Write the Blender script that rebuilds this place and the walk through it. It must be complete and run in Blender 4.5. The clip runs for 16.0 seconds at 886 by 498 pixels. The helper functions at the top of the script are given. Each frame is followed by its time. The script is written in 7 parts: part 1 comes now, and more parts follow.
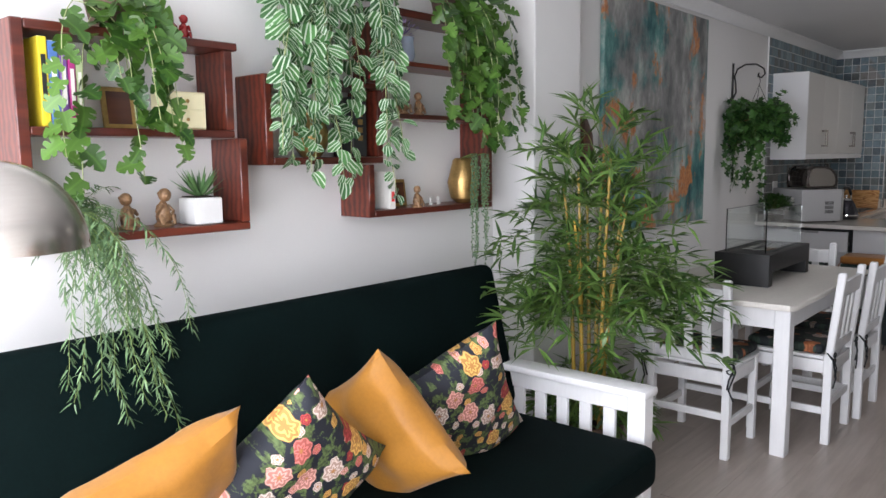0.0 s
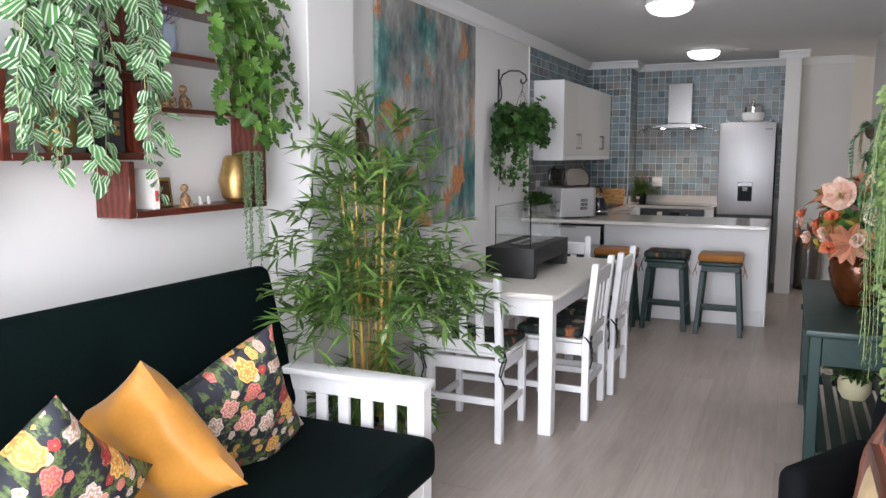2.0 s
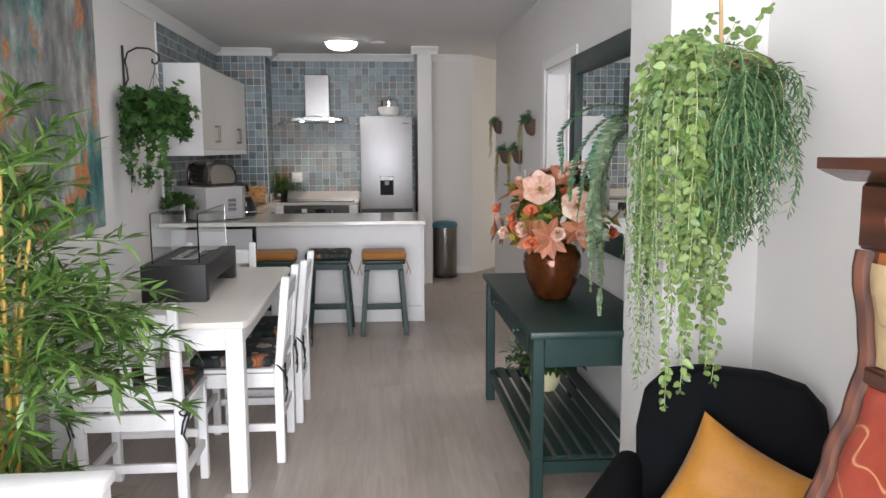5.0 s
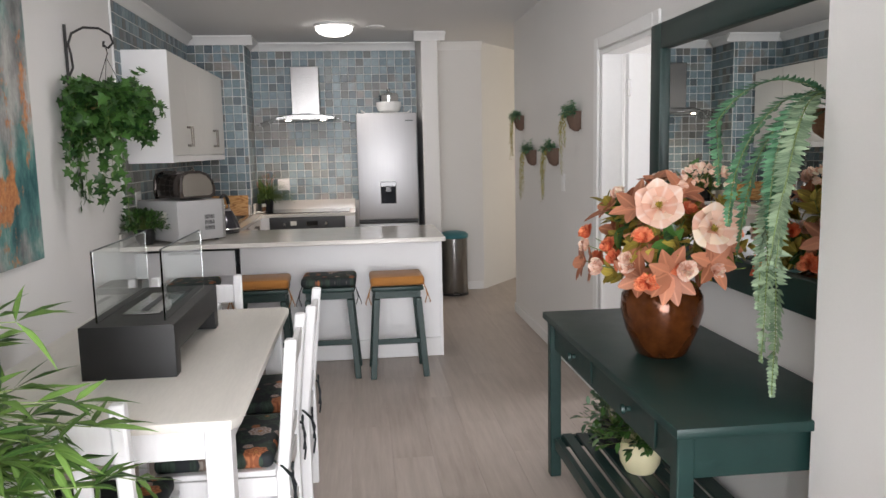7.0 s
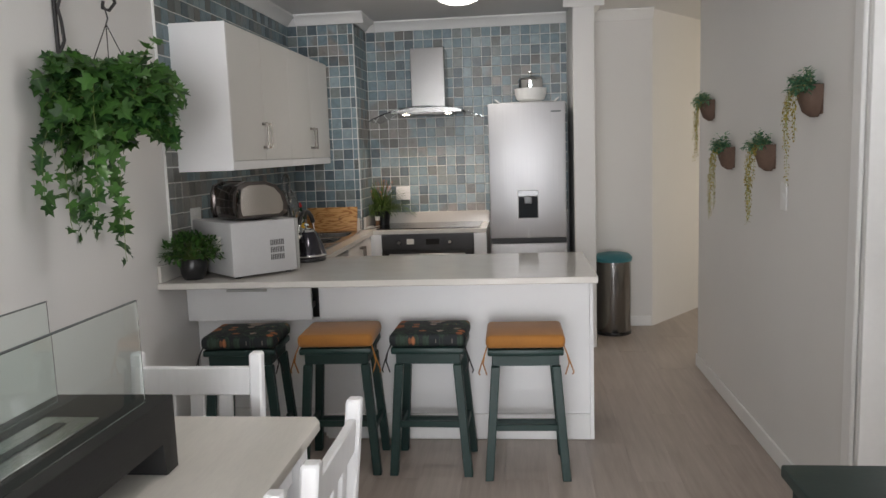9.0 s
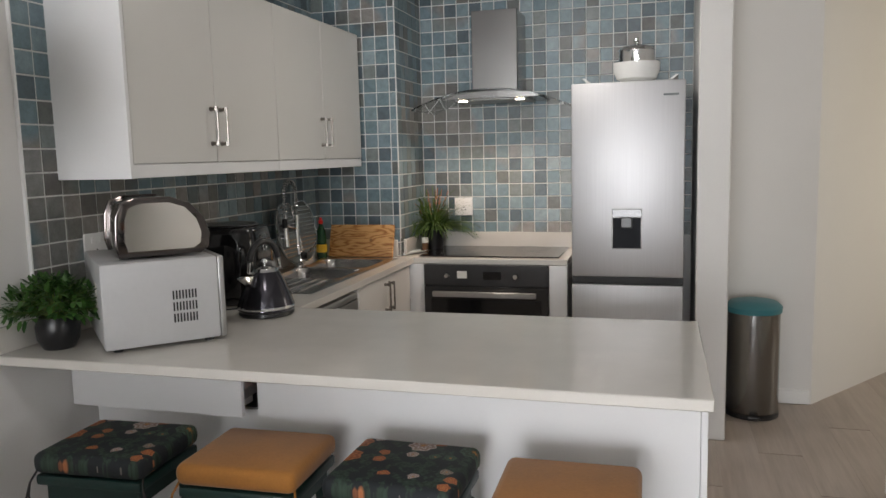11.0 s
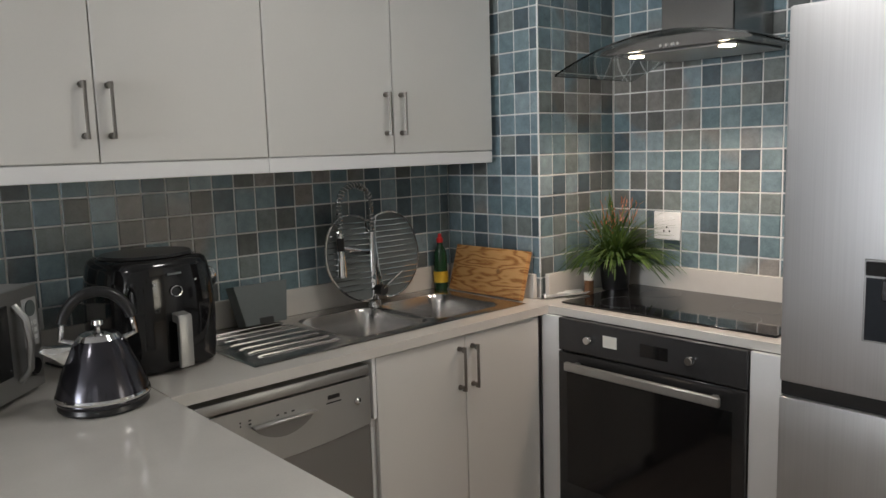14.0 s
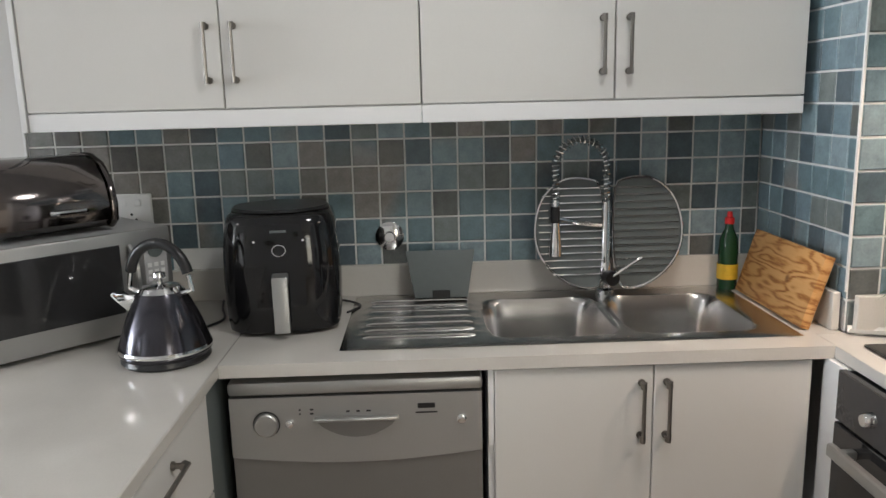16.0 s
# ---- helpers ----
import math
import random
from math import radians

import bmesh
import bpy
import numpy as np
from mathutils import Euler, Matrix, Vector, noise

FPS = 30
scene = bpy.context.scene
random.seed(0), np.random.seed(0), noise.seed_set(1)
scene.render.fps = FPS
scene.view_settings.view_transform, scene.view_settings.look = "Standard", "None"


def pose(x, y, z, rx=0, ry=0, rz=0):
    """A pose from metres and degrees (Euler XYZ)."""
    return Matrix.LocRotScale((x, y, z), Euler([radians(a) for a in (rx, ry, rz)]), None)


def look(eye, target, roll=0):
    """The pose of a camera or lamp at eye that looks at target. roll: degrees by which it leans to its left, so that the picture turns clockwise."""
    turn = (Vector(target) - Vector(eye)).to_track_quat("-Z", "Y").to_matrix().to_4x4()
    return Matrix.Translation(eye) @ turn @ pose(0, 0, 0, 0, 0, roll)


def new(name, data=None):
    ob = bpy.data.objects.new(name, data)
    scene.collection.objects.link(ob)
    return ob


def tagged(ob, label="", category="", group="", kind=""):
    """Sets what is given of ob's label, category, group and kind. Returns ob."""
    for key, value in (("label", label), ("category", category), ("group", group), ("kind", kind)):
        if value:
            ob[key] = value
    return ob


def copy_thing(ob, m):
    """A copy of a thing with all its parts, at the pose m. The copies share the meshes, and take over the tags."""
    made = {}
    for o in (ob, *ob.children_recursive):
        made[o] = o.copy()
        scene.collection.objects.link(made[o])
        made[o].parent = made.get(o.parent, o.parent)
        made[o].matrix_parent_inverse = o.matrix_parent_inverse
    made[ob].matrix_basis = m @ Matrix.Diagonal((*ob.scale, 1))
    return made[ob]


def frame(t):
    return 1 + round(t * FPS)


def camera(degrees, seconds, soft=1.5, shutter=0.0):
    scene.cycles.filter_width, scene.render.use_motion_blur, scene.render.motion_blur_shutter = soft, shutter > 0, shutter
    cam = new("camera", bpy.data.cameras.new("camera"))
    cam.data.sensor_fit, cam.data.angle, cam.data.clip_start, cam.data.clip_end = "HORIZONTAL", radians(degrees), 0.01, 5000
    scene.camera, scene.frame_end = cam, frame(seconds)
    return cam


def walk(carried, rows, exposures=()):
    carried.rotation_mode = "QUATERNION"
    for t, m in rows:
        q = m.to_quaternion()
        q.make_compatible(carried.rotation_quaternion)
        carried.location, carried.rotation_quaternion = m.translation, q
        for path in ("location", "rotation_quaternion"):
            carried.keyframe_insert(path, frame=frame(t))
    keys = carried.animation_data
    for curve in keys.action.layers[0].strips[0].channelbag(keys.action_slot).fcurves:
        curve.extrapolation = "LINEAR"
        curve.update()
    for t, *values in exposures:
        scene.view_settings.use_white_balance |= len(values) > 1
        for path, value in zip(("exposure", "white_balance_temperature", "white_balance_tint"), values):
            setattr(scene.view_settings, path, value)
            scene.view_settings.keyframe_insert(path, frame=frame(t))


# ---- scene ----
# The walk: up the living room, past the dining table, to the kitchen.
cam = camera(60.7, 16.0)
METRES, EYE, TILT, LEAN, TURN = 8.2, 1.448, 0.0, 0.0, 41.0
ROWS = [
    (0.0, 0.0, 0.0, 0.0, -0.07, -6.96, 0.56),
    (0.5, 0.0008, 0.0003, -0.0003, -3.57, -6.95, 0.3),
    (1.0, 0.0023, 0.0006, -0.0003, -7.56, -7.01, 0.05),
    (1.5, 0.0032, 0.0012, -0.0005, -12.19, -7.04, -0.03),
    (2.0, 0.0033, 0.0027, -0.0008, -16.42, -7.06, 0.02),
    (2.5, 0.0011, 0.0072, -0.0016, -20.51, -7.14, 0.08),
    (3.0, 0.0019, 0.0144, -0.0019, -26.74, -7.23, -0.02),
    (3.5, 0.009, 0.0316, -0.0035, -31.57, -7.34, 0.15),
    (4.0, 0.0185, 0.0532, -0.0017, -34.83, -7.45, 0.32),
    (4.5, 0.0129, 0.0711, -0.0008, -39.27, -7.45, 0.37),
    (5.0, 0.0041, 0.0918, -0.0015, -45.55, -7.49, 0.23),
    (7.5, 0.099, 0.2403, -0.0, -47.28, -7.54, 1.25),
    (8.0, 0.1315, 0.2705, -0.0001, -43.39, -7.45, 1.58),
    (8.5, 0.1693, 0.2974, 0.0017, -40.04, -7.41, 1.74),
    (9.0, 0.2094, 0.3284, 0.0003, -35.19, -7.3, 1.95),
    (11.5, 0.3919, 0.4857, -0.0004, -23.68, -6.99, 1.31),
    (12.0, 0.4265, 0.5074, -0.0002, -21.01, -6.86, 1.44),
    (12.5, 0.46, 0.5272, -0.0015, -13.86, -6.64, 1.83),
    (13.0, 0.4942, 0.5483, 0.0004, -6.38, -6.56, 1.92),
    (13.5, 0.5261, 0.5708, 0.0006, -0.36, -6.55, 1.83),
    (14.0, 0.5471, 0.6008, 0.0002, 6.65, -7.48, 1.7),
    (14.5, 0.566, 0.6296, 0.001, 12.82, -9.81, 1.58),
    (15.0, 0.5913, 0.6572, 0.0019, 22.11, -11.35, 1.76),
    (15.5, 0.6065, 0.6879, -0.0007, 35.38, -11.19, 1.51),
    (16.0, 0.6281, 0.717, 0.0005, 47.3, -11.2, 1.38),
]
walk(cam, [(t, pose(0, 0, EYE, TILT, LEAN, TURN) @ pose(METRES * x, METRES * y, METRES * z, 90 + pitch, roll, yaw)) for t, x, y, z, yaw, pitch, roll in ROWS],
     [(0, -0.68, 6250, 16), (1.2, -0.38, 6250, 16), (2.5, -0.16, 6300, 16), (3.5, -0.1, 6350, 15), (5, -0.05, 6450, 15), (7.5, 0.15, 6600, 15), (9, -0.02, 6600, 13), (11.5, 0.2, 6600, 12), (13.5, 0.2, 6450, 10), (14.5, 0.33, 6300, 11), (16, 0.8, 6200, 10)])

# ---- world and light ----
world = bpy.data.worlds.new("world")
scene.world = world
world.use_nodes = True
wn = world.node_tree
sky = wn.nodes.new("ShaderNodeTexSky")
sky.sky_type, sky.sun_disc = "NISHITA", False
sky.sun_elevation, sky.sun_rotation = radians(48), radians(200)
wn.links.new(sky.outputs[0], wn.nodes["Background"].inputs[0])
wn.nodes["Background"].inputs[1].default_value = 0.12


def sun_lamp():
    d = bpy.data.lights.new("sun", "SUN")
    d.energy, d.angle, d.color = 2.5, radians(0.5), (1, 0.95, 0.88)
    ob = new("sun", d)
    ob.matrix_world = look((-3, 8, 12), (0, 0, 0))
    return ob


def opening_light(name, place, target, w, h, power, color=(1, 1, 1)):
    """An area light at an opening: daylight, and the added fill in the passage."""
    d = bpy.data.lights.new(name, "AREA")
    d.shape, d.size, d.size_y, d.energy, d.color = "RECTANGLE", w, h, power, color
    ob = new(name, d)
    ob.matrix_world = look(place, target)
    return ob


SUN = sun_lamp()
opening_light("balcony_daylight", (-0.75, -0.66, 1.15), (-0.75, 5, 1.0), 2.7, 2.1, 290, (0.94, 0.97, 1.0))
opening_light("bedroom_daylight", (3.0, 5.5, 1.5), (0.8, 5.5, 1.1), 1.3, 1.2, 44, (0.96, 0.98, 1.0))
# Added warm fill for the slanted passage wall; its source is out of view.
opening_light("passage_warm_fill", (3.1, 9.6, 1.4), (0.6, 9.4, 1.3), 0.8, 1.6, 14, (1, 0.9, 0.72))


# ---- materials ----
def nodes(name):
    m = bpy.data.materials.new(name)
    m.use_nodes = True
    return m, m.node_tree, m.node_tree.nodes["Principled BSDF"]


def texcoord(nt, out="Object", scale=(1, 1, 1)):
    c = nt.nodes.new("ShaderNodeTexCoord")
    mp = nt.nodes.new("ShaderNodeMapping")
    mp.inputs["Scale"].default_value = scale
    nt.links.new(c.outputs[out], mp.inputs[0])
    return mp.outputs[0]


def noise_node(nt, vec, scale, detail=4.0, rough=0.55):
    n = nt.nodes.new("ShaderNodeTexNoise")
    n.inputs["Scale"].default_value, n.inputs["Detail"].default_value, n.inputs["Roughness"].default_value = scale, detail, rough
    if vec is not None:
        nt.links.new(vec, n.inputs["Vector"])
    return n.outputs[0]


def ramp(nt, fac, stops, mode="LINEAR"):
    r = nt.nodes.new("ShaderNodeValToRGB")
    e = r.color_ramp.elements
    r.color_ramp.interpolation = mode
    while len(e) < len(stops):
        e.new(0.5)
    for el, (p, c) in zip(e, stops):
        el.position, el.color = p, (*c, 1)
    nt.links.new(fac, r.inputs[0])
    return r.outputs[0]


def mixc(nt, fac, a, b, kind="MIX"):
    m = nt.nodes.new("ShaderNodeMix")
    m.data_type, m.blend_type = "RGBA", kind
    for sock, v in ((m.inputs[0], fac), (m.inputs[6], a), (m.inputs[7], b)):
        if isinstance(v, (int, float)):
            sock.default_value = v
        elif isinstance(v, tuple):
            sock.default_value = (*v, 1)
        else:
            nt.links.new(v, sock)
    return m.outputs[2]


def math_node(nt, op, a, b=0.0):
    m = nt.nodes.new("ShaderNodeMath")
    m.operation = op
    for sock, v in ((m.inputs[0], a), (m.inputs[1], b)):
        if isinstance(v, (int, float)):
            sock.default_value = v
        else:
            nt.links.new(v, sock)
    return m.outputs[0]


def bump(nt, bsdf, height, strength, dist=0.002):
    b = nt.nodes.new("ShaderNodeBump")
    b.inputs["Strength"].default_value, b.inputs["Distance"].default_value = strength, dist
    nt.links.new(height, b.inputs["Height"])
    nt.links.new(b.outputs[0], bsdf.inputs["Normal"])


def surface(name, color, rough=0.5, metal=0.0, var=0.12, fine=60.0, coarse=4.0, relief=0.1, stretch=(1, 1, 1), sheen=0.0, coat=0.0, rvar=0.1, spec=0.5):
    """A painted, polished or moulded surface with grain and wear at two scales."""
    m, nt, b = nodes(name)
    v = texcoord(nt, "Object", stretch)
    n1, n2 = noise_node(nt, v, fine), noise_node(nt, v, coarse, 5)
    dark = tuple(c * (1 - var) for c in color)
    light = tuple(min(1, c * (1 + var)) for c in color)
    n = math_node(nt, "ADD", math_node(nt, "MULTIPLY", n1, 0.4), math_node(nt, "MULTIPLY", n2, 0.6))
    nt.links.new(ramp(nt, n, [(0.3, dark), (0.7, light)]), b.inputs["Base Color"])
    nt.links.new(math_node(nt, "ADD", math_node(nt, "MULTIPLY", n2, rvar), rough - rvar / 2), b.inputs["Roughness"])
    b.inputs["Metallic"].default_value = metal
    b.inputs["Sheen Weight"].default_value = sheen
    b.inputs["Specular IOR Level"].default_value = spec
    b.inputs["Coat Weight"].default_value = coat
    if relief:
        bump(nt, b, n1, relief)
    return m


def wood(name, a, c, rough=0.4, scale=1.0, axis=1, coat=0.0):
    """Wood with grain along one axis."""
    m, nt, b = nodes(name)
    st = [14 * scale] * 3
    st[axis] = 1.2 * scale
    v = texcoord(nt, "Object", tuple(st))
    n1 = noise_node(nt, v, 2.0, 8, 0.65)
    w = nt.nodes.new("ShaderNodeTexWave")
    w.inputs["Scale"].default_value, w.inputs["Distortion"].default_value, w.inputs["Detail"].default_value = 0.8, 6.0, 3.0
    nt.links.new(v, w.inputs["Vector"])
    f = math_node(nt, "ADD", math_node(nt, "MULTIPLY", n1, 0.6), math_node(nt, "MULTIPLY", w.outputs[1], 0.4))
    nt.links.new(ramp(nt, f, [(0.25, a), (0.75, c)]), b.inputs["Base Color"])
    b.inputs["Roughness"].default_value = rough
    b.inputs["Coat Weight"].default_value = coat
    bump(nt, b, n1, 0.15)
    return m


def pine_grain(name):
    """Knotty pine: long wavering rings round a few knots."""
    m, nt, b = nodes(name)
    v = texcoord(nt, "Object", (2.2, 1, 9))
    n = noise_node(nt, v, 1.3, 2)
    rings = math_node(nt, "SINE", math_node(nt, "MULTIPLY", n, 75.0))
    fine = noise_node(nt, texcoord(nt, "Object", (8, 30, 90)), 3.0, 4)
    f = math_node(nt, "ADD", math_node(nt, "MULTIPLY", rings, 0.28), fine)
    col = ramp(nt, f, [(0.3, (0.58, 0.33, 0.13)), (0.55, (0.50, 0.26, 0.085)), (0.8, (0.30, 0.12, 0.03))])
    knot = nt.nodes.new("ShaderNodeTexVoronoi")
    knot.inputs["Scale"].default_value = 9.0
    nt.links.new(texcoord(nt), knot.inputs["Vector"])
    spot = ramp(nt, knot.outputs["Distance"], [(0.09, (1, 1, 1)), (0.16, (0, 0, 0))])
    nt.links.new(mixc(nt, spot, col, (0.16, 0.06, 0.02)), b.inputs["Base Color"])
    b.inputs["Roughness"].default_value = 0.5
    bump(nt, b, f, 0.1)
    return m


def leafy(name, a, c, rough=0.45, glow=0.25, stripes=None):
    """Leaves: each blade has its own green, with a paler midrib and some light through it."""
    m, nt, b = nodes(name)
    g = nt.nodes.new("ShaderNodeNewGeometry")
    col = ramp(nt, g.outputs["Random Per Island"], [(0.0, a), (0.6, c), (1.0, tuple(min(1, x * 1.5) for x in c))])
    uv = nt.nodes.new("ShaderNodeTexCoord")
    s = nt.nodes.new("ShaderNodeSeparateXYZ")
    nt.links.new(uv.outputs["UV"], s.inputs[0])
    off = math_node(nt, "ABSOLUTE", math_node(nt, "SUBTRACT", s.outputs[0], 0.5))
    if stripes:
        wv = math_node(nt, "SINE", math_node(nt, "MULTIPLY", math_node(nt, "ADD", off, math_node(nt, "MULTIPLY", s.outputs[1], -0.10)), 29.0))
        col = mixc(nt, ramp(nt, wv, [(0.45, (0, 0, 0)), (0.65, (1, 1, 1))]), col, stripes)
    else:
        rib = ramp(nt, off, [(0.0, (1, 1, 1)), (0.07, (0, 0, 0))])
        col = mixc(nt, math_node(nt, "MULTIPLY", rib, 0.35), col, tuple(min(1, x * 2.2) for x in c))
    nt.links.new(col, b.inputs["Base Color"])
    b.inputs["Roughness"].default_value = rough
    t = nt.nodes.new("ShaderNodeBsdfTranslucent")
    nt.links.new(col, t.inputs[0])
    mx = nt.nodes.new("ShaderNodeMixShader")
    mx.inputs[0].default_value = glow
    nt.links.new(b.outputs[0], mx.inputs[1])
    nt.links.new(t.outputs[0], mx.inputs[2])
    nt.links.new(mx.outputs[0], nt.nodes["Material Output"].inputs[0])
    return m


def clear_glass(name, tint=(0.9, 0.97, 0.95)):
    m, nt, b = nodes(name)
    b.inputs["Base Color"].default_value = (*tint, 1)
    b.inputs["Transmission Weight"].default_value, b.inputs["Roughness"].default_value, b.inputs["IOR"].default_value = 1, 0.01, 1.45
    return m


def glow(name, color, strength):
    m, nt, b = nodes(name)
    b.inputs["Base Color"].default_value = (0.9, 0.9, 0.88, 1)
    b.inputs["Emission Color"].default_value, b.inputs["Emission Strength"].default_value = (*color, 1), strength
    return m


def brushed(name, color, rough=0.28, axis=2):
    """Brushed metal, with fine lines along one axis."""
    m, nt, b = nodes(name)
    st = [1.0, 1.0, 1.0]
    st = [260 if i != axis else 2 for i in range(3)]
    n = noise_node(nt, texcoord(nt, "Object", tuple(st)), 1.0, 3)
    n2 = noise_node(nt, texcoord(nt), 3.0, 3)
    nt.links.new(ramp(nt, n, [(0.3, tuple(c * 0.93 for c in color)), (0.7, color)]), b.inputs["Base Color"])
    b.inputs["Metallic"].default_value = 1
    nt.links.new(math_node(nt, "ADD", math_node(nt, "MULTIPLY", n2, 0.12), rough - 0.06), b.inputs["Roughness"])
    bump(nt, b, n, 0.05, 0.0005)
    return m


def floral(name, ground, scale=9.0, across="xz", amount=0.8, palette=None, small=0.7, green=(0.075, 0.11, 0.035)):
    """Printed cloth: petalled blooms of two sizes and leaves on a dark ground."""
    m, nt, b = nodes(name)
    v = texcoord(nt)
    sep = nt.nodes.new("ShaderNodeSeparateXYZ")
    nt.links.new(v, sep.inputs[0])
    flat = nt.nodes.new("ShaderNodeCombineXYZ")
    nt.links.new(sep.outputs[0], flat.inputs[0])
    nt.links.new(sep.outputs[2 if across == "xz" else 1], flat.inputs[1])
    uv = flat.outputs[0]
    palette = palette or [(0, (0.74, 0.60, 0.52)), (0.2, (0.66, 0.20, 0.17)), (0.36, (0.78, 0.40, 0.34)), (0.52, (0.75, 0.45, 0.12)), (0.64, (0.78, 0.68, 0.60)), (0.84, (0.42, 0.05, 0.05))]
    leaf_n = noise_node(nt, uv, scale * 2.2, 4, 0.6)
    leaf_t = noise_node(nt, uv, scale * 9, 3)
    leaf_c = ramp(nt, leaf_t, [(0.35, tuple(x * 0.45 for x in green)), (0.65, tuple(x * 1.5 for x in green))])
    col = mixc(nt, ramp(nt, leaf_n, [(0.50, (0, 0, 0)), (0.54, (1, 1, 1))]), ground, leaf_c)
    for size, keep_at, petals in ((scale * 2.3, small, 5.0), (scale, amount, 7.0)):
        vo = nt.nodes.new("ShaderNodeTexVoronoi")
        vo.voronoi_dimensions = "2D"
        vo.inputs["Scale"].default_value = size
        nt.links.new(uv, vo.inputs["Vector"])
        pick = nt.nodes.new("ShaderNodeSeparateColor")
        nt.links.new(vo.outputs["Color"], pick.inputs[0])
        off = nt.nodes.new("ShaderNodeVectorMath")
        off.operation = "SUBTRACT"
        nt.links.new(uv, off.inputs[0])
        nt.links.new(vo.outputs["Position"], off.inputs[1])
        xy = nt.nodes.new("ShaderNodeSeparateXYZ")
        nt.links.new(off.outputs[0], xy.inputs[0])
        turn = math_node(nt, "ADD", math_node(nt, "MULTIPLY", math_node(nt, "ARCTAN2", xy.outputs[0], xy.outputs[1]), petals), math_node(nt, "MULTIPLY", pick.outputs[2], 6.0))
        wave = math_node(nt, "SINE", turn)
        dist = math_node(nt, "ADD", vo.outputs["Distance"], math_node(nt, "MULTIPLY", wave, 0.025))
        dist = math_node(nt, "ADD", dist, math_node(nt, "MULTIPLY", noise_node(nt, uv, size * 4, 2), 0.12))
        bloom = ramp(nt, pick.outputs[0], palette, "CONSTANT")
        fold = ramp(nt, math_node(nt, "SINE", math_node(nt, "ADD", math_node(nt, "MULTIPLY", dist, 34.0), wave)), [(0.0, (0.5, 0.38, 0.34)), (0.6, (1, 1, 1))])
        bloom = mixc(nt, 0.85, bloom, fold, "MULTIPLY")
        heart = ramp(nt, dist, [(0.10, (1, 1, 1)), (0.15, (0, 0, 0))])
        bloom = mixc(nt, heart, bloom, (0.45, 0.20, 0.05))
        inside = ramp(nt, dist, [(0.42, (1, 1, 1)), (0.46, (0, 0, 0))])
        keep = ramp(nt, pick.outputs[1], [(keep_at - 0.01, (1, 1, 1)), (keep_at, (0, 0, 0))])
        col = mixc(nt, math_node(nt, "MULTIPLY", inside, keep), col, bloom)
    nt.links.new(col, b.inputs["Base Color"])
    b.inputs["Roughness"].default_value = 0.75
    bump(nt, b, noise_node(nt, v, 300), 0.08)
    return m


def tile_glaze(name):
    """Glazed square tiles, each of its own shade, with a mottled slate look."""
    m, nt, b = nodes(name)
    info = nt.nodes.new("ShaderNodeObjectInfo")
    geo = nt.nodes.new("ShaderNodeNewGeometry")
    r = math_node(nt, "FRACT", math_node(nt, "ADD", info.outputs["Random"], geo.outputs["Random Per Island"]))
    shade = ramp(nt, r, [(0, (0.09, 0.125, 0.145)), (0.14, (0.15, 0.22, 0.245)), (0.34, (0.20, 0.275, 0.30)), (0.5, (0.185, 0.215, 0.21)), (0.62, (0.25, 0.325, 0.355)), (0.76, (0.17, 0.24, 0.275)), (0.9, (0.13, 0.14, 0.135))], "CONSTANT")
    g = nt.nodes.new("ShaderNodeNewGeometry")
    n = noise_node(nt, g.outputs["Position"], 28, 5, 0.6)
    n2 = noise_node(nt, g.outputs["Position"], 160, 3)
    f = math_node(nt, "ADD", math_node(nt, "MULTIPLY", n, 0.7), math_node(nt, "MULTIPLY", n2, 0.3))
    taupe = ramp(nt, r, [(0, (0.13, 0.115, 0.1)), (0.2, (0.26, 0.225, 0.195)), (0.45, (0.20, 0.185, 0.165)), (0.7, (0.30, 0.265, 0.235)), (0.88, (0.16, 0.15, 0.135))], "CONSTANT")
    drift = noise_node(nt, g.outputs["Position"], 1.7, 1)
    warm = ramp(nt, math_node(nt, "ADD", drift, math_node(nt, "MULTIPLY", math_node(nt, "FRACT", math_node(nt, "MULTIPLY", r, 7.0)), 0.16)), [(0.69, (0, 0, 0)), (0.75, (1, 1, 1))])
    shade = mixc(nt, math_node(nt, "MULTIPLY", warm, 0.8), shade, taupe)
    nt.links.new(mixc(nt, 1.0, shade, ramp(nt, f, [(0.3, (0.7, 0.7, 0.7)), (0.7, (1.25, 1.25, 1.25))]), "MULTIPLY"), b.inputs["Base Color"])
    nt.links.new(math_node(nt, "ADD", math_node(nt, "MULTIPLY", n, 0.3), 0.2), b.inputs["Roughness"])
    bump(nt, b, f, 0.2)
    return m


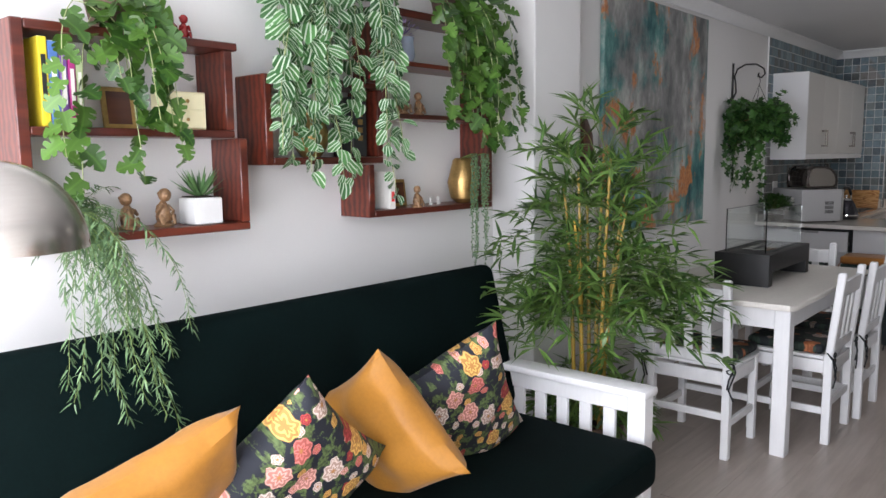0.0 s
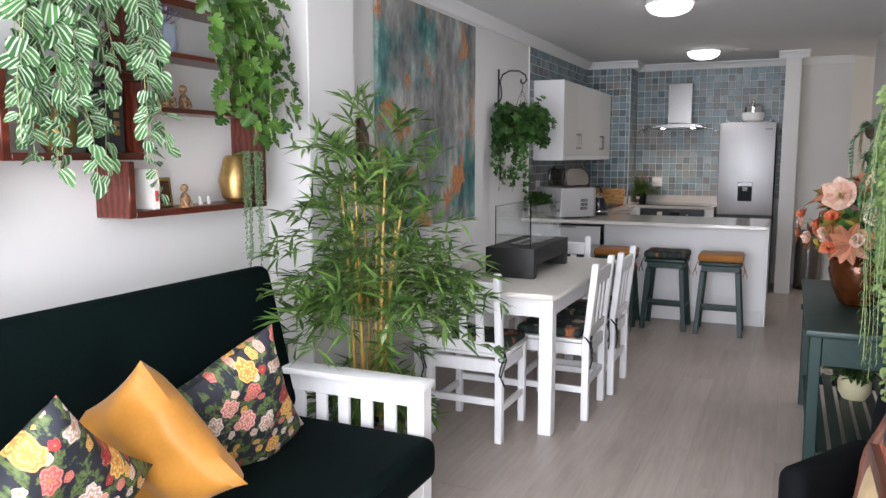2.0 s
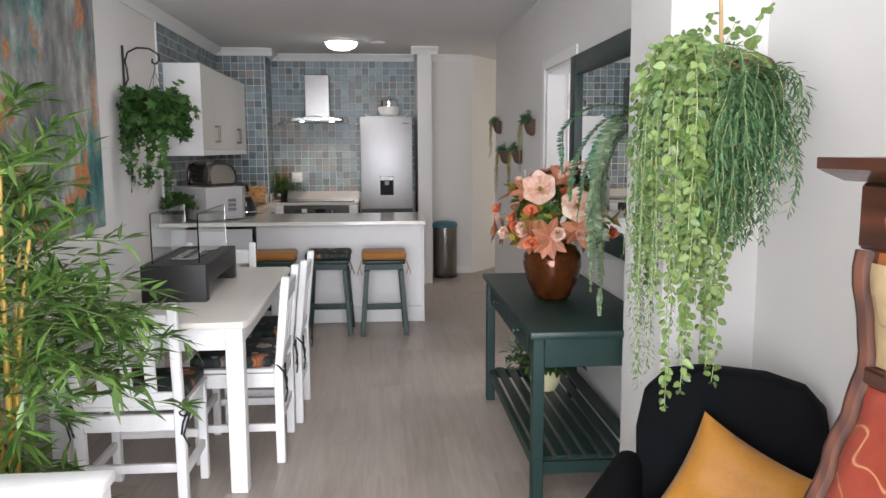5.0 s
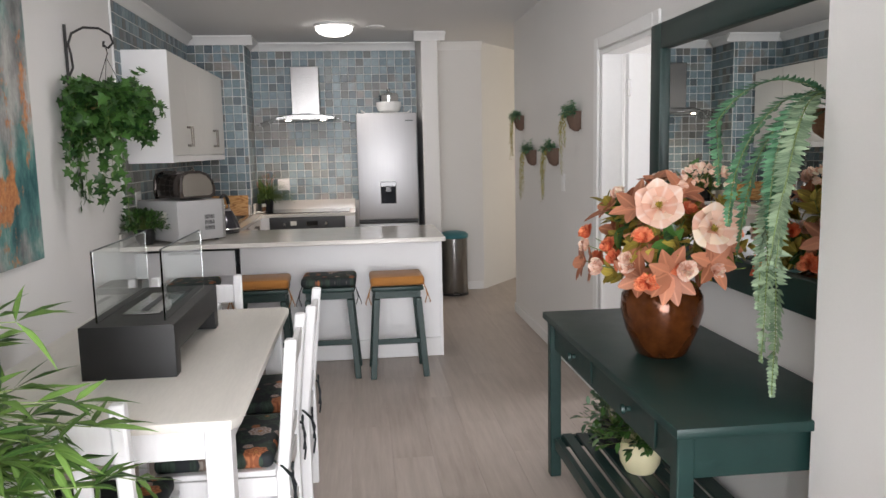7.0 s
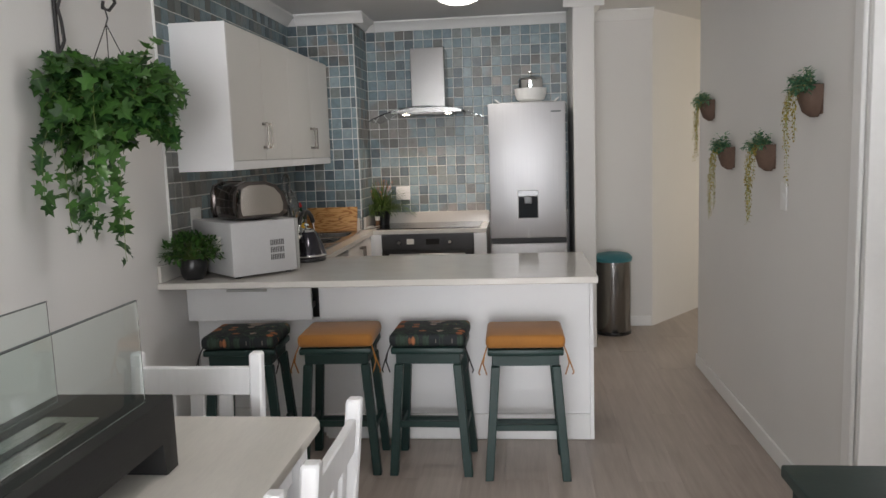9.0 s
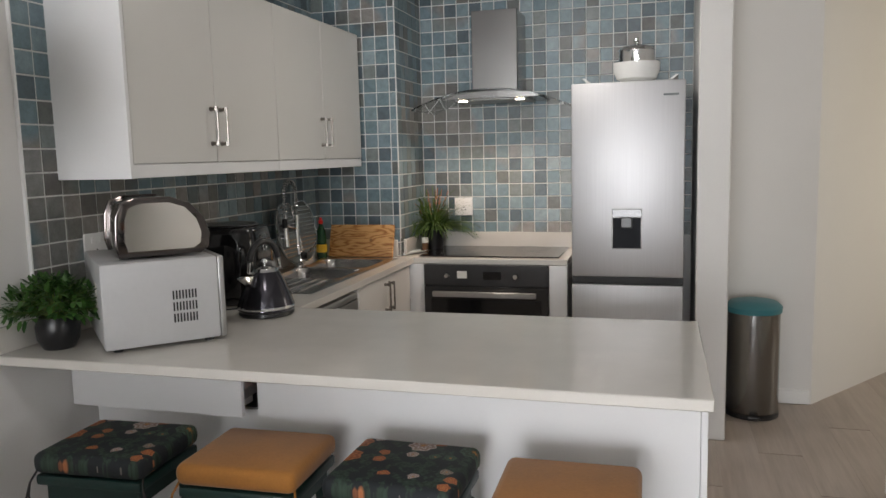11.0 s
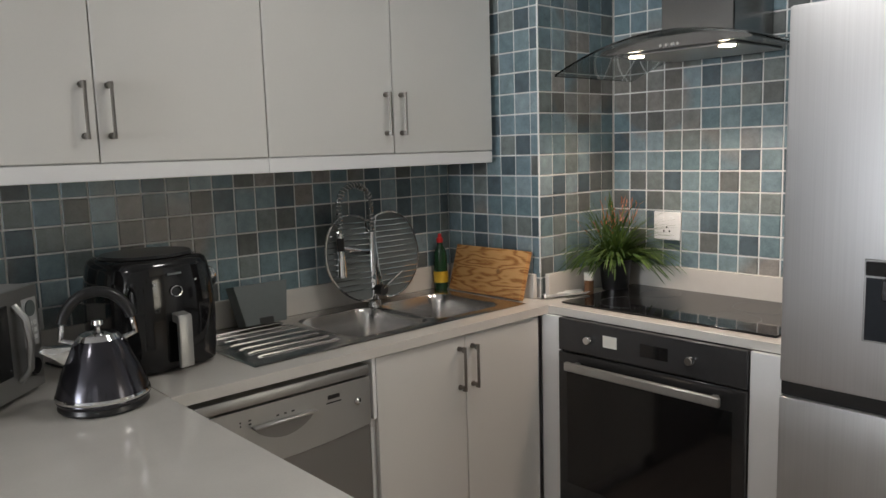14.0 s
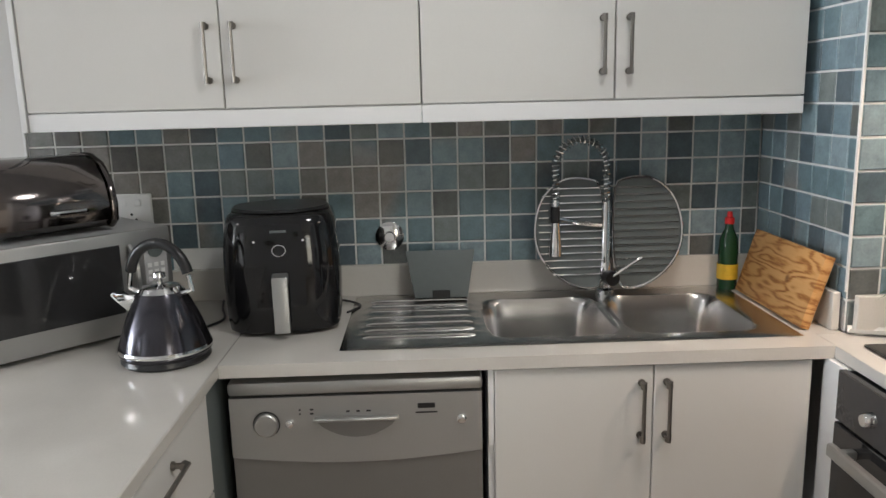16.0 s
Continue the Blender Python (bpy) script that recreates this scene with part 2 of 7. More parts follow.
def plank_wood(name):
    """Pale grey oak laminate; each plank has its own tone."""
    m, nt, b = nodes(name)
    info = nt.nodes.new("ShaderNodeObjectInfo")
    g = nt.nodes.new("ShaderNodeNewGeometry")
    mp = nt.nodes.new("ShaderNodeMapping")
    mp.inputs["Scale"].default_value = (16, 1.1, 1)
    nt.links.new(g.outputs["Position"], mp.inputs[0])
    nt.links.new(math_node(nt, "MULTIPLY", info.outputs["Random"], 40.0), mp.inputs["Location"])
    n = noise_node(nt, mp.outputs[0], 2.2, 8, 0.62)
    n2 = noise_node(nt, g.outputs["Position"], 2.0, 3)
    f = math_node(nt, "ADD", math_node(nt, "MULTIPLY", n, 0.55), math_node(nt, "ADD", math_node(nt, "MULTIPLY", n2, 0.2), math_node(nt, "MULTIPLY", info.outputs["Random"], 0.12)))
    nt.links.new(ramp(nt, f, [(0.28, (0.32, 0.265, 0.225)), (0.5, (0.43, 0.37, 0.325)), (0.7, (0.52, 0.46, 0.405))]), b.inputs["Base Color"])
    nt.links.new(math_node(nt, "ADD", math_node(nt, "MULTIPLY", n, 0.2), 0.28), b.inputs["Roughness"])
    bump(nt, b, n, 0.08)
    return m


def abstract_paint(name):
    """An abstract painting: grey plaster, teal washes and copper patches."""
    m, nt, b = nodes(name)
    v = texcoord(nt)
    n1, n2 = noise_node(nt, v, 1.9, 6, 0.62), noise_node(nt, texcoord(nt, "Object", (1, 1.6, 0.8)), 2.7, 7, 0.68)
    n3, n4 = noise_node(nt, texcoord(nt, "Object", (1, 1.1, 0.75)), 3.1, 8, 0.7), noise_node(nt, v, 40, 3)
    grey = ramp(nt, n2, [(0.35, (0.11, 0.115, 0.115)), (0.5, (0.25, 0.25, 0.24)), (0.65, (0.50, 0.50, 0.47))])
    c = mixc(nt, ramp(nt, n1, [(0.46, (0, 0, 0)), (0.56, (1, 1, 1))]), grey, ramp(nt, n2, [(0.38, (0.008, 0.075, 0.085)), (0.52, (0.09, 0.24, 0.22)), (0.66, (0.40, 0.48, 0.43))]))
    c = mixc(nt, ramp(nt, n3, [(0.55, (0, 0, 0)), (0.60, (1, 1, 1))]), c, ramp(nt, n4, [(0.3, (0.35, 0.12, 0.04)), (0.7, (0.6, 0.26, 0.1))]))
    nt.links.new(c, b.inputs["Base Color"])
    b.inputs["Roughness"].default_value = 0.6
    bump(nt, b, n2, 0.4, 0.004)
    return m


def scrolls(name, ground, line):
    """Painted drawer front with thin curling lines."""
    m, nt, b = nodes(name)
    v = texcoord(nt)
    n = noise_node(nt, v, 9, 1)
    l = ramp(nt, math_node(nt, "ABSOLUTE", math_node(nt, "SUBTRACT", n, 0.5)), [(0.006, (1, 1, 1)), (0.014, (0, 0, 0))])
    n2 = noise_node(nt, v, 14, 6)
    base = ramp(nt, n2, [(0.3, tuple(x * 0.75 for x in ground)), (0.7, tuple(min(1, x * 1.15) for x in ground))])
    nt.links.new(mixc(nt, math_node(nt, "MULTIPLY", l, 0.6), base, line), b.inputs["Base Color"])
    b.inputs["Roughness"].default_value = 0.4
    bump(nt, b, n2, 0.1)
    return m


WALL = surface("wall_paint", (0.745, 0.735, 0.715), 0.75, var=0.025, fine=180, coarse=1.5, relief=0.06)
CEIL = surface("ceiling_paint", (0.70, 0.70, 0.70), 0.85, var=0.02, fine=120, coarse=1.2, relief=0.08)
TRIM = surface("trim_paint", (0.82, 0.82, 0.81), 0.45, var=0.03, relief=0.03)
WHITE_WOOD = surface("white_chalk_wood", (0.82, 0.82, 0.82), 0.5, var=0.05, fine=30, coarse=5, relief=0.15, stretch=(3, 3, 0.6))
TABLE_TOP = surface("limewashed_top", (0.72, 0.69, 0.63), 0.42, var=0.07, fine=24, coarse=3, relief=0.12, stretch=(5, 0.7, 1))
MELAMINE = surface("cabinet_melamine", (0.70, 0.69, 0.66), 0.38, var=0.02, fine=200, relief=0.02)
MELAMINE_W = surface("white_melamine", (0.85, 0.85, 0.85), 0.4, var=0.02, fine=200, relief=0.02)
QUARTZ = surface("quartz_top", (0.64, 0.615, 0.57), 0.12, var=0.05, fine=260, coarse=8, relief=0.0, rvar=0.06)
GROUT = surface("grout", (0.74, 0.74, 0.72), 0.85, var=0.06, fine=300, relief=0.2)
TILE = tile_glaze("tile_glaze")
PLANK = plank_wood("laminate_plank")
UNDER = surface("floor_underlay", (0.16, 0.14, 0.12), 0.8)
VELVET = surface("dark_green_velvet", (0.0018, 0.006, 0.0058), 0.9, var=0.4, fine=80, coarse=5, relief=0.2, spec=0.07)
BLACK_VELVET = surface("black_velvet", (0.004, 0.0045, 0.0055), 0.9, var=0.3, fine=90, coarse=6, relief=0.2, spec=0.12)
MUSTARD = surface("mustard_velvet", (0.36, 0.15, 0.012), 0.6, var=0.16, fine=90, coarse=7, relief=0.2, sheen=0.12)
MUSTARD_B = surface("mustard_seat_cloth", (0.36, 0.145, 0.022), 0.75, var=0.16, fine=120, coarse=8, relief=0.25, sheen=0.2)
FLORAL = floral("floral_velvet", (0.010, 0.012, 0.02), 12, amount=0.5, small=0.42)
SEAT_PRINT = floral("dark_leaf_print", (0.010, 0.014, 0.017), 10, "xy", 0.22, [(0, (0.5, 0.42, 0.38)), (0.3, (0.45, 0.16, 0.06)), (0.55, (0.06, 0.11, 0.07)), (0.8, (0.3, 0.26, 0.22))], 0.2, (0.022, 0.04, 0.028))
RED_WOOD = wood("red_mahogany", (0.055, 0.011, 0.007), (0.17, 0.035, 0.018), 0.32, 1.0, 1, 0.15)
DARK_WOOD = wood("dark_mahogany", (0.035, 0.012, 0.006), (0.12, 0.035, 0.015), 0.3, 1.2, 1, 0.3)
MOULDING_WOOD = wood("matt_mahogany", (0.03, 0.010, 0.005), (0.09, 0.028, 0.013), 0.75, 1.2, 2)
GREEN_PAINT = surface("bottle_green_paint", (0.005, 0.028, 0.024), 0.45, var=0.16, fine=40, coarse=6, relief=0.12, stretch=(2, 2, 2))
BLACK_PAINT = surface("black_charred_wood", (0.007, 0.007, 0.007), 0.5, var=0.3, fine=50, relief=0.2, stretch=(4, 1, 4))
STEEL = brushed("brushed_steel", (0.60, 0.60, 0.61), 0.52, 2)
STEEL_DARK = brushed("chimney_steel", (0.27, 0.265, 0.26), 0.24, 2)
STEEL_H = brushed("brushed_steel_flat", (0.55, 0.54, 0.53), 0.24, 1)
SILVER = surface("silver_enamel", (0.42, 0.42, 0.41), 0.36, 0.75, var=0.05, fine=300, relief=0.02)
SILVER_D = surface("silver_door", (0.25, 0.245, 0.24), 0.42, 0.7, var=0.06, fine=300, relief=0.02)
CHROME = surface("chrome", (0.75, 0.75, 0.75), 0.08, 1.0, var=0.02, relief=0.0, rvar=0.05)
NICKEL = brushed("satin_nickel", (0.5, 0.47, 0.43), 0.22, 1)
HANDLE_METAL = brushed("handle_nickel", (0.27, 0.25, 0.23), 0.34, 1)
BLACK = surface("black_plastic", (0.012, 0.012, 0.013), 0.3, var=0.15, relief=0.02)
GLOSS_BLACK = surface("gloss_black", (0.008, 0.008, 0.009), 0.08, var=0.1, relief=0.0, rvar=0.04)
CERAMIC_HOB = surface("hob_glass", (0.008, 0.008, 0.009), 0.05, var=0.1, relief=0.0, rvar=0.03)
OVEN_GLASS = surface("oven_glass", (0.03, 0.03, 0.031), 0.06, var=0.1, relief=0.0, rvar=0.03)
GREY_PLASTIC = surface("grey_plastic", (0.48, 0.48, 0.48), 0.45, var=0.04, relief=0.03)
GREY_BOX = surface("slate_plastic", (0.13, 0.15, 0.15), 0.5, var=0.08, relief=0.05)
GLASS = clear_glass("clear_glass")
MIRROR = surface("mirror_silver", (0.85, 0.87, 0.86), 0.01, 1.0, var=0.0, relief=0.0, rvar=0.0)
GREY_TUBE = surface("kettle_gunmetal", (0.07, 0.068, 0.08), 0.16, 0.85, var=0.08, relief=0.0)
GOLD = surface("aged_gold", (0.42, 0.27, 0.10), 0.35, 0.8, var=0.3, fine=90, coarse=20, relief=0.3)
STATUETTE = surface("painted_statuette", (0.26, 0.15, 0.075), 0.45, 0.25, var=0.6, fine=60, coarse=30, relief=0.4)
RED_GLAZE = surface("red_glaze", (0.28, 0.02, 0.02), 0.2, var=0.25, fine=40, relief=0.1)
TERRA = surface("brown_pot", (0.12, 0.075, 0.055), 0.8, var=0.2, fine=70, relief=0.3)
WHITE_POT = surface("white_pot", (0.75, 0.75, 0.73), 0.55, var=0.05, fine=30, relief=0.4)
CREAM = surface("cream_box", (0.80, 0.74, 0.47), 0.55, var=0.04, relief=0.05)
COIR = surface("coconut_husk", (0.17, 0.085, 0.04), 0.95, var=0.4, fine=120, coarse=20, relief=0.8)
ROPE = surface("jute_rope", (0.42, 0.28, 0.14), 0.9, var=0.25, fine=200, relief=0.6)
COPPER = surface("amber_copper_glaze", (0.10, 0.03, 0.008), 0.1, 0.4, var=0.55, fine=40, coarse=12, relief=0.04)
TEAL = surface("teal_lid", (0.03, 0.16, 0.19), 0.4, var=0.08, relief=0.03)
IRON = surface("wrought_iron", (0.03, 0.028, 0.027), 0.6, 0.3, var=0.2, relief=0.3)
SOIL = surface("potting_soil", (0.03, 0.02, 0.014), 0.95, var=0.4, fine=150, relief=0.8)
BAMBOO_CANE = surface("yellow_cane", (0.44, 0.28, 0.04), 0.4, var=0.25, fine=30, coarse=9, relief=0.1, stretch=(1, 1, 0.4))
STEM = surface("green_stem", (0.14, 0.2, 0.05), 0.6, var=0.3, relief=0.1)
PALE_STEM = surface("pale_stem", (0.32, 0.36, 0.16), 0.6, var=0.3, relief=0.1)
BAMBOO_LEAF = leafy("bamboo_leaf", (0.04, 0.105, 0.025), (0.125, 0.225, 0.05), 0.38, 0.28)
VINE_LEAF = leafy("split_vine_leaf", (0.026, 0.082, 0.014), (0.075, 0.16, 0.026), 0.35)
STRIPED_LEAF = leafy("striped_leaf", (0.03, 0.115, 0.03), (0.07, 0.19, 0.055), 0.4, 0.25, (0.55, 0.66, 0.5))
PEARL = leafy("bead_leaf", (0.08, 0.16, 0.08), (0.16, 0.26, 0.14), 0.4, 0.15)
IVY_LEAF = leafy("ivy_leaf", (0.013, 0.052, 0.014), (0.052, 0.13, 0.028), 0.35)
FRESH_LEAF = leafy("fresh_round_leaf", (0.075, 0.15, 0.035), (0.17, 0.245, 0.075), 0.45, 0.25)
FINE_LEAF = leafy("fine_sprig", (0.05, 0.125, 0.055), (0.10, 0.2, 0.085), 0.5)
GREY_SPRIG = leafy("grey_green_sprig", (0.07, 0.14, 0.06), (0.15, 0.24, 0.11), 0.5)
FERN_LEAF = leafy("fern_frond", (0.035, 0.13, 0.065), (0.09, 0.22, 0.12), 0.5)
GREY_LEAF = leafy("sage_sprig", (0.10, 0.17, 0.10), (0.22, 0.3, 0.19), 0.6)
BOX_LEAF = leafy("box_leaf", (0.05, 0.12, 0.06), (0.16, 0.25, 0.16), 0.5)
GRASS_LEAF = leafy("grass_blade", (0.025, 0.07, 0.014), (0.10, 0.16, 0.04), 0.5)
SUCCULENT = leafy("succulent_blade", (0.04, 0.12, 0.04), (0.10, 0.2, 0.07), 0.4, 0.1)
PETAL_PINK = leafy("peach_petal", (0.72, 0.42, 0.30), (0.84, 0.6, 0.47), 0.6, 0.3)
PETAL_BLUSH = leafy("blush_petal", (0.76, 0.47, 0.35), (0.84, 0.60, 0.48), 0.6, 0.3)
PETAL_CORAL = leafy("coral_petal", (0.68, 0.13, 0.055), (0.8, 0.25, 0.12), 0.6, 0.3)
AUTUMN = leafy("copper_leaf", (0.32, 0.105, 0.05), (0.5, 0.21, 0.12), 0.5, 0.3)
OLIVE = leafy("olive_leaf", (0.2, 0.17, 0.03), (0.35, 0.27, 0.05), 0.5, 0.3)
LILAC = leafy("lilac_floret", (0.2, 0.15, 0.32), (0.35, 0.28, 0.48), 0.6, 0.3)
ROSE_RED = leafy("red_petal", (0.55, 0.02, 0.03), (0.7, 0.05, 0.05), 0.5, 0.2)
ART = abstract_paint("abstract_painting")
DRAWER_CREAM = scrolls("cream_scroll_paint", (0.42, 0.31, 0.17), (0.25, 0.12, 0.05))
DRAWER_RED = scrolls("red_scroll_paint", (0.27, 0.045, 0.025), (0.55, 0.32, 0.15))
ORANGE_PAINT = surface("orange_side_paint", (0.38, 0.13, 0.045), 0.45, var=0.2, fine=30, coarse=5)
DARK_CHROME = surface("dark_chrome", (0.14, 0.125, 0.12), 0.1, 1.0, var=0.1, relief=0)
LAMP_GLOW = glow("lamp_diffuser", (1.0, 0.96, 0.9), 5.0)
SPOT_GLOW = glow("hood_bulb", (1.0, 0.82, 0.6), 30.0)
DOOR_PAINT = surface("door_paint", (0.84, 0.84, 0.83), 0.4, var=0.02, relief=0.03)
BOOK_YELLOW, BOOK_BLUE, BOOK_PURPLE, BOOK_PINK, BOOK_GREEN, BOOK_BLACK = (surface(n, c, 0.5, var=0.06) for n, c in (
    ("book_yellow", (0.72, 0.55, 0.03)), ("book_blue", (0.08, 0.17, 0.42)), ("book_purple", (0.17, 0.07, 0.28)), ("book_pink", (0.42, 0.03, 0.2)), ("book_pale_green", (0.4, 0.47, 0.26)), ("book_black", (0.02, 0.02, 0.022))))
PAPER = surface("paper", (0.78, 0.76, 0.7), 0.8, var=0.04)
DETERGENT = surface("dish_soap", (0.012, 0.05, 0.02), 0.12, var=0.1)
YELLOW_LABEL = surface("yellow_label", (0.7, 0.45, 0.03), 0.5, var=0.2)
RED_CAP = surface("red_cap", (0.6, 0.02, 0.02), 0.4)


# ---- shapes ----
def put(ob, kind="", label="", category="", group=""):
    return tagged(ob, label, category, group, kind)


def to_mesh(name, bm, mat, smooth=True):
    me = bpy.data.meshes.new(name)
    bm.normal_update()
    bm.to_mesh(me)
    bm.free()
    me.materials.append(mat)
    if smooth:
        me.polygons.foreach_set("use_smooth", [True] * len(me.polygons))
        me.set_sharp_from_angle(angle=radians(38))
    return me


def part(name, bm, mat, parent=None, label="", at=None):
    ob = new(name, to_mesh(name, bm, mat))
    if parent is not None:
        ob.parent = parent
    if at is not None:
        ob.matrix_basis = at
    if label:
        ob["label"] = label
    return ob


def thing(name, at, label, category, group=""):
    ob = new(name)
    ob.empty_display_size = 0.1
    ob.matrix_basis = at
    return tagged(ob, label, category, group)


def box(x0, y0, z0, x1, y1, z1, r=0.003, bm=None, seg=1):
    bm = bm or bmesh.new()
    g = bmesh.ops.create_cube(bm, size=1)["verts"]
    bmesh.ops.transform(bm, matrix=Matrix.Translation(((x0 + x1) / 2, (y0 + y1) / 2, (z0 + z1) / 2)) @ Matrix.Diagonal((abs(x1 - x0), abs(y1 - y0), abs(z1 - z0), 1)), verts=g)
    if r:
        ed = list({e for v in g for e in v.link_edges})
        bmesh.ops.bevel(bm, geom=ed, offset=min(r, 0.45 * min(abs(x1 - x0), abs(y1 - y0), abs(z1 - z0))), segments=seg, affect="EDGES", profile=0.5)
    return bm


def lathe(profile, n=28, bm=None, at=Matrix(), caps=True):
    """Turns (radius, height) pairs about z."""
    bm = bm or bmesh.new()
    rings = []
    for r, z in profile:
        rings.append([bm.verts.new(at @ Vector((r * math.cos(2 * math.pi * i / n), r * math.sin(2 * math.pi * i / n), z))) for i in range(n)])
    for a, b in zip(rings, rings[1:]):
        for i in range(n):
            bm.faces.new((a[i], a[(i + 1) % n], b[(i + 1) % n], b[i]))
    if caps:
        bm.faces.new(rings[0][::-1])
        bm.faces.new(rings[-1])
    return bm


def tube(points, r, n=6, bm=None, closed=False):
    """A round bar along points; r is one radius or one for each point."""
    bm = bm or bmesh.new()
    pts = [Vector(p) for p in points]
    radii = r if isinstance(r, (list, tuple)) else [r] * len(pts)
    rings, side = [], None
    for i, p in enumerate(pts):
        a = pts[i - 1] if i or closed else p
        b = pts[(i + 1) % len(pts)] if i < len(pts) - 1 or closed else p
        d = (b - a).normalized() if (b - a).length > 1e-9 else Vector((0, 0, 1))
        if side is None:
            side = d.orthogonal().normalized()
        side = (side - d * side.dot(d))
        side = side.normalized() if side.length > 1e-6 else d.orthogonal().normalized()
        up = d.cross(side)
        rings.append([bm.verts.new(p + radii[i] * (side * math.cos(2 * math.pi * k / n) + up * math.sin(2 * math.pi * k / n))) for k in range(n)])
    pairs = list(zip(rings, rings[1:])) + ([(rings[-1], rings[0])] if closed else [])
    for a, b in pairs:
        for k in range(n):
            bm.faces.new((a[k], a[(k + 1) % n], b[(k + 1) % n], b[k]))
    if not closed:
        bm.faces.new(rings[0][::-1])
        bm.faces.new(rings[-1])
    return bm


def prism(poly, lo, hi, axis="z", bm=None, r=0.0):
    """A closed outline pushed from lo to hi along an axis; the outline lies in the other two axes, in order."""
    bm = bm or bmesh.new()

    def at(p, h):
        return {"x": (h, p[0], p[1]), "y": (p[0], h, p[1]), "z": (p[0], p[1], h)}[axis]
    a, b = [bm.verts.new(at(p, lo)) for p in poly], [bm.verts.new(at(p, hi)) for p in poly]
    n = len(poly)
    caps = [bm.faces.new(a[::-1]), bm.faces.new(b)]
    sides = [bm.faces.new((a[i], a[(i + 1) % n], b[(i + 1) % n], b[i])) for i in range(n)]
    bmesh.ops.recalc_face_normals(bm, faces=caps + sides)
    if r:
        bmesh.ops.bevel(bm, geom=list({e for f in caps for e in f.edges}), offset=r, segments=2, affect="EDGES", profile=0.5)
    return bm


def heights(nx, ny, f):
    """A closed slab whose top is f(u, v) -> (x, y, z) for u, v in 0..1."""
    bm = bmesh.new()
    g = [[bm.verts.new(f(i / nx, j / ny)) for j in range(ny + 1)] for i in range(nx + 1)]
    for i in range(nx):
        for j in range(ny):
            bm.faces.new((g[i][j], g[i + 1][j], g[i + 1][j + 1], g[i][j + 1]))
    return bm


def pillow(w, h, t, dent=0.05, seed=1, n=22):
    """A stuffed cushion with pinched corners, upright in x and z."""
    bm = bmesh.new()
    rnd = random.Random(seed)
    ox = rnd.random() * 50
    sides = []
    for s in (1, -1):
        g = []
        for i in range(n + 1):
            row = []
            for j in range(n + 1):
                u, v = 2 * i / n - 1, 2 * j / n - 1
                pin = 1 - 0.10 * (1 - u * u) * abs(v) ** 3 - 0.0
                pin2 = 1 - 0.10 * (1 - v * v) * abs(u) ** 3
                fat = ((1 - u ** 4) * (1 - v ** 4)) ** 0.55
                wr = noise.noise(Vector((u * 2.2 + ox, v * 2.2, s * 3))) * dent * 0.35 * fat
                row.append(bm.verts.new((u * w / 2 * pin2, s * (t / 2 * fat + wr), v * h / 2 * pin)))
            g.append(row)
        for i in range(n):
            for j in range(n):
                q = (g[i][j], g[i + 1][j], g[i + 1][j + 1], g[i][j + 1])
                bm.faces.new(q if s < 0 else q[::-1])
        sides.append(g)
    bmesh.ops.remove_doubles(bm, verts=bm.verts[:], dist=0.0008)
    return bm


LANCE = ((0.0, 0.0), (0.5, 0.28), (0.42, 0.58), (0.2, 0.82))
OVAL = ((0.0, 0.0), (0.36, 0.14), (0.5, 0.4), (0.4, 0.7), (0.16, 0.92))
SPLIT = ((0.0, 0.0), (0.36, -0.08), (0.58, 0.12), (0.6, 0.3), (0.26, 0.34), (0.6, 0.46), (0.52, 0.62), (0.22, 0.6), (0.42, 0.76), (0.22, 0.92))
LOBED = ((0.0, 0.0), (0.34, -0.12), (0.62, 0.02), (0.36, 0.26), (0.66, 0.58), (0.24, 0.58))
BLADE = ((0.0, 0.0), (0.5, 0.1), (0.5, 0.6))


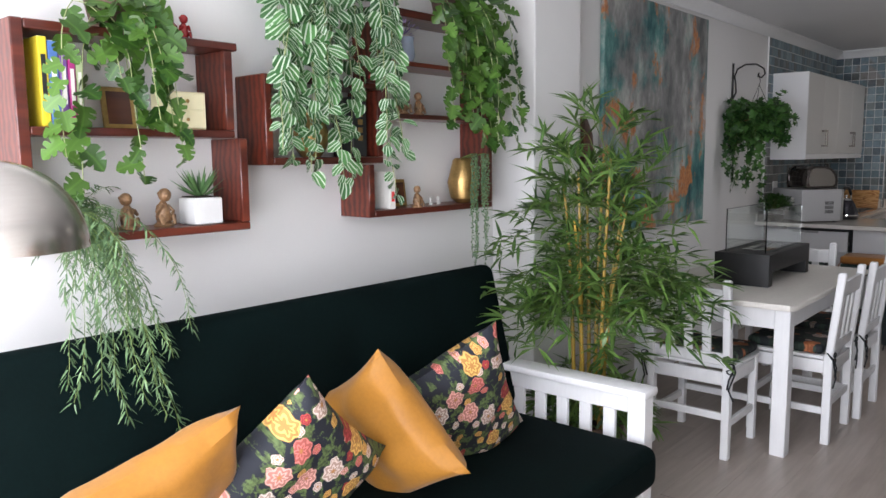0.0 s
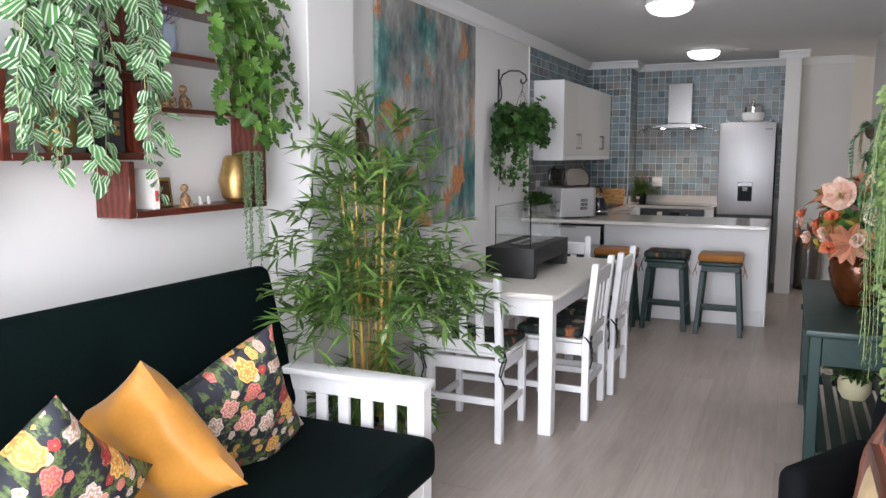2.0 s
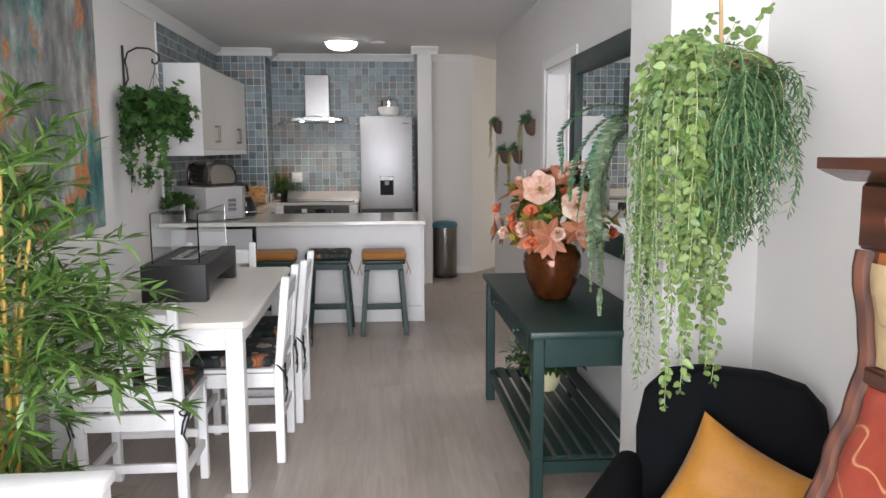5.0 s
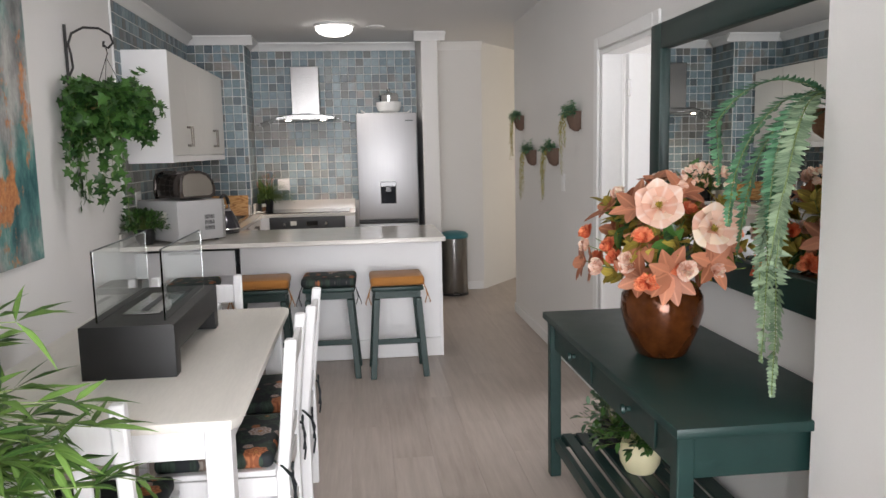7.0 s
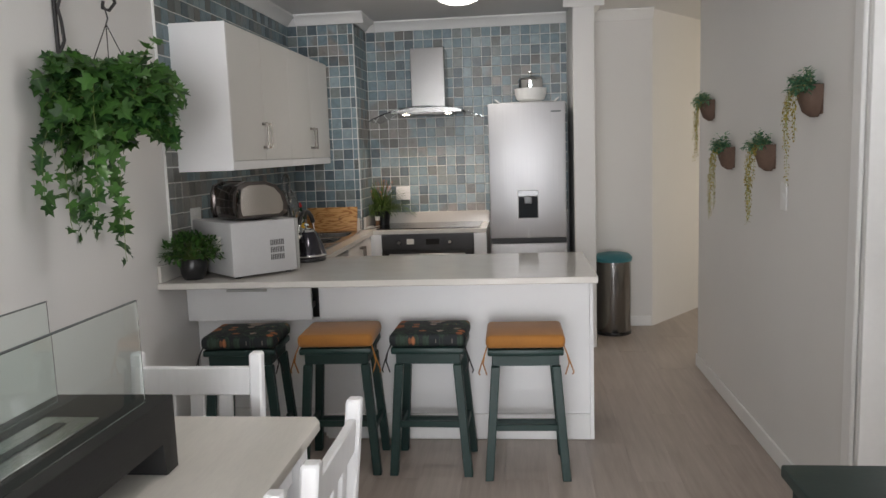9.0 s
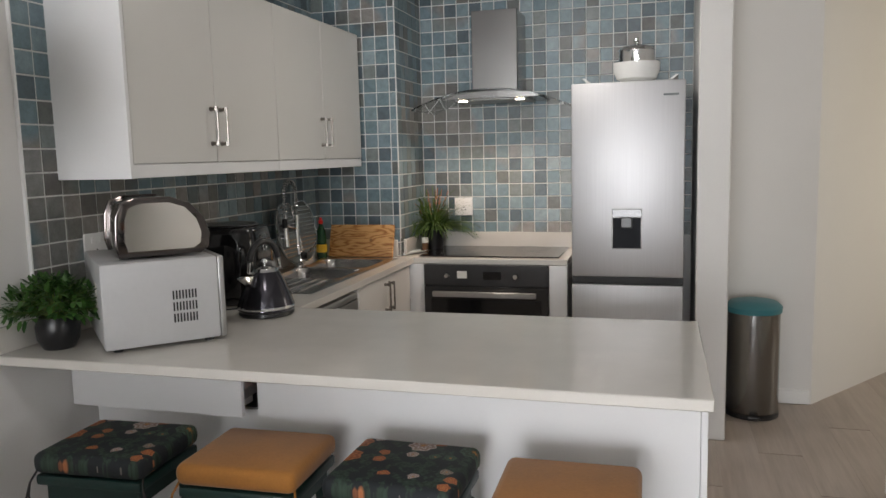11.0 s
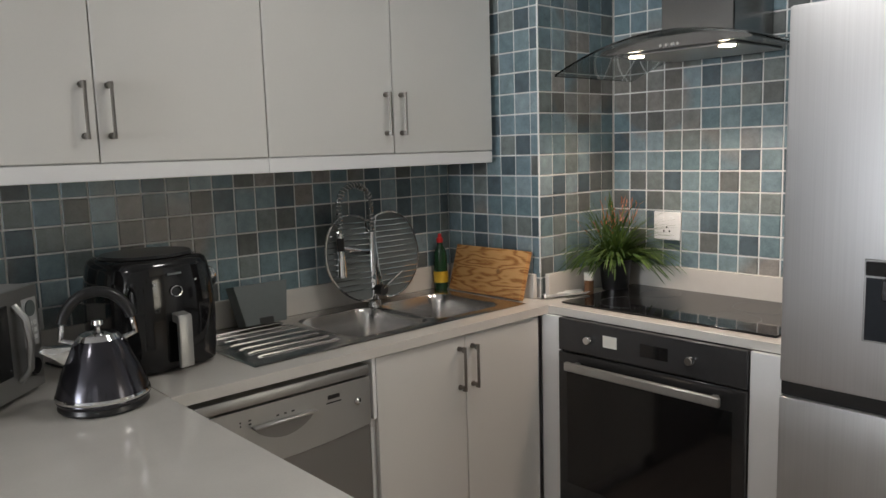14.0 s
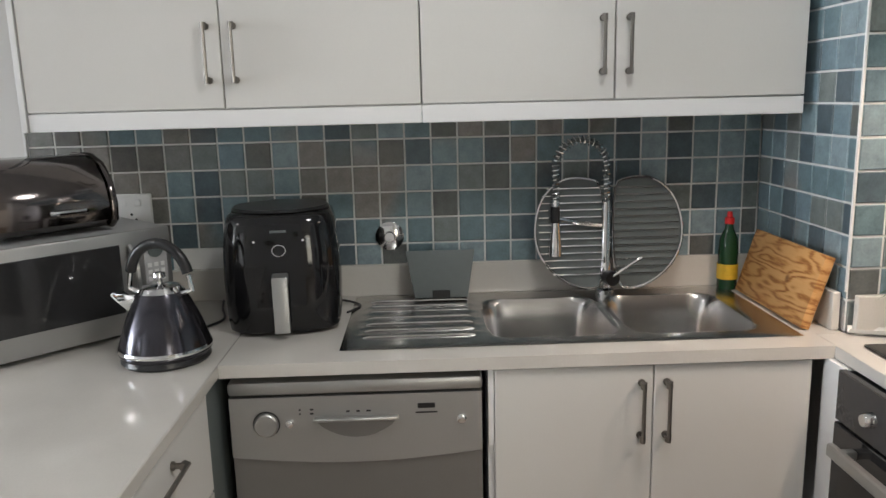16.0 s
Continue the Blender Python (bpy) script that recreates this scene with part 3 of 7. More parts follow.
class Foliage:
    """Gathers many folded leaves into one mesh."""

    def __init__(self, seed):
        self.v, self.f, self.uv, self.rnd = [], [], [], random.Random(seed)

    def leaf(self, p, d, up, length, width, shape=OVAL, fold=0.25, droop=0.12):
        d = d.normalized()
        s = d.cross(up)
        s = s.normalized() if s.length > 1e-5 else d.orthogonal().normalized()
        n = s.cross(d)
        o = len(self.v)
        tip = p + d * length - n * droop * length
        mid = p + d * length * 0.5
        self.v += [p, mid, tip]
        self.uv += [(0.5, 0), (0.5, 0.5), (0.5, 1)]
        ring = []
        for side in (-1, 1):
            r = []
            for w, t in shape[1:]:
                self.v.append(p + d * (t * length) + s * (side * w * width) + n * (fold * w * width - droop * length * t * t))
                self.uv.append((0.5 + side * w * 0.8, max(0, t)))
                r.append(len(self.v) - 1)
            ring.append(r)
        self.f.append([o, o + 1, o + 2] + ring[0][::-1])
        self.f.append([o] + ring[1] + [o + 2, o + 1])

    def bead(self, p, r):
        o = len(self.v)
        for a in ((1, 0, 0), (0, 1, 0), (-1, 0, 0), (0, -1, 0), (0, 0, 1), (0, 0, -1)):
            self.v.append(p + Vector(a) * r)
            self.uv.append((0.2, 0.5))
        for i in range(4):
            self.f.append([o + i, o + (i + 1) % 4, o + 4])
            self.f.append([o + (i + 1) % 4, o + i, o + 5])

    def build(self, name, mat, parent, label="", kind=""):
        me = bpy.data.meshes.new(name)
        me.from_pydata([tuple(v) for v in self.v], [], self.f)
        uv = me.uv_layers.new(name="leaf")
        idx = np.empty(len(me.loops), dtype=np.int32)
        me.loops.foreach_get("vertex_index", idx)
        uv.data.foreach_set("uv", np.array(self.uv, dtype=np.float32)[idx].ravel())
        me.materials.append(mat)
        me.polygons.foreach_set("use_smooth", [True] * len(me.polygons))
        ob = new(name, me)
        ob.parent = parent
        return tagged(ob, label, kind=kind)


def rand_dir(rnd, lo=-1.0, hi=1.0):
    a, z = rnd.uniform(0, 2 * math.pi), rnd.uniform(lo, hi)
    r = math.sqrt(max(0, 1 - z * z))
    return Vector((r * math.cos(a), r * math.sin(a), z))


def trail(fol, stems, start, out, length, step, leaf_l, leaf_w, shape=OVAL, sway=0.25, spread=0.9, stem_r=0.0015, push=Vector((0, 0, 0)), tiny=0.3, per=1, fall=13.0, face=None):
    """One hanging runner: it leaves start along out, falls, and carries leaves all along."""
    rnd = fol.rnd
    p, d = Vector(start), Vector(out).normalized()
    pts, n = [p.copy()], max(4, int(length / step))
    for i in range(n):
        d = (d + Vector((rnd.uniform(-sway, sway), rnd.uniform(-sway, sway), 0)) * 0.6 + Vector((0, 0, -fall * step)) + push * step).normalized()
        p = p + d * step
        pts.append(p.copy())
        for k in range(per):
            s = rand_dir(rnd, -0.6, 0.7)
            ld = (d * 0.5 + s * spread + Vector((0, 0, -0.25))).normalized()
            size = rnd.uniform(0.65, 1.15) * (1 - tiny * i / n)
            fol.leaf(p + s * 0.004, ld, (face if face is not None else Vector((0, 0, 1)) + push) + Vector((rnd.uniform(-0.4, 0.4), rnd.uniform(-0.4, 0.4), rnd.uniform(-0.3, 0.3) if face is not None else 0)), leaf_l * size, leaf_w * size, shape, rnd.uniform(0.1, 0.5), rnd.uniform(0.05, 0.3))
    if stem_r:
        tube(pts, stem_r, 4, stems)


def wall_with_hole(name, axis, at0, at1, lo, hi, z1, holes, mat):
    """A wall slab along one axis with openings (from, to, bottom, top), made of butted blocks."""
    bm = bmesh.new()

    def block(a, b, c, d):
        if b - a > 1e-4 and d - c > 1e-4:
            if axis == "y":
                box(at0, a, c, at1, b, d, 0, bm)
            else:
                box(a, at0, c, b, at1, d, 0, bm)
    pos = lo
    for a, b, c, d in sorted(holes):
        block(pos, a, 0, z1)
        block(a, b, 0, c)
        block(a, b, d, z1)
        pos = b
    block(pos, hi, 0, z1)
    return put(part(name, bm, mat), "structure", category="wall")


# ---- structure ----
CEILING = 2.49
put(part("floor", box(-2.5, -0.95, -0.12, 3.4, 11.2, -0.012, 0), UNDER), "structure", category="floor")
put(part("ceiling", box(-2.5, -0.95, CEILING, 3.4, 11.2, CEILING + 0.12, 0), CEIL), "structure", category="ceiling")
wall_with_hole("wall_living_west", "y", -2.45, -2.30, -0.75, 3.03, CEILING, [], WALL)
wall_with_hole("wall_living_east", "y", 0.79, 0.94, -0.75, 3.03, CEILING, [], WALL)
put(part("nib_west", box(-2.45, 3.03, 0, -2.05, 3.44, CEILING, 0.006), WALL), "structure", category="wall")
put(part("nib_east", box(0.465, 3.03, 0, 0.94, 3.44, CEILING, 0.006), WALL), "structure", category="wall")
wall_with_hole("wall_west", "y", -2.34, -2.19, 3.44, 9.29, CEILING, [], WALL)
DOOR = (5.02, 5.80, 0.0, 1.965)
wall_with_hole("wall_east", "y", 0.66, 0.78, 3.44, 8.15, CEILING, [DOOR], WALL)
wall_with_hole("wall_kitchen_end", "x", 9.29, 9.42, -2.34, 0.56, CEILING, [], WALL)
put(part("wall_stub", box(-0.095, 8.62, 0, 0.055, 9.29, CEILING, 0.006), WALL), "structure", category="wall")
put(part("wall_passage_slant", prism([(0.56, 9.29), (1.20, 10.15), (1.20, 10.35), (0.56, 9.42)], 0, CEILING), WALL), "structure", category="wall")
wall_with_hole("wall_passage_end", "x", 10.35, 10.5, 0.9, 3.4, CEILING, [], WALL)
wall_with_hole("wall_passage_side", "x", 8.03, 8.15, 0.78, 3.4, CEILING, [], WALL)
# The opening here is invented, to go with the passage's added fill light.
wall_with_hole("wall_passage_far", "y", 3.25, 3.4, 8.15, 10.35, CEILING, [(9.2, 10.0, 0.4, 2.1)], WALL)
wall_with_hole("wall_bedroom_far", "y", 3.15, 3.3, 4.2, 7.0, CEILING, [(4.8, 6.2, 0.9, 2.1)], WALL)
wall_with_hole("wall_bedroom_south", "x", 4.05, 4.2, 0.78, 3.3, CEILING, [], WALL)
wall_with_hole("wall_bedroom_north", "x", 7.0, 7.12, 0.78, 3.3, CEILING, [], WALL)
wall_with_hole("wall_balcony", "x", -0.9, -0.75, -2.45, 0.94, CEILING, [(-2.15, 0.65, 0.0, 2.2)], WALL)
put(part("ground", box(-400, -400, -0.5, 400, 400, -0.4, 0), surface("distant_ground", (0.12, 0.13, 0.09), 0.9, var=0.3, coarse=0.2)), "structure", category="ground")


def balcony_doors():
    w = thing("window_1", pose(0, -0.825, 0), "white-framed glazed balcony doors, wide and closed", "window")
    w["kind"] = "structure"
    for x0, x1 in ((-2.15, -2.09), (-0.78, -0.72), (0.59, 0.65)):
        part("window_frame", box(x0, -0.04, 0, x1, 0.04, 2.2, 0.004), TRIM, w)
    for z0, z1 in ((0, 0.06), (2.14, 2.2)):
        for x0, x1 in ((-2.09, -0.78), (-0.72, 0.59)):
            part("window_frame", box(x0, -0.04, z0, x1, 0.04, z1, 0.004), TRIM, w)
    for x0, x1 in ((-2.09, -0.78), (-0.72, 0.59)):
        ob = part("pane", box(x0, -0.004, 0.06, x1, 0.004, 2.14, 0), GLASS, w)
        ob.visible_shadow = False


balcony_doors()

CORNICE = [(0.0, 0.0), (0.0, -0.075), (0.012, -0.075), (0.02, -0.06), (0.045, -0.032), (0.062, -0.02), (0.075, -0.012), (0.075, 0.0)]


def cornice_y(name, x, y0, y1, side):
    put(part(name, prism([(x + side * a, CEILING - 0.002 + b) for a, b in CORNICE], y0, y1, "y"), TRIM), "structure", category="cornice")


def cornice_x(name, y, x0, x1, side):
    put(part(name, prism([(y + side * a, CEILING - 0.002 + b) for a, b in CORNICE], x0, x1, "x"), TRIM), "structure", category="cornice")


cornice_y("cornice_west", -2.186, 3.46, 8.80, 1)
cornice_x("cornice_column", 8.806, -2.11, -1.60, -1)
cornice_y("cornice_column_side", -1.676, 8.83, 9.21, 1)
cornice_x("cornice_end", 9.28, -1.60, -0.10, -1)
cornice_x("cornice_stub", 8.617, -0.16, 0.12, -1)
cornice_y("cornice_stub_side", 0.058, 8.62, 9.28, 1)
cornice_x("cornice_passage", 9.287, 0.06, 0.56, -1)
for nm, x, y0, y1, s in (("baseboard_west", -2.19, 3.45, 6.85, 1), ("baseboard_east", 0.66, 3.45, 4.96, -1), ("baseboard_east_far", 0.66, 5.87, 8.15, -1)):
    put(part(nm, box(x + s * 0.001, y0, 0.002, x + s * 0.014, y1, 0.085, 0.004), TRIM), "structure", category="baseboard")
put(part("baseboard_passage", box(0.06, 9.276, 0.002, 0.55, 9.289, 0.085, 0.004), TRIM), "structure", category="baseboard")


def bedroom_door():
    f = thing("door_frame", pose(0.66, 0, 0), "white painted timber door frame with moulded architrave", "door frame")
    f["kind"] = "structure"
    y0, y1, _, zt = DOOR
    for a, b in ((y0 - 0.075, y0 - 0.003), (y1 + 0.003, y1 + 0.075)):
        part("architrave", box(-0.018, a, 0, -0.001, b, zt + 0.07, 0.005), TRIM, f)
    part("architrave", box(-0.018, y0 - 0.002, zt + 0.003, -0.001, y1 + 0.002, zt + 0.07, 0.005), TRIM, f)
    part("jamb", box(0.0, y0, 0, 0.12, y0 + 0.025, zt, 0.003), TRIM, f)
    part("jamb", box(0.0, y1 - 0.025, 0, 0.12, y1, zt, 0.003), TRIM, f)
    part("head", box(0.0, y0 + 0.026, zt - 0.025, 0.12, y1 - 0.026, zt, 0.003), TRIM, f)
    d = thing("door_1", pose(0.79, y1 - 0.03, 0.01, 0, 0, 8), "white flush bedroom door standing open into the room", "door")
    d["kind"] = "structure"
    part("leaf", box(0, -0.04, 0, 0.72, 0, 1.93, 0.003), DOOR_PAINT, d)
    for z in (0.25, 1.7):
        part("hinge", box(-0.008, -0.036, z, 0.012, -0.041, z + 0.09, 0.001), CHROME, d)
    part("handle", tube([(0.66, -0.04, 1.0), (0.66, -0.08, 1.0), (0.56, -0.085, 1.0)], 0.009, 8), CHROME, d)


bedroom_door()


def ceiling_lamp(x, y, label):
    t = thing("ceiling_light", pose(x, y, CEILING), label, "ceiling light", "dome ceiling lights")
    part("base_ring", lathe([(0.165, -0.001), (0.17, -0.018), (0.16, -0.022), (0.14, -0.022)], 40), TRIM, t)
    part("diffuser", lathe([(0.155, -0.0225), (0.15, -0.045), (0.125, -0.07), (0.08, -0.088), (0.03, -0.095), (0.002, -0.096)], 40), LAMP_GLOW, t)
    d = bpy.data.lights.new("ceiling_bulb", "AREA")
    d.shape, d.size, d.energy, d.color = "DISK", 0.28, 4.5, (1, 0.96, 0.9)
    ob = new("ceiling_bulb", d)
    ob.parent = t
    ob.matrix_basis = pose(0, 0, -0.11)
    return t


ceiling_lamp(-0.81, 5.56, "lit frosted dome ceiling light over the dining area")
ceiling_lamp(-0.85, 8.2, "lit frosted dome ceiling light over the kitchen")
plate = thing("junction_cover", pose(-0.5, 8.3, CEILING), "round white cover plate on the ceiling", "ceiling plate")
part("disc", lathe([(0.075, -0.001), (0.075, -0.006), (0.06, -0.012), (0.002, -0.012)], 24), TRIM, plate)


# ---- kitchen ----
def handle_bar(parent, x, y, z, length=0.145, axis="z", out=Vector((1, 0, 0))):
    """A steel bow handle with collared feet."""
    bm = bmesh.new()
    a = Vector((0, 0, 1)) if axis == "z" else (Vector((1, 0, 0)) if axis == "x" else Vector((0, 1, 0)))
    p = Vector((x, y, z))
    h = length / 2
    tube([p - a * h + out * 0.03, p + a * h + out * 0.03], 0.0048, 8, bm)
    for s in (-1, 1):
        q = p + a * s * (h - 0.008)
        tube([q + out * 0.001, q + out * 0.03], 0.006, 8, bm)
        tube([q + out * 0.001, q + out * 0.006], 0.009, 8, bm)
        tube([q + out * 0.024 - a * 0.008, q + out * 0.024 + a * 0.008], 0.0075, 8, bm)
    return part("handle", bm, HANDLE_METAL, parent, "brushed steel bow handle")


def wall_cabinet(y0, y1):
    c = thing("wall_cabinet", pose(-2.183, y0, 1.395), "pale cream melamine wall cabinet with two closed doors above the sink", "cabinet", "wall cabinets")
    w = y1 - y0
    part("body", box(0, 0.0005, 0.045, 0.268, w - 0.0005, 0.725, 0.001), MELAMINE_W, c)
    part("light_rail", box(0.255, 0.0005, 0, 0.285, w - 0.0005, 0.044, 0.002), MELAMINE_W, c)
    for k in (0, 1):
        d = part("door", box(0.27, k * w / 2 + 0.0015, 0.047, 0.287, (k + 1) * w / 2 - 0.0015, 0.725, 0.002), MELAMINE, c)
        handle_bar(d, 0.287, w / 2 + (0.033 if k else -0.033), 0.18)
    return c


wall_cabinet(6.845, 7.82)
wall_cabinet(7.82, 8.79)
put(part("cabinet_end_panel", box(-2.183, 6.828, 1.394, -1.894, 6.843, 2.122, 0.001), MELAMINE_W), label="white melamine end panel on the wall cabinets", category="panel")


def sink_unit():
    c = thing("sink_cabinet", pose(-1.60, 7.952, 0), "pale cream two-door base cabinet under the sink", "cabinet")
    part("body", box(-0.56, 0, 0.1, -0.02, 0.748, 0.66, 0.001), MELAMINE_W, c)
    part("stile", box(-0.1, 0, 0.66, -0.002, 0.013, 0.848, 0.001), MELAMINE_W, c)
    part("plinth", box(-0.5, 0, 0, -0.06, 0.74, 0.099, 0.001), MELAMINE_W, c)
    for y0, y1, hy in ((0.015, 0.380, 0.352), (0.383, 0.748, 0.411)):
        d = part("door", box(-0.018, y0, 0.105, 0, y1, 0.845, 0.002), MELAMINE, c)
        handle_bar(d, 0, hy, 0.74)


sink_unit()


def dishwasher():
    c = thing("dishwasher", pose(-1.60, 7.365, 0), "silver front dishwasher under the counter with a curved panel", "dishwasher")
    part("body", box(-0.55, 0.0, 0.02, -0.03, 0.57, 0.80, 0.004), SILVER_D, c)
    part("worktop_lid", box(-0.55, -0.004, 0.803, 0.006, 0.574, 0.835, 0.008, seg=2), SILVER, c)
    n = 16
    low = [(0.574 * i / n - 0.002, 0.655 - 0.02 * math.sin(math.pi * i / n)) for i in range(n + 1)]
    part("control_panel", prism([(a, b) for a, b in low] + [(0.572, 0.798), (-0.002, 0.798)], -0.029, 0.004, "x"), SILVER, c)
    part("door", prism([(a, b - 0.004) for a, b in low] + [(0.572, 0.11), (-0.002, 0.11)], -0.029, -0.003, "x"), SILVER_D, c)
    part("kick_plate", box(-0.05, 0.0, 0.01, -0.035, 0.57, 0.105, 0.002), BLACK, c)
    # No hollow is cut: a raised darker plate paints the scoop's shade.
    hd = [(0.19 + 0.19 * i / 12, 0.742 if i in (0, 12) else 0.742 - 0.044 * math.sin(math.pi * i / 12) ** 0.7) for i in range(13)]
    part("recess_shade_plate", prism(hd, 0.004, 0.0065, "x"), SILVER_D, c, "flat darker plate that stands for the shaded handle scoop")
    # The lip juts out further to throw a shadow on the plate.
    part("handle_lip", box(0.004, 0.188, 0.742, 0.024, 0.382, 0.750, 0.003), SILVER, c)
    part("dial", lathe([(0.028, 0), (0.028, 0.01), (0.024, 0.014), (0.002, 0.014)], 24, at=pose(0.004, 0.08, 0.735, 0, 90, 0)), SILVER, c)
    part("dial_ring", lathe([(0.031, 0), (0.031, 0.002), (0.0285, 0.002)], 24, at=pose(0.004, 0.08, 0.735, 0, 90, 0)), BLACK, c)
    for y, r in ((0.132, 0.009), (0.525, 0.011)):
        part("button", lathe([(r, 0), (r, 0.006), (r * 0.7, 0.008), (0.001, 0.008)], 16, at=pose(0.004, y, 0.735, 0, 90, 0)), CHROME, c)
    for y, z, w in ((0.155, 0.765, 0.004), (0.155, 0.755, 0.004), (0.18, 0.765, 0.008), (0.18, 0.755, 0.008), (0.262, 0.758, 0.008), (0.285, 0.758, 0.008), (0.308, 0.758, 0.01)):
        part("mark", box(0.004, y, z, 0.0048, y + w, z + 0.004, 0), BLACK, c)
    part("badge", box(0.004, 0.425, 0.762, 0.006, 0.465, 0.774, 0.002), BLACK, c, "small oval badge")
    part("script_mark", box(0.004, 0.42, 0.750, 0.0048, 0.47, 0.7535, 0), BLACK, c)


dishwasher()


def oven():
    c = thing("oven", pose(-1.177, 8.735, 0), "black glass built-in oven with steel bar handle", "oven")
    w = 0.345
    part("carcass", box(-w, 0.002, 0.16, w, 0.5, 0.845, 0.001), BLACK, c)
    part("control_panel", box(-w, -0.018, 0.735, w, 0, 0.85, 0.002), surface("oven_panel", (0.05, 0.05, 0.052), 0.25, 0.3), c)
    part("door", box(-w, -0.02, 0.17, w, 0, 0.73, 0.003), OVEN_GLASS, c)
    part("window_border", box(-w + 0.04, -0.0215, 0.25, w - 0.04, -0.0202, 0.66, 0.0), GLOSS_BLACK, c)
    part("handle", box(-w + 0.06, -0.068, 0.678, w - 0.06, -0.05, 0.708, 0.004), SILVER, c, "flat steel bar handle")
    for x in (-w + 0.09, w - 0.09):
        part("handle_post", box(x - 0.01, -0.05, 0.685, x + 0.01, -0.0202, 0.702, 0.002), SILVER, c)
    for x in (-0.21, 0.17):
        part("knob", lathe([(0.017, 0), (0.015, 0.018), (0.012, 0.022), (0.001, 0.022)], 20, at=pose(x, -0.018, 0.79, 90, 0, 0)), CHROME, c)
    part("sticker", box(-0.155, -0.0192, 0.775, -0.1, -0.0182, 0.815, 0), PAPER, c, "white paper sticker")
    part("display", box(0.05 - 0.06, -0.0192, 0.77, 0.09, -0.0182, 0.812, 0), GLOSS_BLACK, c)


oven()
for x0, x1 in ((-1.612, -1.525), (-0.829, -0.735)):
    put(part("filler_panel", box(x0, 8.732, 0.0, x1, 8.75, 0.848, 0.001), MELAMINE_W), label="white melamine filler panel beside the oven", category="panel")
put(part("oven_side_panel", box(-0.753, 8.751, 0.0, -0.735, 9.28, 0.848, 0.001), MELAMINE_W), label="white melamine end panel beside the fridge", category="panel")
put(part("oven_plinth", box(-1.524, 8.74, 0.0, -0.83, 8.76, 0.155, 0.001), MELAMINE_W), label="white melamine plinth under the oven", category="panel")


def counter_top():
    """The worktop: a peninsula, the run with the sink hole, and the hob run."""
    c = thing("worktop", pose(0, 0, 0.85), "polished pale stone kitchen worktop with peninsula and upstand", "worktop")
    part("peninsula_slab", box(-2.188, 6.52, 0, -0.14, 7.347, 0.03, 0.003), QUARTZ, c)
    hx0, hx1, hy0, hy1 = -2.135, -1.68, 7.63, 8.69
    bm = bmesh.new()
    for q in ((-2.188, 7.3475, hx0, 8.813), (hx1, 7.3475, -1.59, 8.745), (hx0, 7.3475, hx1, hy0), (hx0, hy1, hx1, 8.813)):
        box(q[0], q[1], 0, q[2], q[3], 0.03, 0, bm)
    part("sink_slab", bm, QUARTZ, c)
    part("hob_slab", box(-1.679, 8.7455, 0, -0.735, 9.278, 0.03, 0.002), QUARTZ, c)
    part("upstand", box(-2.187, 6.86, 0.0305, -2.167, 8.792, 0.125, 0.002), QUARTZ, c)
    part("upstand", box(-2.166, 8.793, 0.0305, -1.70, 8.812, 0.125, 0.002), QUARTZ, c)
    part("upstand", box(-1.676, 8.83, 0.0305, -1.657, 9.258, 0.125, 0.002), QUARTZ, c)
    part("upstand", box(-1.656, 9.26, 0.0305, -0.735, 9.279, 0.125, 0.002), QUARTZ, c)
    part("upstand_edge", box(-2.187, 6.53, 0.0305, -2.170, 6.859, 0.11, 0.002), QUARTZ, c)


counter_top()


def sink():
    c = thing("sink", pose(-1.9075, 8.16, 0.8815), "double bowl stainless steel sink with ridged drainer", "sink")

    def top(u, v):
        x, y = (u - 0.5) * 0.485, (v - 0.5) * 1.10
        z = 0.004 * (1 - max(abs(u - 0.5) * 2, abs(v - 0.5) * 2) ** 30)
        for cy, hw in ((-0.03, 0.155), (0.315, 0.155)):
            dx, dy = abs(x - 0.02) / 0.175, abs(y - cy) / hw
            k = (dx ** 6 + dy ** 6) ** (1 / 6)
            s = max(0.0, min(1.0, (1.04 - k) / 0.22))
            z -= 0.15 * s * s * (3 - 2 * s)
        if y < -0.2 and abs(x) < 0.2:
            z += 0.0035 * max(0, math.sin(x * 95)) * min(1, (-0.2 - y) / 0.03) * min(1, (y + 0.52) / 0.03 if y > -0.52 else 0)
        return (x, y, z)
    part("basin", heights(70, 130, top), STEEL_H, c)
    for i in range(7):
        x = -0.165 + 0.055 * i
        part("ridge", tube([(x, -0.5, 0.003), (x, -0.485, 0.0065), (x, -0.24, 0.0065), (x, -0.225, 0.003)], 0.0035, 6), STEEL_H, c)
    for cy in (-0.03, 0.315):
        part("drain", lathe([(0.04, 0), (0.038, 0.004), (0.02, 0.002), (0.002, 0.001)], 24, at=pose(0.02, cy, -0.1455)), CHROME, c)


sink()


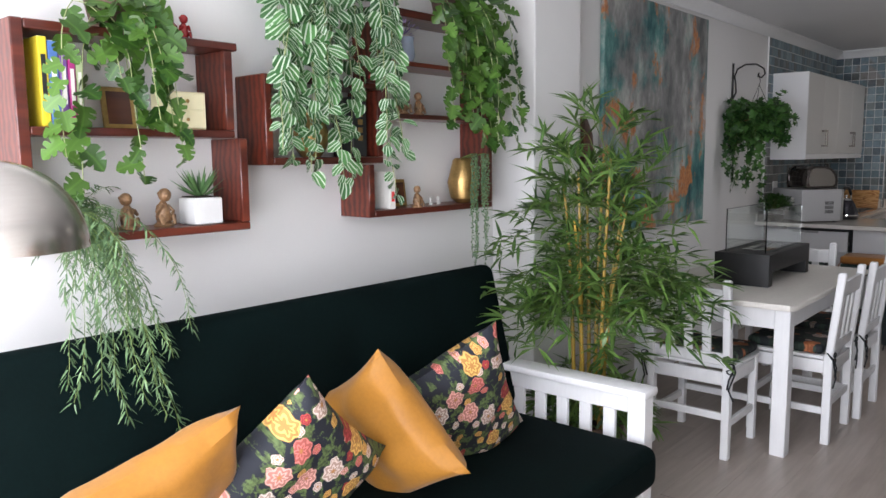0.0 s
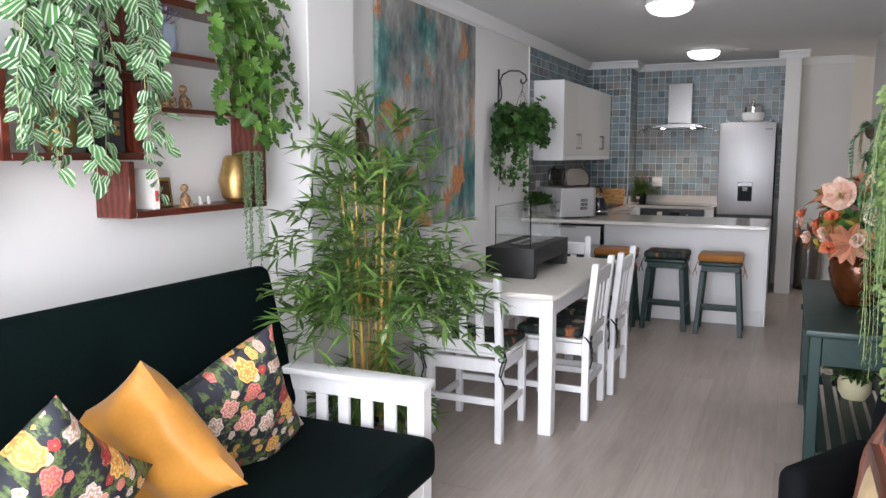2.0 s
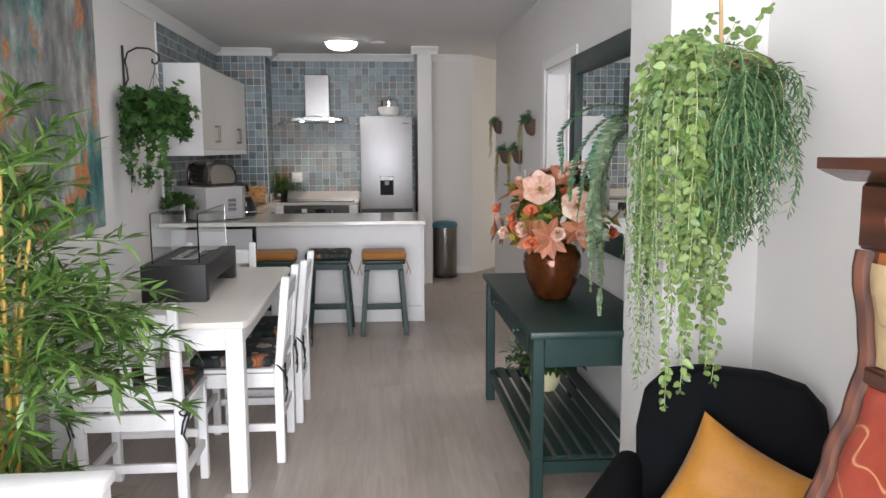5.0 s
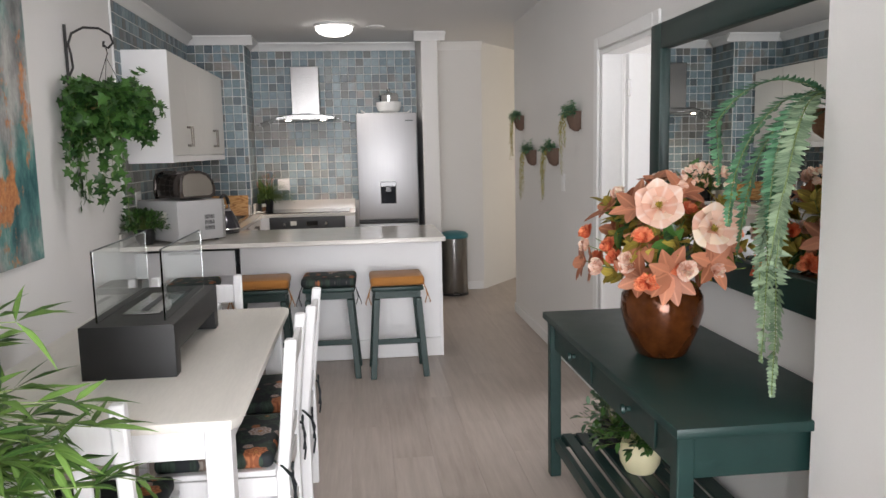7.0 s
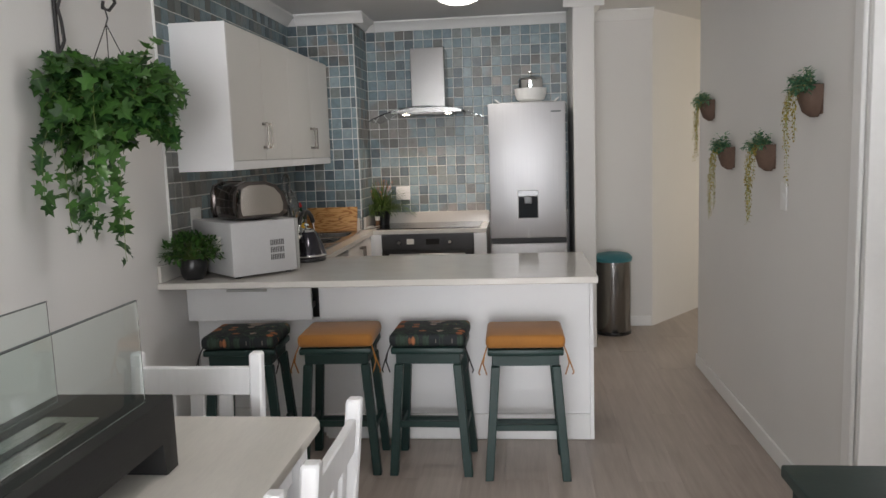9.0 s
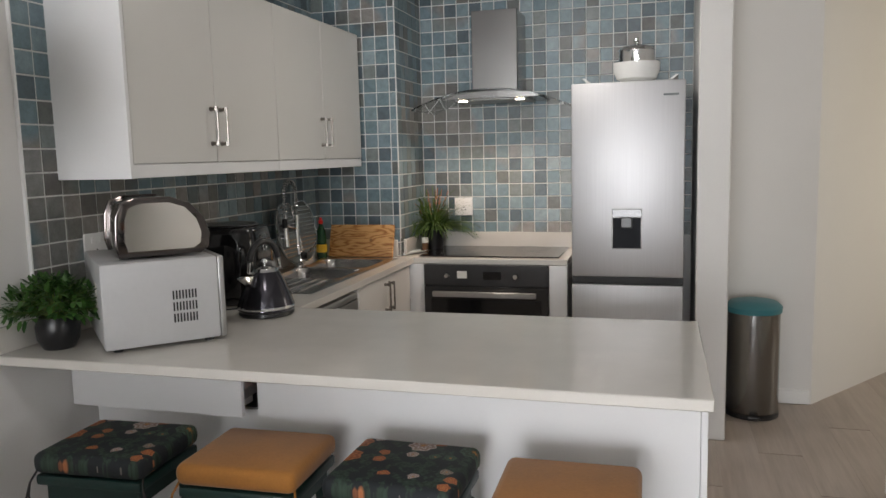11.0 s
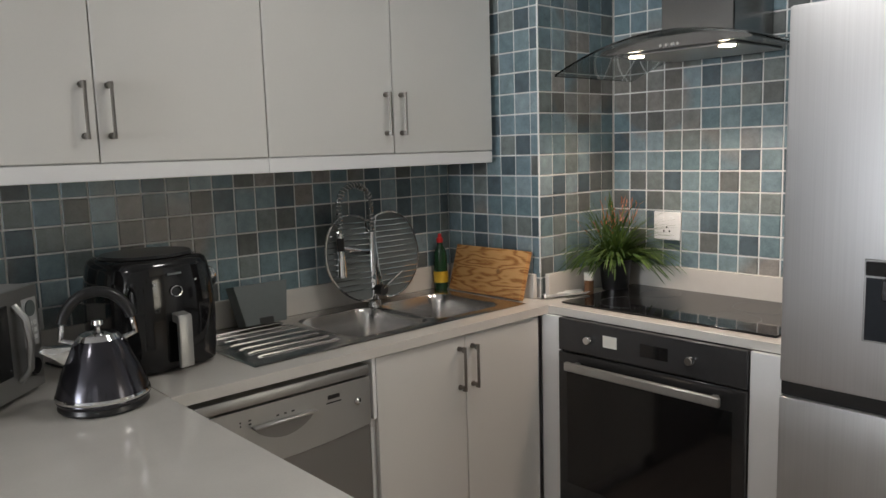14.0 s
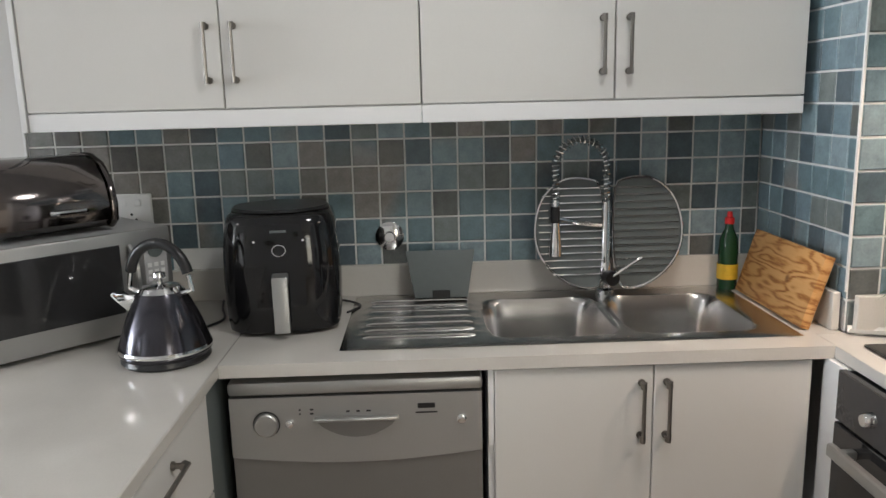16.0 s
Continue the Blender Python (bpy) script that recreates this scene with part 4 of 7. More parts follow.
def spring_tap():
    t = thing("kitchen_tap", pose(-2.09, 8.335, 0.886), "chrome spring-neck kitchen mixer tap", "tap")
    part("base", lathe([(0.027, 0), (0.027, 0.015), (0.02, 0.02), (0.02, 0.09), (0.014, 0.1), (0.014, 0.27), (0.002, 0.27)], 20), CHROME, t)
    arc = [Vector((0.01 * (i / 30), -0.073 + 0.073 * math.cos(math.pi * i / 30), 0.37 + 0.075 * math.sin(math.pi * i / 30))) for i in range(31)]
    path = [Vector((0, 0, 0.27)), Vector((0, 0, 0.32))] + arc + [Vector((0.01, -0.146, 0.33)), Vector((0.01, -0.146, 0.26))]
    part("hose", tube(path, 0.006, 8), GREY_BOX, t)
    bm, turns, pts = bmesh.new(), 34, []
    cum = [0.0]
    for a, b in zip(path, path[1:]):
        cum.append(cum[-1] + (b - a).length)
    m = turns * 9
    for i in range(m + 1):
        s = cum[-1] * i / m
        k = max(j for j in range(len(cum)) if cum[j] <= s + 1e-9)
        k = min(k, len(path) - 2)
        d = path[k + 1] - path[k]
        p = path[k] + d * ((s - cum[k]) / max(1e-9, d.length))
        d.normalize()
        sd = Vector((1, 0, 0))
        up = d.cross(sd).normalized()
        a = 2 * math.pi * i / 9
        pts.append(p + (sd * math.cos(a) + up * math.sin(a)) * 0.0115)
    part("spring", tube(pts, 0.0022, 4, bm), CHROME, t)
    part("spray_head", lathe([(0.012, 0.28), (0.013, 0.21), (0.019, 0.16), (0.021, 0.12), (0.016, 0.118)], 18, at=pose(0.01, -0.146, 0)), CHROME, t)
    part("spray_grip", lathe([(0.0135, 0.262), (0.0145, 0.24), (0.0135, 0.215)], 18, at=pose(0.01, -0.146, 0)), BLACK, t)
    part("dock_arm", tube([(0, 0, 0.2), (0.006, -0.07, 0.21), (0.01, -0.135, 0.225)], 0.007, 8), CHROME, t)
    part("valve", tube([(-0.012, 0, 0.055), (0.05, 0.012, 0.055)], 0.021, 14), BLACK, t)
    part("lever", tube([(0.045, 0.01, 0.06), (0.06, 0.06, 0.10), (0.062, 0.09, 0.118)], 0.0045, 6), CHROME, t)


spring_tap()


def peninsula():
    c = thing("peninsula_unit", pose(0, 0, 0), "white panelled breakfast-bar base unit under the worktop", "cabinet")
    part("front_panel", box(-1.49, 6.85, 0.0, -0.152, 6.868, 0.848, 0.001), MELAMINE_W, c)
    part("back_panel", box(-1.53, 7.30, 0.1, -0.152, 7.32, 0.848, 0.001), MELAMINE_W, c)
    part("end_panel", box(-0.151, 6.845, 0.0, -0.133, 7.33, 0.848, 0.001), MELAMINE_W, c)
    part("skirting", box(-1.49, 6.832, 0.002, -0.152, 6.849, 0.135, 0.004), TRIM, c)
    part("recess_panel", box(-2.187, 6.93, 0.0, -1.491, 6.948, 0.62, 0.001), MELAMINE_W, c)
    part("recess_skirting", box(-2.187, 6.915, 0.002, -1.491, 6.929, 0.135, 0.003), TRIM, c)
    part("divider", box(-1.51, 6.87, 0.0, -1.491, 6.929, 0.848, 0.001), MELAMINE_W, c)
    d = part("bar_drawer", box(-2.185, 6.815, 0.632, -1.535, 6.835, 0.80, 0.002), MELAMINE_W, c, "slightly open drawer under the bar")
    part("drawer_box", box(-2.15, 6.836, 0.65, -1.56, 6.925, 0.76, 0.001), MELAMINE_W, c)
    part("drawer_pull", box(-1.97, 6.803, 0.783, -1.76, 6.8145, 0.797, 0.002), SILVER, c)
    part("runner", box(-1.556, 6.838, 0.68, -1.545, 6.928, 0.71, 0.001), STEEL, c)
    k = part("kitchen_drawer", box(-1.52, 7.321, 0.62, -0.9, 7.337, 0.843, 0.002), MELAMINE, c)
    handle_bar(k, -1.20, 7.337, 0.80, 0.17, "x", Vector((0, 1, 0)))
    part("kitchen_drawer_low", box(-1.52, 7.321, 0.11, -0.9, 7.337, 0.615, 0.002), MELAMINE, c)
    part("kitchen_door", box(-0.897, 7.321, 0.11, -0.155, 7.337, 0.843, 0.002), MELAMINE, c)
    part("dark_side", box(-2.16, 7.322, 0.0, -1.523, 7.335, 0.845, 0.001), GREY_BOX, c)


peninsula()


def fridge():
    c = thing("fridge", pose(-0.425, 8.62, 0), "brushed steel fridge freezer with water dispenser", "fridge")
    w = 0.273
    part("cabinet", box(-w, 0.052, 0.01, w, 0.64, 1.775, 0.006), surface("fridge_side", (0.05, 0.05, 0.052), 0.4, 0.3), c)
    u = part("upper_door", box(-w, 0, 0.815, w, 0.05, 1.78, 0.008, seg=2), STEEL, c)
    part("lower_door", box(-w, 0, 0.03, w, 0.05, 0.775, 0.008, seg=2), STEEL, c)
    part("grip_gap", box(-w + 0.002, 0.012, 0.776, w - 0.002, 0.05, 0.814, 0.001), BLACK, c)
    part("dispenser_frame", box(-0.074, -0.004, 0.957, 0.074, -0.0005, 1.16, 0.002), SILVER_D, u)
    part("dispenser_recess", box(-0.068, -0.006, 0.962, 0.068, -0.0045, 1.115, 0.0), surface("dispenser_grey", (0.012, 0.014, 0.018), 0.6, spec=0.2), u)
    part("dispenser_head", box(-0.07, -0.007, 1.12, 0.07, -0.0045, 1.155, 0.001), GLOSS_BLACK, u)
    part("spout", box(-0.028, -0.03, 1.065, 0.028, -0.0065, 1.118, 0.004), BLACK, u)
    part("badge", box(0.17, -0.002, 1.705, 0.24, -0.0004, 1.715, 0), GREY_BOX, u)


fridge()


def fridge_top_ware():
    t = thing("serving_tray", pose(-0.42, 8.85, 1.781), "white ceramic serving tray on the fridge", "tray")
    part("tray", prism([(-0.2, 0.0), (0.2, 0.0), (0.235, 0.032), (0.22, 0.032), (0.19, 0.008), (-0.19, 0.008), (-0.22, 0.032), (-0.235, 0.032)], -0.13, 0.13, "y"), WHITE_POT, t)
    b = thing("serving_bowl", pose(-0.39, 8.85, 1.79), "white ceramic bowl stacked on the tray", "bowl")
    part("bowl", lathe([(0.06, 0), (0.1, 0.02), (0.115, 0.06), (0.118, 0.1), (0.11, 0.1), (0.1, 0.03), (0.002, 0.015)], 32), WHITE_POT, b)
    p = thing("steel_pot", pose(-0.39, 8.85, 1.86), "small lidded stainless pot inside a bowl", "pot")
    part("pan", lathe([(0.085, 0), (0.09, 0.02), (0.09, 0.09), (0.095, 0.092), (0.002, 0.092)], 32), CHROME, p)
    part("lid", lathe([(0.094, 0.0925), (0.085, 0.105), (0.04, 0.118), (0.002, 0.121)], 32), CHROME, p)
    part("knob", lathe([(0.008, 0.1215), (0.008, 0.135), (0.016, 0.14), (0.014, 0.152), (0.002, 0.154)], 16), CHROME, p)


fridge_top_ware()


def cooker_hood():
    c = thing("cooker_hood", pose(-1.165, 9.28, 1.70), "steel chimney cooker hood with curved glass canopy", "cooker hood")
    part("chimney", box(-0.13, -0.28, 0.085, 0.13, -0.001, 0.54, 0.004), STEEL_DARK, c)
    n, poly = 24, []
    for i in range(n + 1):
        x = -0.43 + 0.86 * i / n
        poly.append((x, 0.098 - 0.098 * (x / 0.43) ** 2))
    gl = part("glass_canopy", prism(poly + [(x, z - 0.007) for x, z in poly[::-1]], -0.48, -0.002, "y"), clear_glass("smoked_glass", (0.55, 0.6, 0.6)), c)
    gl.visible_shadow = False
    part("motor_body", prism([(-0.27, 0.048), (0.27, 0.048), (0.25, 0.068), (0.13, 0.084), (-0.13, 0.084), (-0.25, 0.068)], -0.44, -0.003, "y"), STEEL_DARK, c)
    part("filter", box(-0.2, -0.4, 0.040, 0.2, -0.08, 0.047, 0.002), SILVER, c)
    for x in (-0.16, 0.16):
        part("lamp", lathe([(0.024, 0.0392), (0.024, 0.036), (0.002, 0.035)], 18, at=pose(x, -0.42 + 0.04, 0)), SPOT_GLOW, c, "lit hood lamp")
        d = bpy.data.lights.new("hood_spot", "SPOT")
        d.energy, d.color, d.spot_size, d.spot_blend, d.shadow_soft_size = 9.0, (1, 0.76, 0.58), radians(130), 0.6, 0.02
        ob = new("hood_spot", d)
        ob.parent = c
        ob.matrix_basis = pose(x, -0.38, 0.028)
    for i in range(4):
        part("button", lathe([(0.006, 0), (0.005, 0.004), (0.001, 0.004)], 10, at=pose(-0.03 + 0.02 * i, -0.44, 0.056, 90, 0, 0)), CHROME, c)


cooker_hood()


def hob():
    c = thing("hob", pose(-1.18, 9.035, 0.8805), "black ceramic glass hob set in the worktop", "hob")
    part("glass_plate", box(-0.395, -0.235, 0, 0.395, 0.235, 0.007, 0.002), CERAMIC_HOB, c)
    for x, y, r in ((-0.2, -0.1, 0.1), (0.2, -0.1, 0.08), (-0.2, 0.11, 0.075), (0.2, 0.11, 0.1)):
        part("cooking_ring", tube([(x + r * math.cos(a * math.pi / 18), y + r * math.sin(a * math.pi / 18), 0.0068) for a in range(36)], 0.0008, 4, closed=True), GREY_BOX, c)


hob()


def socket(name, at, w, label):
    c = thing(name, at, label, "socket")
    part("plate", box(-w / 2, -0.008, -0.055, w / 2, 0, 0.055, 0.003), TRIM, c)
    for x in ((-0.02, 0.02) if w > 0.09 else (0,)):
        part("rocker", box(x - 0.008, -0.011, 0.02, x + 0.008, -0.0082, 0.038, 0.001), TRIM, c)
    for x, z in ((-0.012, -0.02), (0.012, -0.02), (0, -0.005)):
        part("pin_hole", lathe([(0.004, 0), (0.003, 0.0006), (0.0005, 0.0006)], 8, at=pose(x, -0.0082, z, 90, 0, 0)), BLACK, c)
    return c


socket("wall_socket", pose(-1.43, 9.277, 1.13), 0.115, "white double wall socket on the tiles behind the hob")
socket("wall_socket", pose(-2.178, 6.97, 1.15, 0, 0, 90), 0.12, "white wall socket on the tiles beside the microwave")
sw = thing("light_switch", pose(0.66, 6.56, 1.21, 0, 0, -90), "white light switch plate on the plain wall", "switch")
part("plate", box(-0.035, -0.009, -0.06, 0.035, -0.001, 0.06, 0.003), TRIM, sw)
part("rocker", box(-0.01, -0.012, -0.015, 0.01, -0.0092, 0.015, 0.001), TRIM, sw)

vt = thing("wall_valve", pose(-2.178, 7.715, 1.06), "round chrome stop valve on the tiled splashback", "valve")
part("flange", lathe([(0.042, 0), (0.042, 0.006), (0.026, 0.014), (0.002, 0.014)], 24, at=pose(0, 0, 0, 0, 90, 0)), CHROME, vt)
part("knob", lathe([(0.014, 0.0142), (0.017, 0.022), (0.014, 0.03), (0.002, 0.031)], 12, at=pose(0, 0, 0, 0, 90, 0)), CHROME, vt)


def microwave():
    c = thing("microwave", pose(-1.585, 6.84, 0.88, 0, 0, 46), "silver microwave oven set diagonally on the worktop", "microwave")
    # local x looks out of the front, y runs along the width
    part("casing", box(-0.36, 0, 0.012, -0.02, 0.46, 0.27, 0.006, seg=2), GREY_PLASTIC, c)
    part("front", box(-0.02, 0, 0.012, 0.0, 0.46, 0.27, 0.006, seg=2), SILVER, c)
    part("door_glass", box(0.0, 0.025, 0.068, 0.004, 0.325, 0.24, 0.002), OVEN_GLASS, c)
    part("door_handle", tube([(0.004, 0.35, 0.05), (0.028, 0.353, 0.08), (0.034, 0.355, 0.14), (0.028, 0.353, 0.2), (0.004, 0.35, 0.235)], 0.009, 8), SILVER, c)
    part("keypad", box(0.0, 0.385, 0.12, 0.002, 0.445, 0.24, 0.001), GREY_PLASTIC, c)
    part("display", lathe([(0.02, 0), (0.02, 0.003), (0.001, 0.003)], 18, at=pose(0.002, 0.415, 0.215, 0, 90, 0)), GREY_BOX, c)
    for i in range(3):
        for j in range(3):
            part("button", box(0.002, 0.392 + 0.017 * i, 0.135 + 0.018 * j, 0.0035, 0.403 + 0.017 * i, 0.146 + 0.018 * j, 0.0005), TRIM, c)
    part("open_latch", lathe([(0.022, 0), (0.02, 0.008), (0.001, 0.01)], 18, at=pose(0.0, 0.415, 0.07, 0, 90, 0)), BLACK, c)
    for k in range(3):
        for i in range(8):
            part("vent_slot", box(-0.16 + 0.0095 * i, -0.0008, 0.075 + 0.036 * k, -0.155 + 0.0095 * i, 0.0003, 0.102 + 0.036 * k, 0), BLACK, c)
    part("back_label", box(-0.3606, 0.12, 0.12, -0.36, 0.18, 0.2, 0), PAPER, c)
    for x, y in ((-0.32, 0.04), (-0.32, 0.42), (-0.05, 0.04), (-0.05, 0.42)):
        part("foot", lathe([(0.015, 0), (0.015, 0.012)], 10, at=pose(x, y, 0)), BLACK, c)


microwave()


def bread_bin():
    c = thing("bread_bin", pose(-1.585, 6.84, 1.151, 0, 0, 46), "polished chrome roll-top bread bin on the microwave", "bread bin")
    d = [(-0.29, 0.012), (-0.06, 0.012), (-0.035, 0.03), (-0.03, 0.07), (-0.045, 0.12), (-0.085, 0.165), (-0.14, 0.185), (-0.24, 0.185), (-0.28, 0.17), (-0.295, 0.13), (-0.3, 0.05)]
    part("roll_top", prism(d, 0.07, 0.33, "y", r=0.004), DARK_CHROME, c)
    for y0, y1 in ((0.052, 0.0695), (0.3305, 0.348)):
        big = [(-0.165 + (x + 0.165) * 1.05, 0.1 + (z - 0.1) * 1.05) for x, z in d]
        part("end_cap", prism(big, y0, y1, "y", r=0.006), DARK_CHROME, c)
    part("end_face", prism([(-0.165 + (x + 0.165) * 0.84, 0.1 + (z - 0.1) * 0.84) for x, z in d], 0.049, 0.0518, "y"), NICKEL, c)
    part("grip", tube([(-0.028, 0.19, 0.06), (-0.012, 0.2, 0.062), (-0.012, 0.26, 0.062), (-0.028, 0.27, 0.06)], 0.006, 8), CHROME, c)


bread_bin()


def kettle():
    c = thing("kettle", pose(-1.655, 7.215, 0.881, 0, 0, 75), "dark metallic pyramid kettle with black loop handle", "kettle")
    part("power_base", lathe([(0.095, 0), (0.1, 0.006), (0.098, 0.016), (0.002, 0.016)], 32), BLACK, c)
    part("body", lathe([(0.098, 0.017), (0.103, 0.025), (0.1, 0.045), (0.085, 0.09), (0.066, 0.135), (0.052, 0.16), (0.002, 0.162)], 36), GREY_TUBE, c)
    part("trim_ring", lathe([(0.103, 0.028), (0.1045, 0.033), (0.1025, 0.038)], 36, caps=False), CHROME, c)
    part("lid", lathe([(0.05, 0.1605), (0.042, 0.172), (0.02, 0.178), (0.002, 0.179)], 28), CHROME, c)
    part("lid_knob", lathe([(0.006, 0.179), (0.006, 0.188), (0.014, 0.193), (0.012, 0.203), (0.002, 0.205)], 16), CHROME, c)
    arch = [(0.075 * math.cos(math.pi * i / 14), 0, 0.185 + 0.085 * math.sin(math.pi * i / 14)) for i in range(15)]
    part("handle", tube(arch[1:-1], 0.0125, 10), BLACK, c)
    for s in (1, -1):
        part("handle_strut", tube([(s * 0.052, 0, 0.155), (s * 0.08, 0, 0.165), (s * 0.074, 0, 0.2)], 0.006, 8), CHROME, c)
    part("spout", prism([(-0.058, 0.15), (-0.075, 0.11), (-0.125, 0.148), (-0.115, 0.155)], -0.017, 0.017, "y", r=0.003), CHROME, c)


kettle()


def air_fryer():
    c = thing("air_fryer", pose(-1.94, 7.445, 0.881, 0, 0, 6) @ Matrix.Diagonal((1.0, 1.07, 0.93, 1)), "glossy black air fryer with a silver drawer handle", "air fryer")
    bm = bmesh.new()
    prof = ((0.86, 0.0), (0.97, 0.012), (1.0, 0.05), (1.02, 0.15), (1.0, 0.23), (0.94, 0.30), (0.90, 0.318), (0.84, 0.325), (0.02, 0.328))
    rings, n = [], 40
    for s, z in prof:
        r = []
        for i in range(n):
            a = 2 * math.pi * i / n
            cx, sy = math.cos(a), math.sin(a)
            k = (abs(cx) ** 4 + abs(sy) ** 4) ** -0.25
            r.append(bm.verts.new((0.15 * s * k * cx, 0.137 * s * k * sy, z)))
        rings.append(r)
    for a, b in zip(rings, rings[1:]):
        for i in range(n):
            bm.faces.new((a[i], a[(i + 1) % n], b[(i + 1) % n], b[i]))
    bm.faces.new(rings[0][::-1])
    bm.faces.new(rings[-1])
    part("body", bm, GLOSS_BLACK, c)
    part("top_plate", lathe([(0.118, 0.3285), (0.112, 0.336), (0.002, 0.338)], 36), BLACK, c)
    part("drawer_handle", prism([(0.153, 0.175), (0.185, 0.17), (0.19, 0.16), (0.187, 0.02), (0.172, 0.018), (0.175, 0.145), (0.153, 0.15)], -0.018, 0.018, "y", r=0.003), SILVER, c, "silver vertical handle")
    part("dial", tube([(0.1525, -0.0 + 0.015 * math.cos(a * math.pi / 12), 0.235 + 0.015 * math.sin(a * math.pi / 12)) for a in range(24)], 0.0018, 5, closed=True), CHROME, c)
    part("brand_bar", box(0.1475, -0.018, 0.282, 0.149, 0.018, 0.288, 0), GREY_BOX, c)
    for y in (-0.055, 0.055):
        part("indicator", lathe([(0.003, 0), (0.001, 0.001)], 8, at=pose(0.150, y, 0.26, 0, 90, 0)), TRIM, c)


air_fryer()


def drying_rack():
    c = thing("folding_dish_rack", pose(-2.075, 8.345, 0.889, 0, -9, 0), "folded butterfly dish rack with grey tray leaning on the wall", "dish rack")

    def wing(s):
        return [(s * (0.012 + 0.0), 0.03), (s * 0.07, 0.012), (s * 0.15, 0.05), (s * 0.205, 0.12), (s * 0.215, 0.20), (s * 0.19, 0.285), (s * 0.13, 0.335), (s * 0.06, 0.335), (s * 0.012, 0.315)]
    def rounded(pts):
        for _ in range(2):
            pts = [p for a, b in zip(pts, pts[1:] + pts[:1]) for p in ((a[0] * 0.75 + b[0] * 0.25, a[1] * 0.75 + b[1] * 0.25), (a[0] * 0.25 + b[0] * 0.75, a[1] * 0.25 + b[1] * 0.75))]
        return pts
    for s in (-1, 1):
        part("tray", prism(rounded(wing(s)), 0.0, 0.006, "x"), GREY_BOX, c)
        part("rim_wire", tube([(0.012, y, z) for y, z in rounded(wing(s))], 0.0042, 6, closed=True), CHROME, c)
        for i in range(13):
            z = 0.06 + 0.0205 * i
            half = 0.2 * (1 - ((z - 0.19) / 0.2) ** 4)
            part("wire", tube([(0.014, s * 0.014, z), (0.014, s * max(0.05, half), z)], 0.0018, 4), CHROME, c)


drying_rack()


def small_kitchen_things():
    c = thing("cutlery_caddy", pose(-2.10, 7.86, 0.889, 0, -12, 0), "slate grey plastic caddy upside down on the drainer", "caddy")
    part("shell", prism([(-0.075, 0.0), (0.075, 0.0), (0.098, 0.135), (-0.098, 0.135)], 0, 0.06, "x", r=0.004), GREY_BOX, c)
    part("slot", box(0.06, -0.025, 0.0, 0.0615, 0.025, 0.022, 0), BLACK, c)
    for v in c.children:
        v.matrix_basis = Matrix()
    b = thing("chopping_board", pose(-1.91, 8.72, 0.887, -17, 0, 0), "thick knotty pine chopping board leaning on the column", "chopping board")
    part("board", prism([(-0.185, 0.0), (0.2, 0.0), (0.2, 0.185), (-0.185, 0.185)], 0.0, 0.026, "y", r=0.003), pine_grain("pine_board"), b)
    s = thing("dish_soap_bottle", pose(-2.13, 8.71, 0.881) @ Matrix.Scale(0.9, 4), "dark green dish soap bottle with red cap", "bottle")
    part("bottle", lathe([(0.028, 0), (0.032, 0.01), (0.03, 0.06), (0.032, 0.12), (0.028, 0.17), (0.014, 0.2), (0.012, 0.215), (0.002, 0.215)], 20), DETERGENT, s)
    part("label", lathe([(0.0335, 0.035), (0.0335, 0.085)], 20, caps=False), YELLOW_LABEL, s, "yellow printed label")
    part("cap", lathe([(0.015, 0.216), (0.015, 0.235), (0.009, 0.238), (0.008, 0.255), (0.002, 0.256)], 14), RED_CAP, s)
    q = thing("spice_shaker", pose(-1.60, 9.0, 0.881), "small clear shaker with cream cap", "shaker")
    part("jar", lathe([(0.018, 0), (0.018, 0.055), (0.002, 0.055)], 16), COIR, q)
    part("cap", lathe([(0.02, 0.0555), (0.02, 0.085), (0.002, 0.086)], 16), PAPER, q)
    w = thing("spoon_rest", pose(-1.635, 8.90, 0.881, 0, 0, 70), "painted ceramic spoon rest beside the hob", "spoon rest")
    part("dish", heights(20, 8, lambda u, v: ((u - 0.5) * 0.18, (v - 0.5) * (0.06 if u > 0.45 else 0.03), 0.004 + 0.014 * (abs(v - 0.5) * 2) ** 2)), WHITE_POT, w)
    part("motif", lathe([(0.01, 0), (0.001, 0.002)], 12, at=pose(0.05, 0, 0.0075)), RED_GLAZE, w)
    n = thing("waste_bin", pose(0.225, 9.08, 0), "steel pedal bin with a teal lid", "bin")
    part("drum", lathe([(0.132, 0.025), (0.134, 0.03), (0.134, 0.57), (0.002, 0.57)], 36), STEEL_DARK, n)
    part("foot_ring", lathe([(0.138, 0), (0.138, 0.024), (0.002, 0.0245)], 36), BLACK, n)
    part("lid", lathe([(0.142, 0.571), (0.145, 0.6), (0.12, 0.625), (0.06, 0.637), (0.002, 0.638)], 36), TEAL, n)
    part("pedal", box(-0.03, -0.17, 0.012, 0.03, -0.13, 0.022, 0.003), BLACK, n)


small_kitchen_things()


def power_cord(points, label):
    c = thing("power_cord", pose(0, 0, 0.885), label, "cable")
    pts = [Vector(p) for p in points]
    smooth = []
    for a, b, d, e in zip([pts[0]] + pts, pts, pts[1:], pts[2:] + [pts[-1]]):
        for k in range(6):
            t = k / 6
            smooth.append(0.5 * (2 * b + (d - a) * t + (2 * a - 5 * b + 4 * d - e) * t * t + (3 * b - a - 3 * d + e) * t ** 3))
    part("cord", tube(smooth + [pts[-1]], 0.0035, 6), BLACK, c)


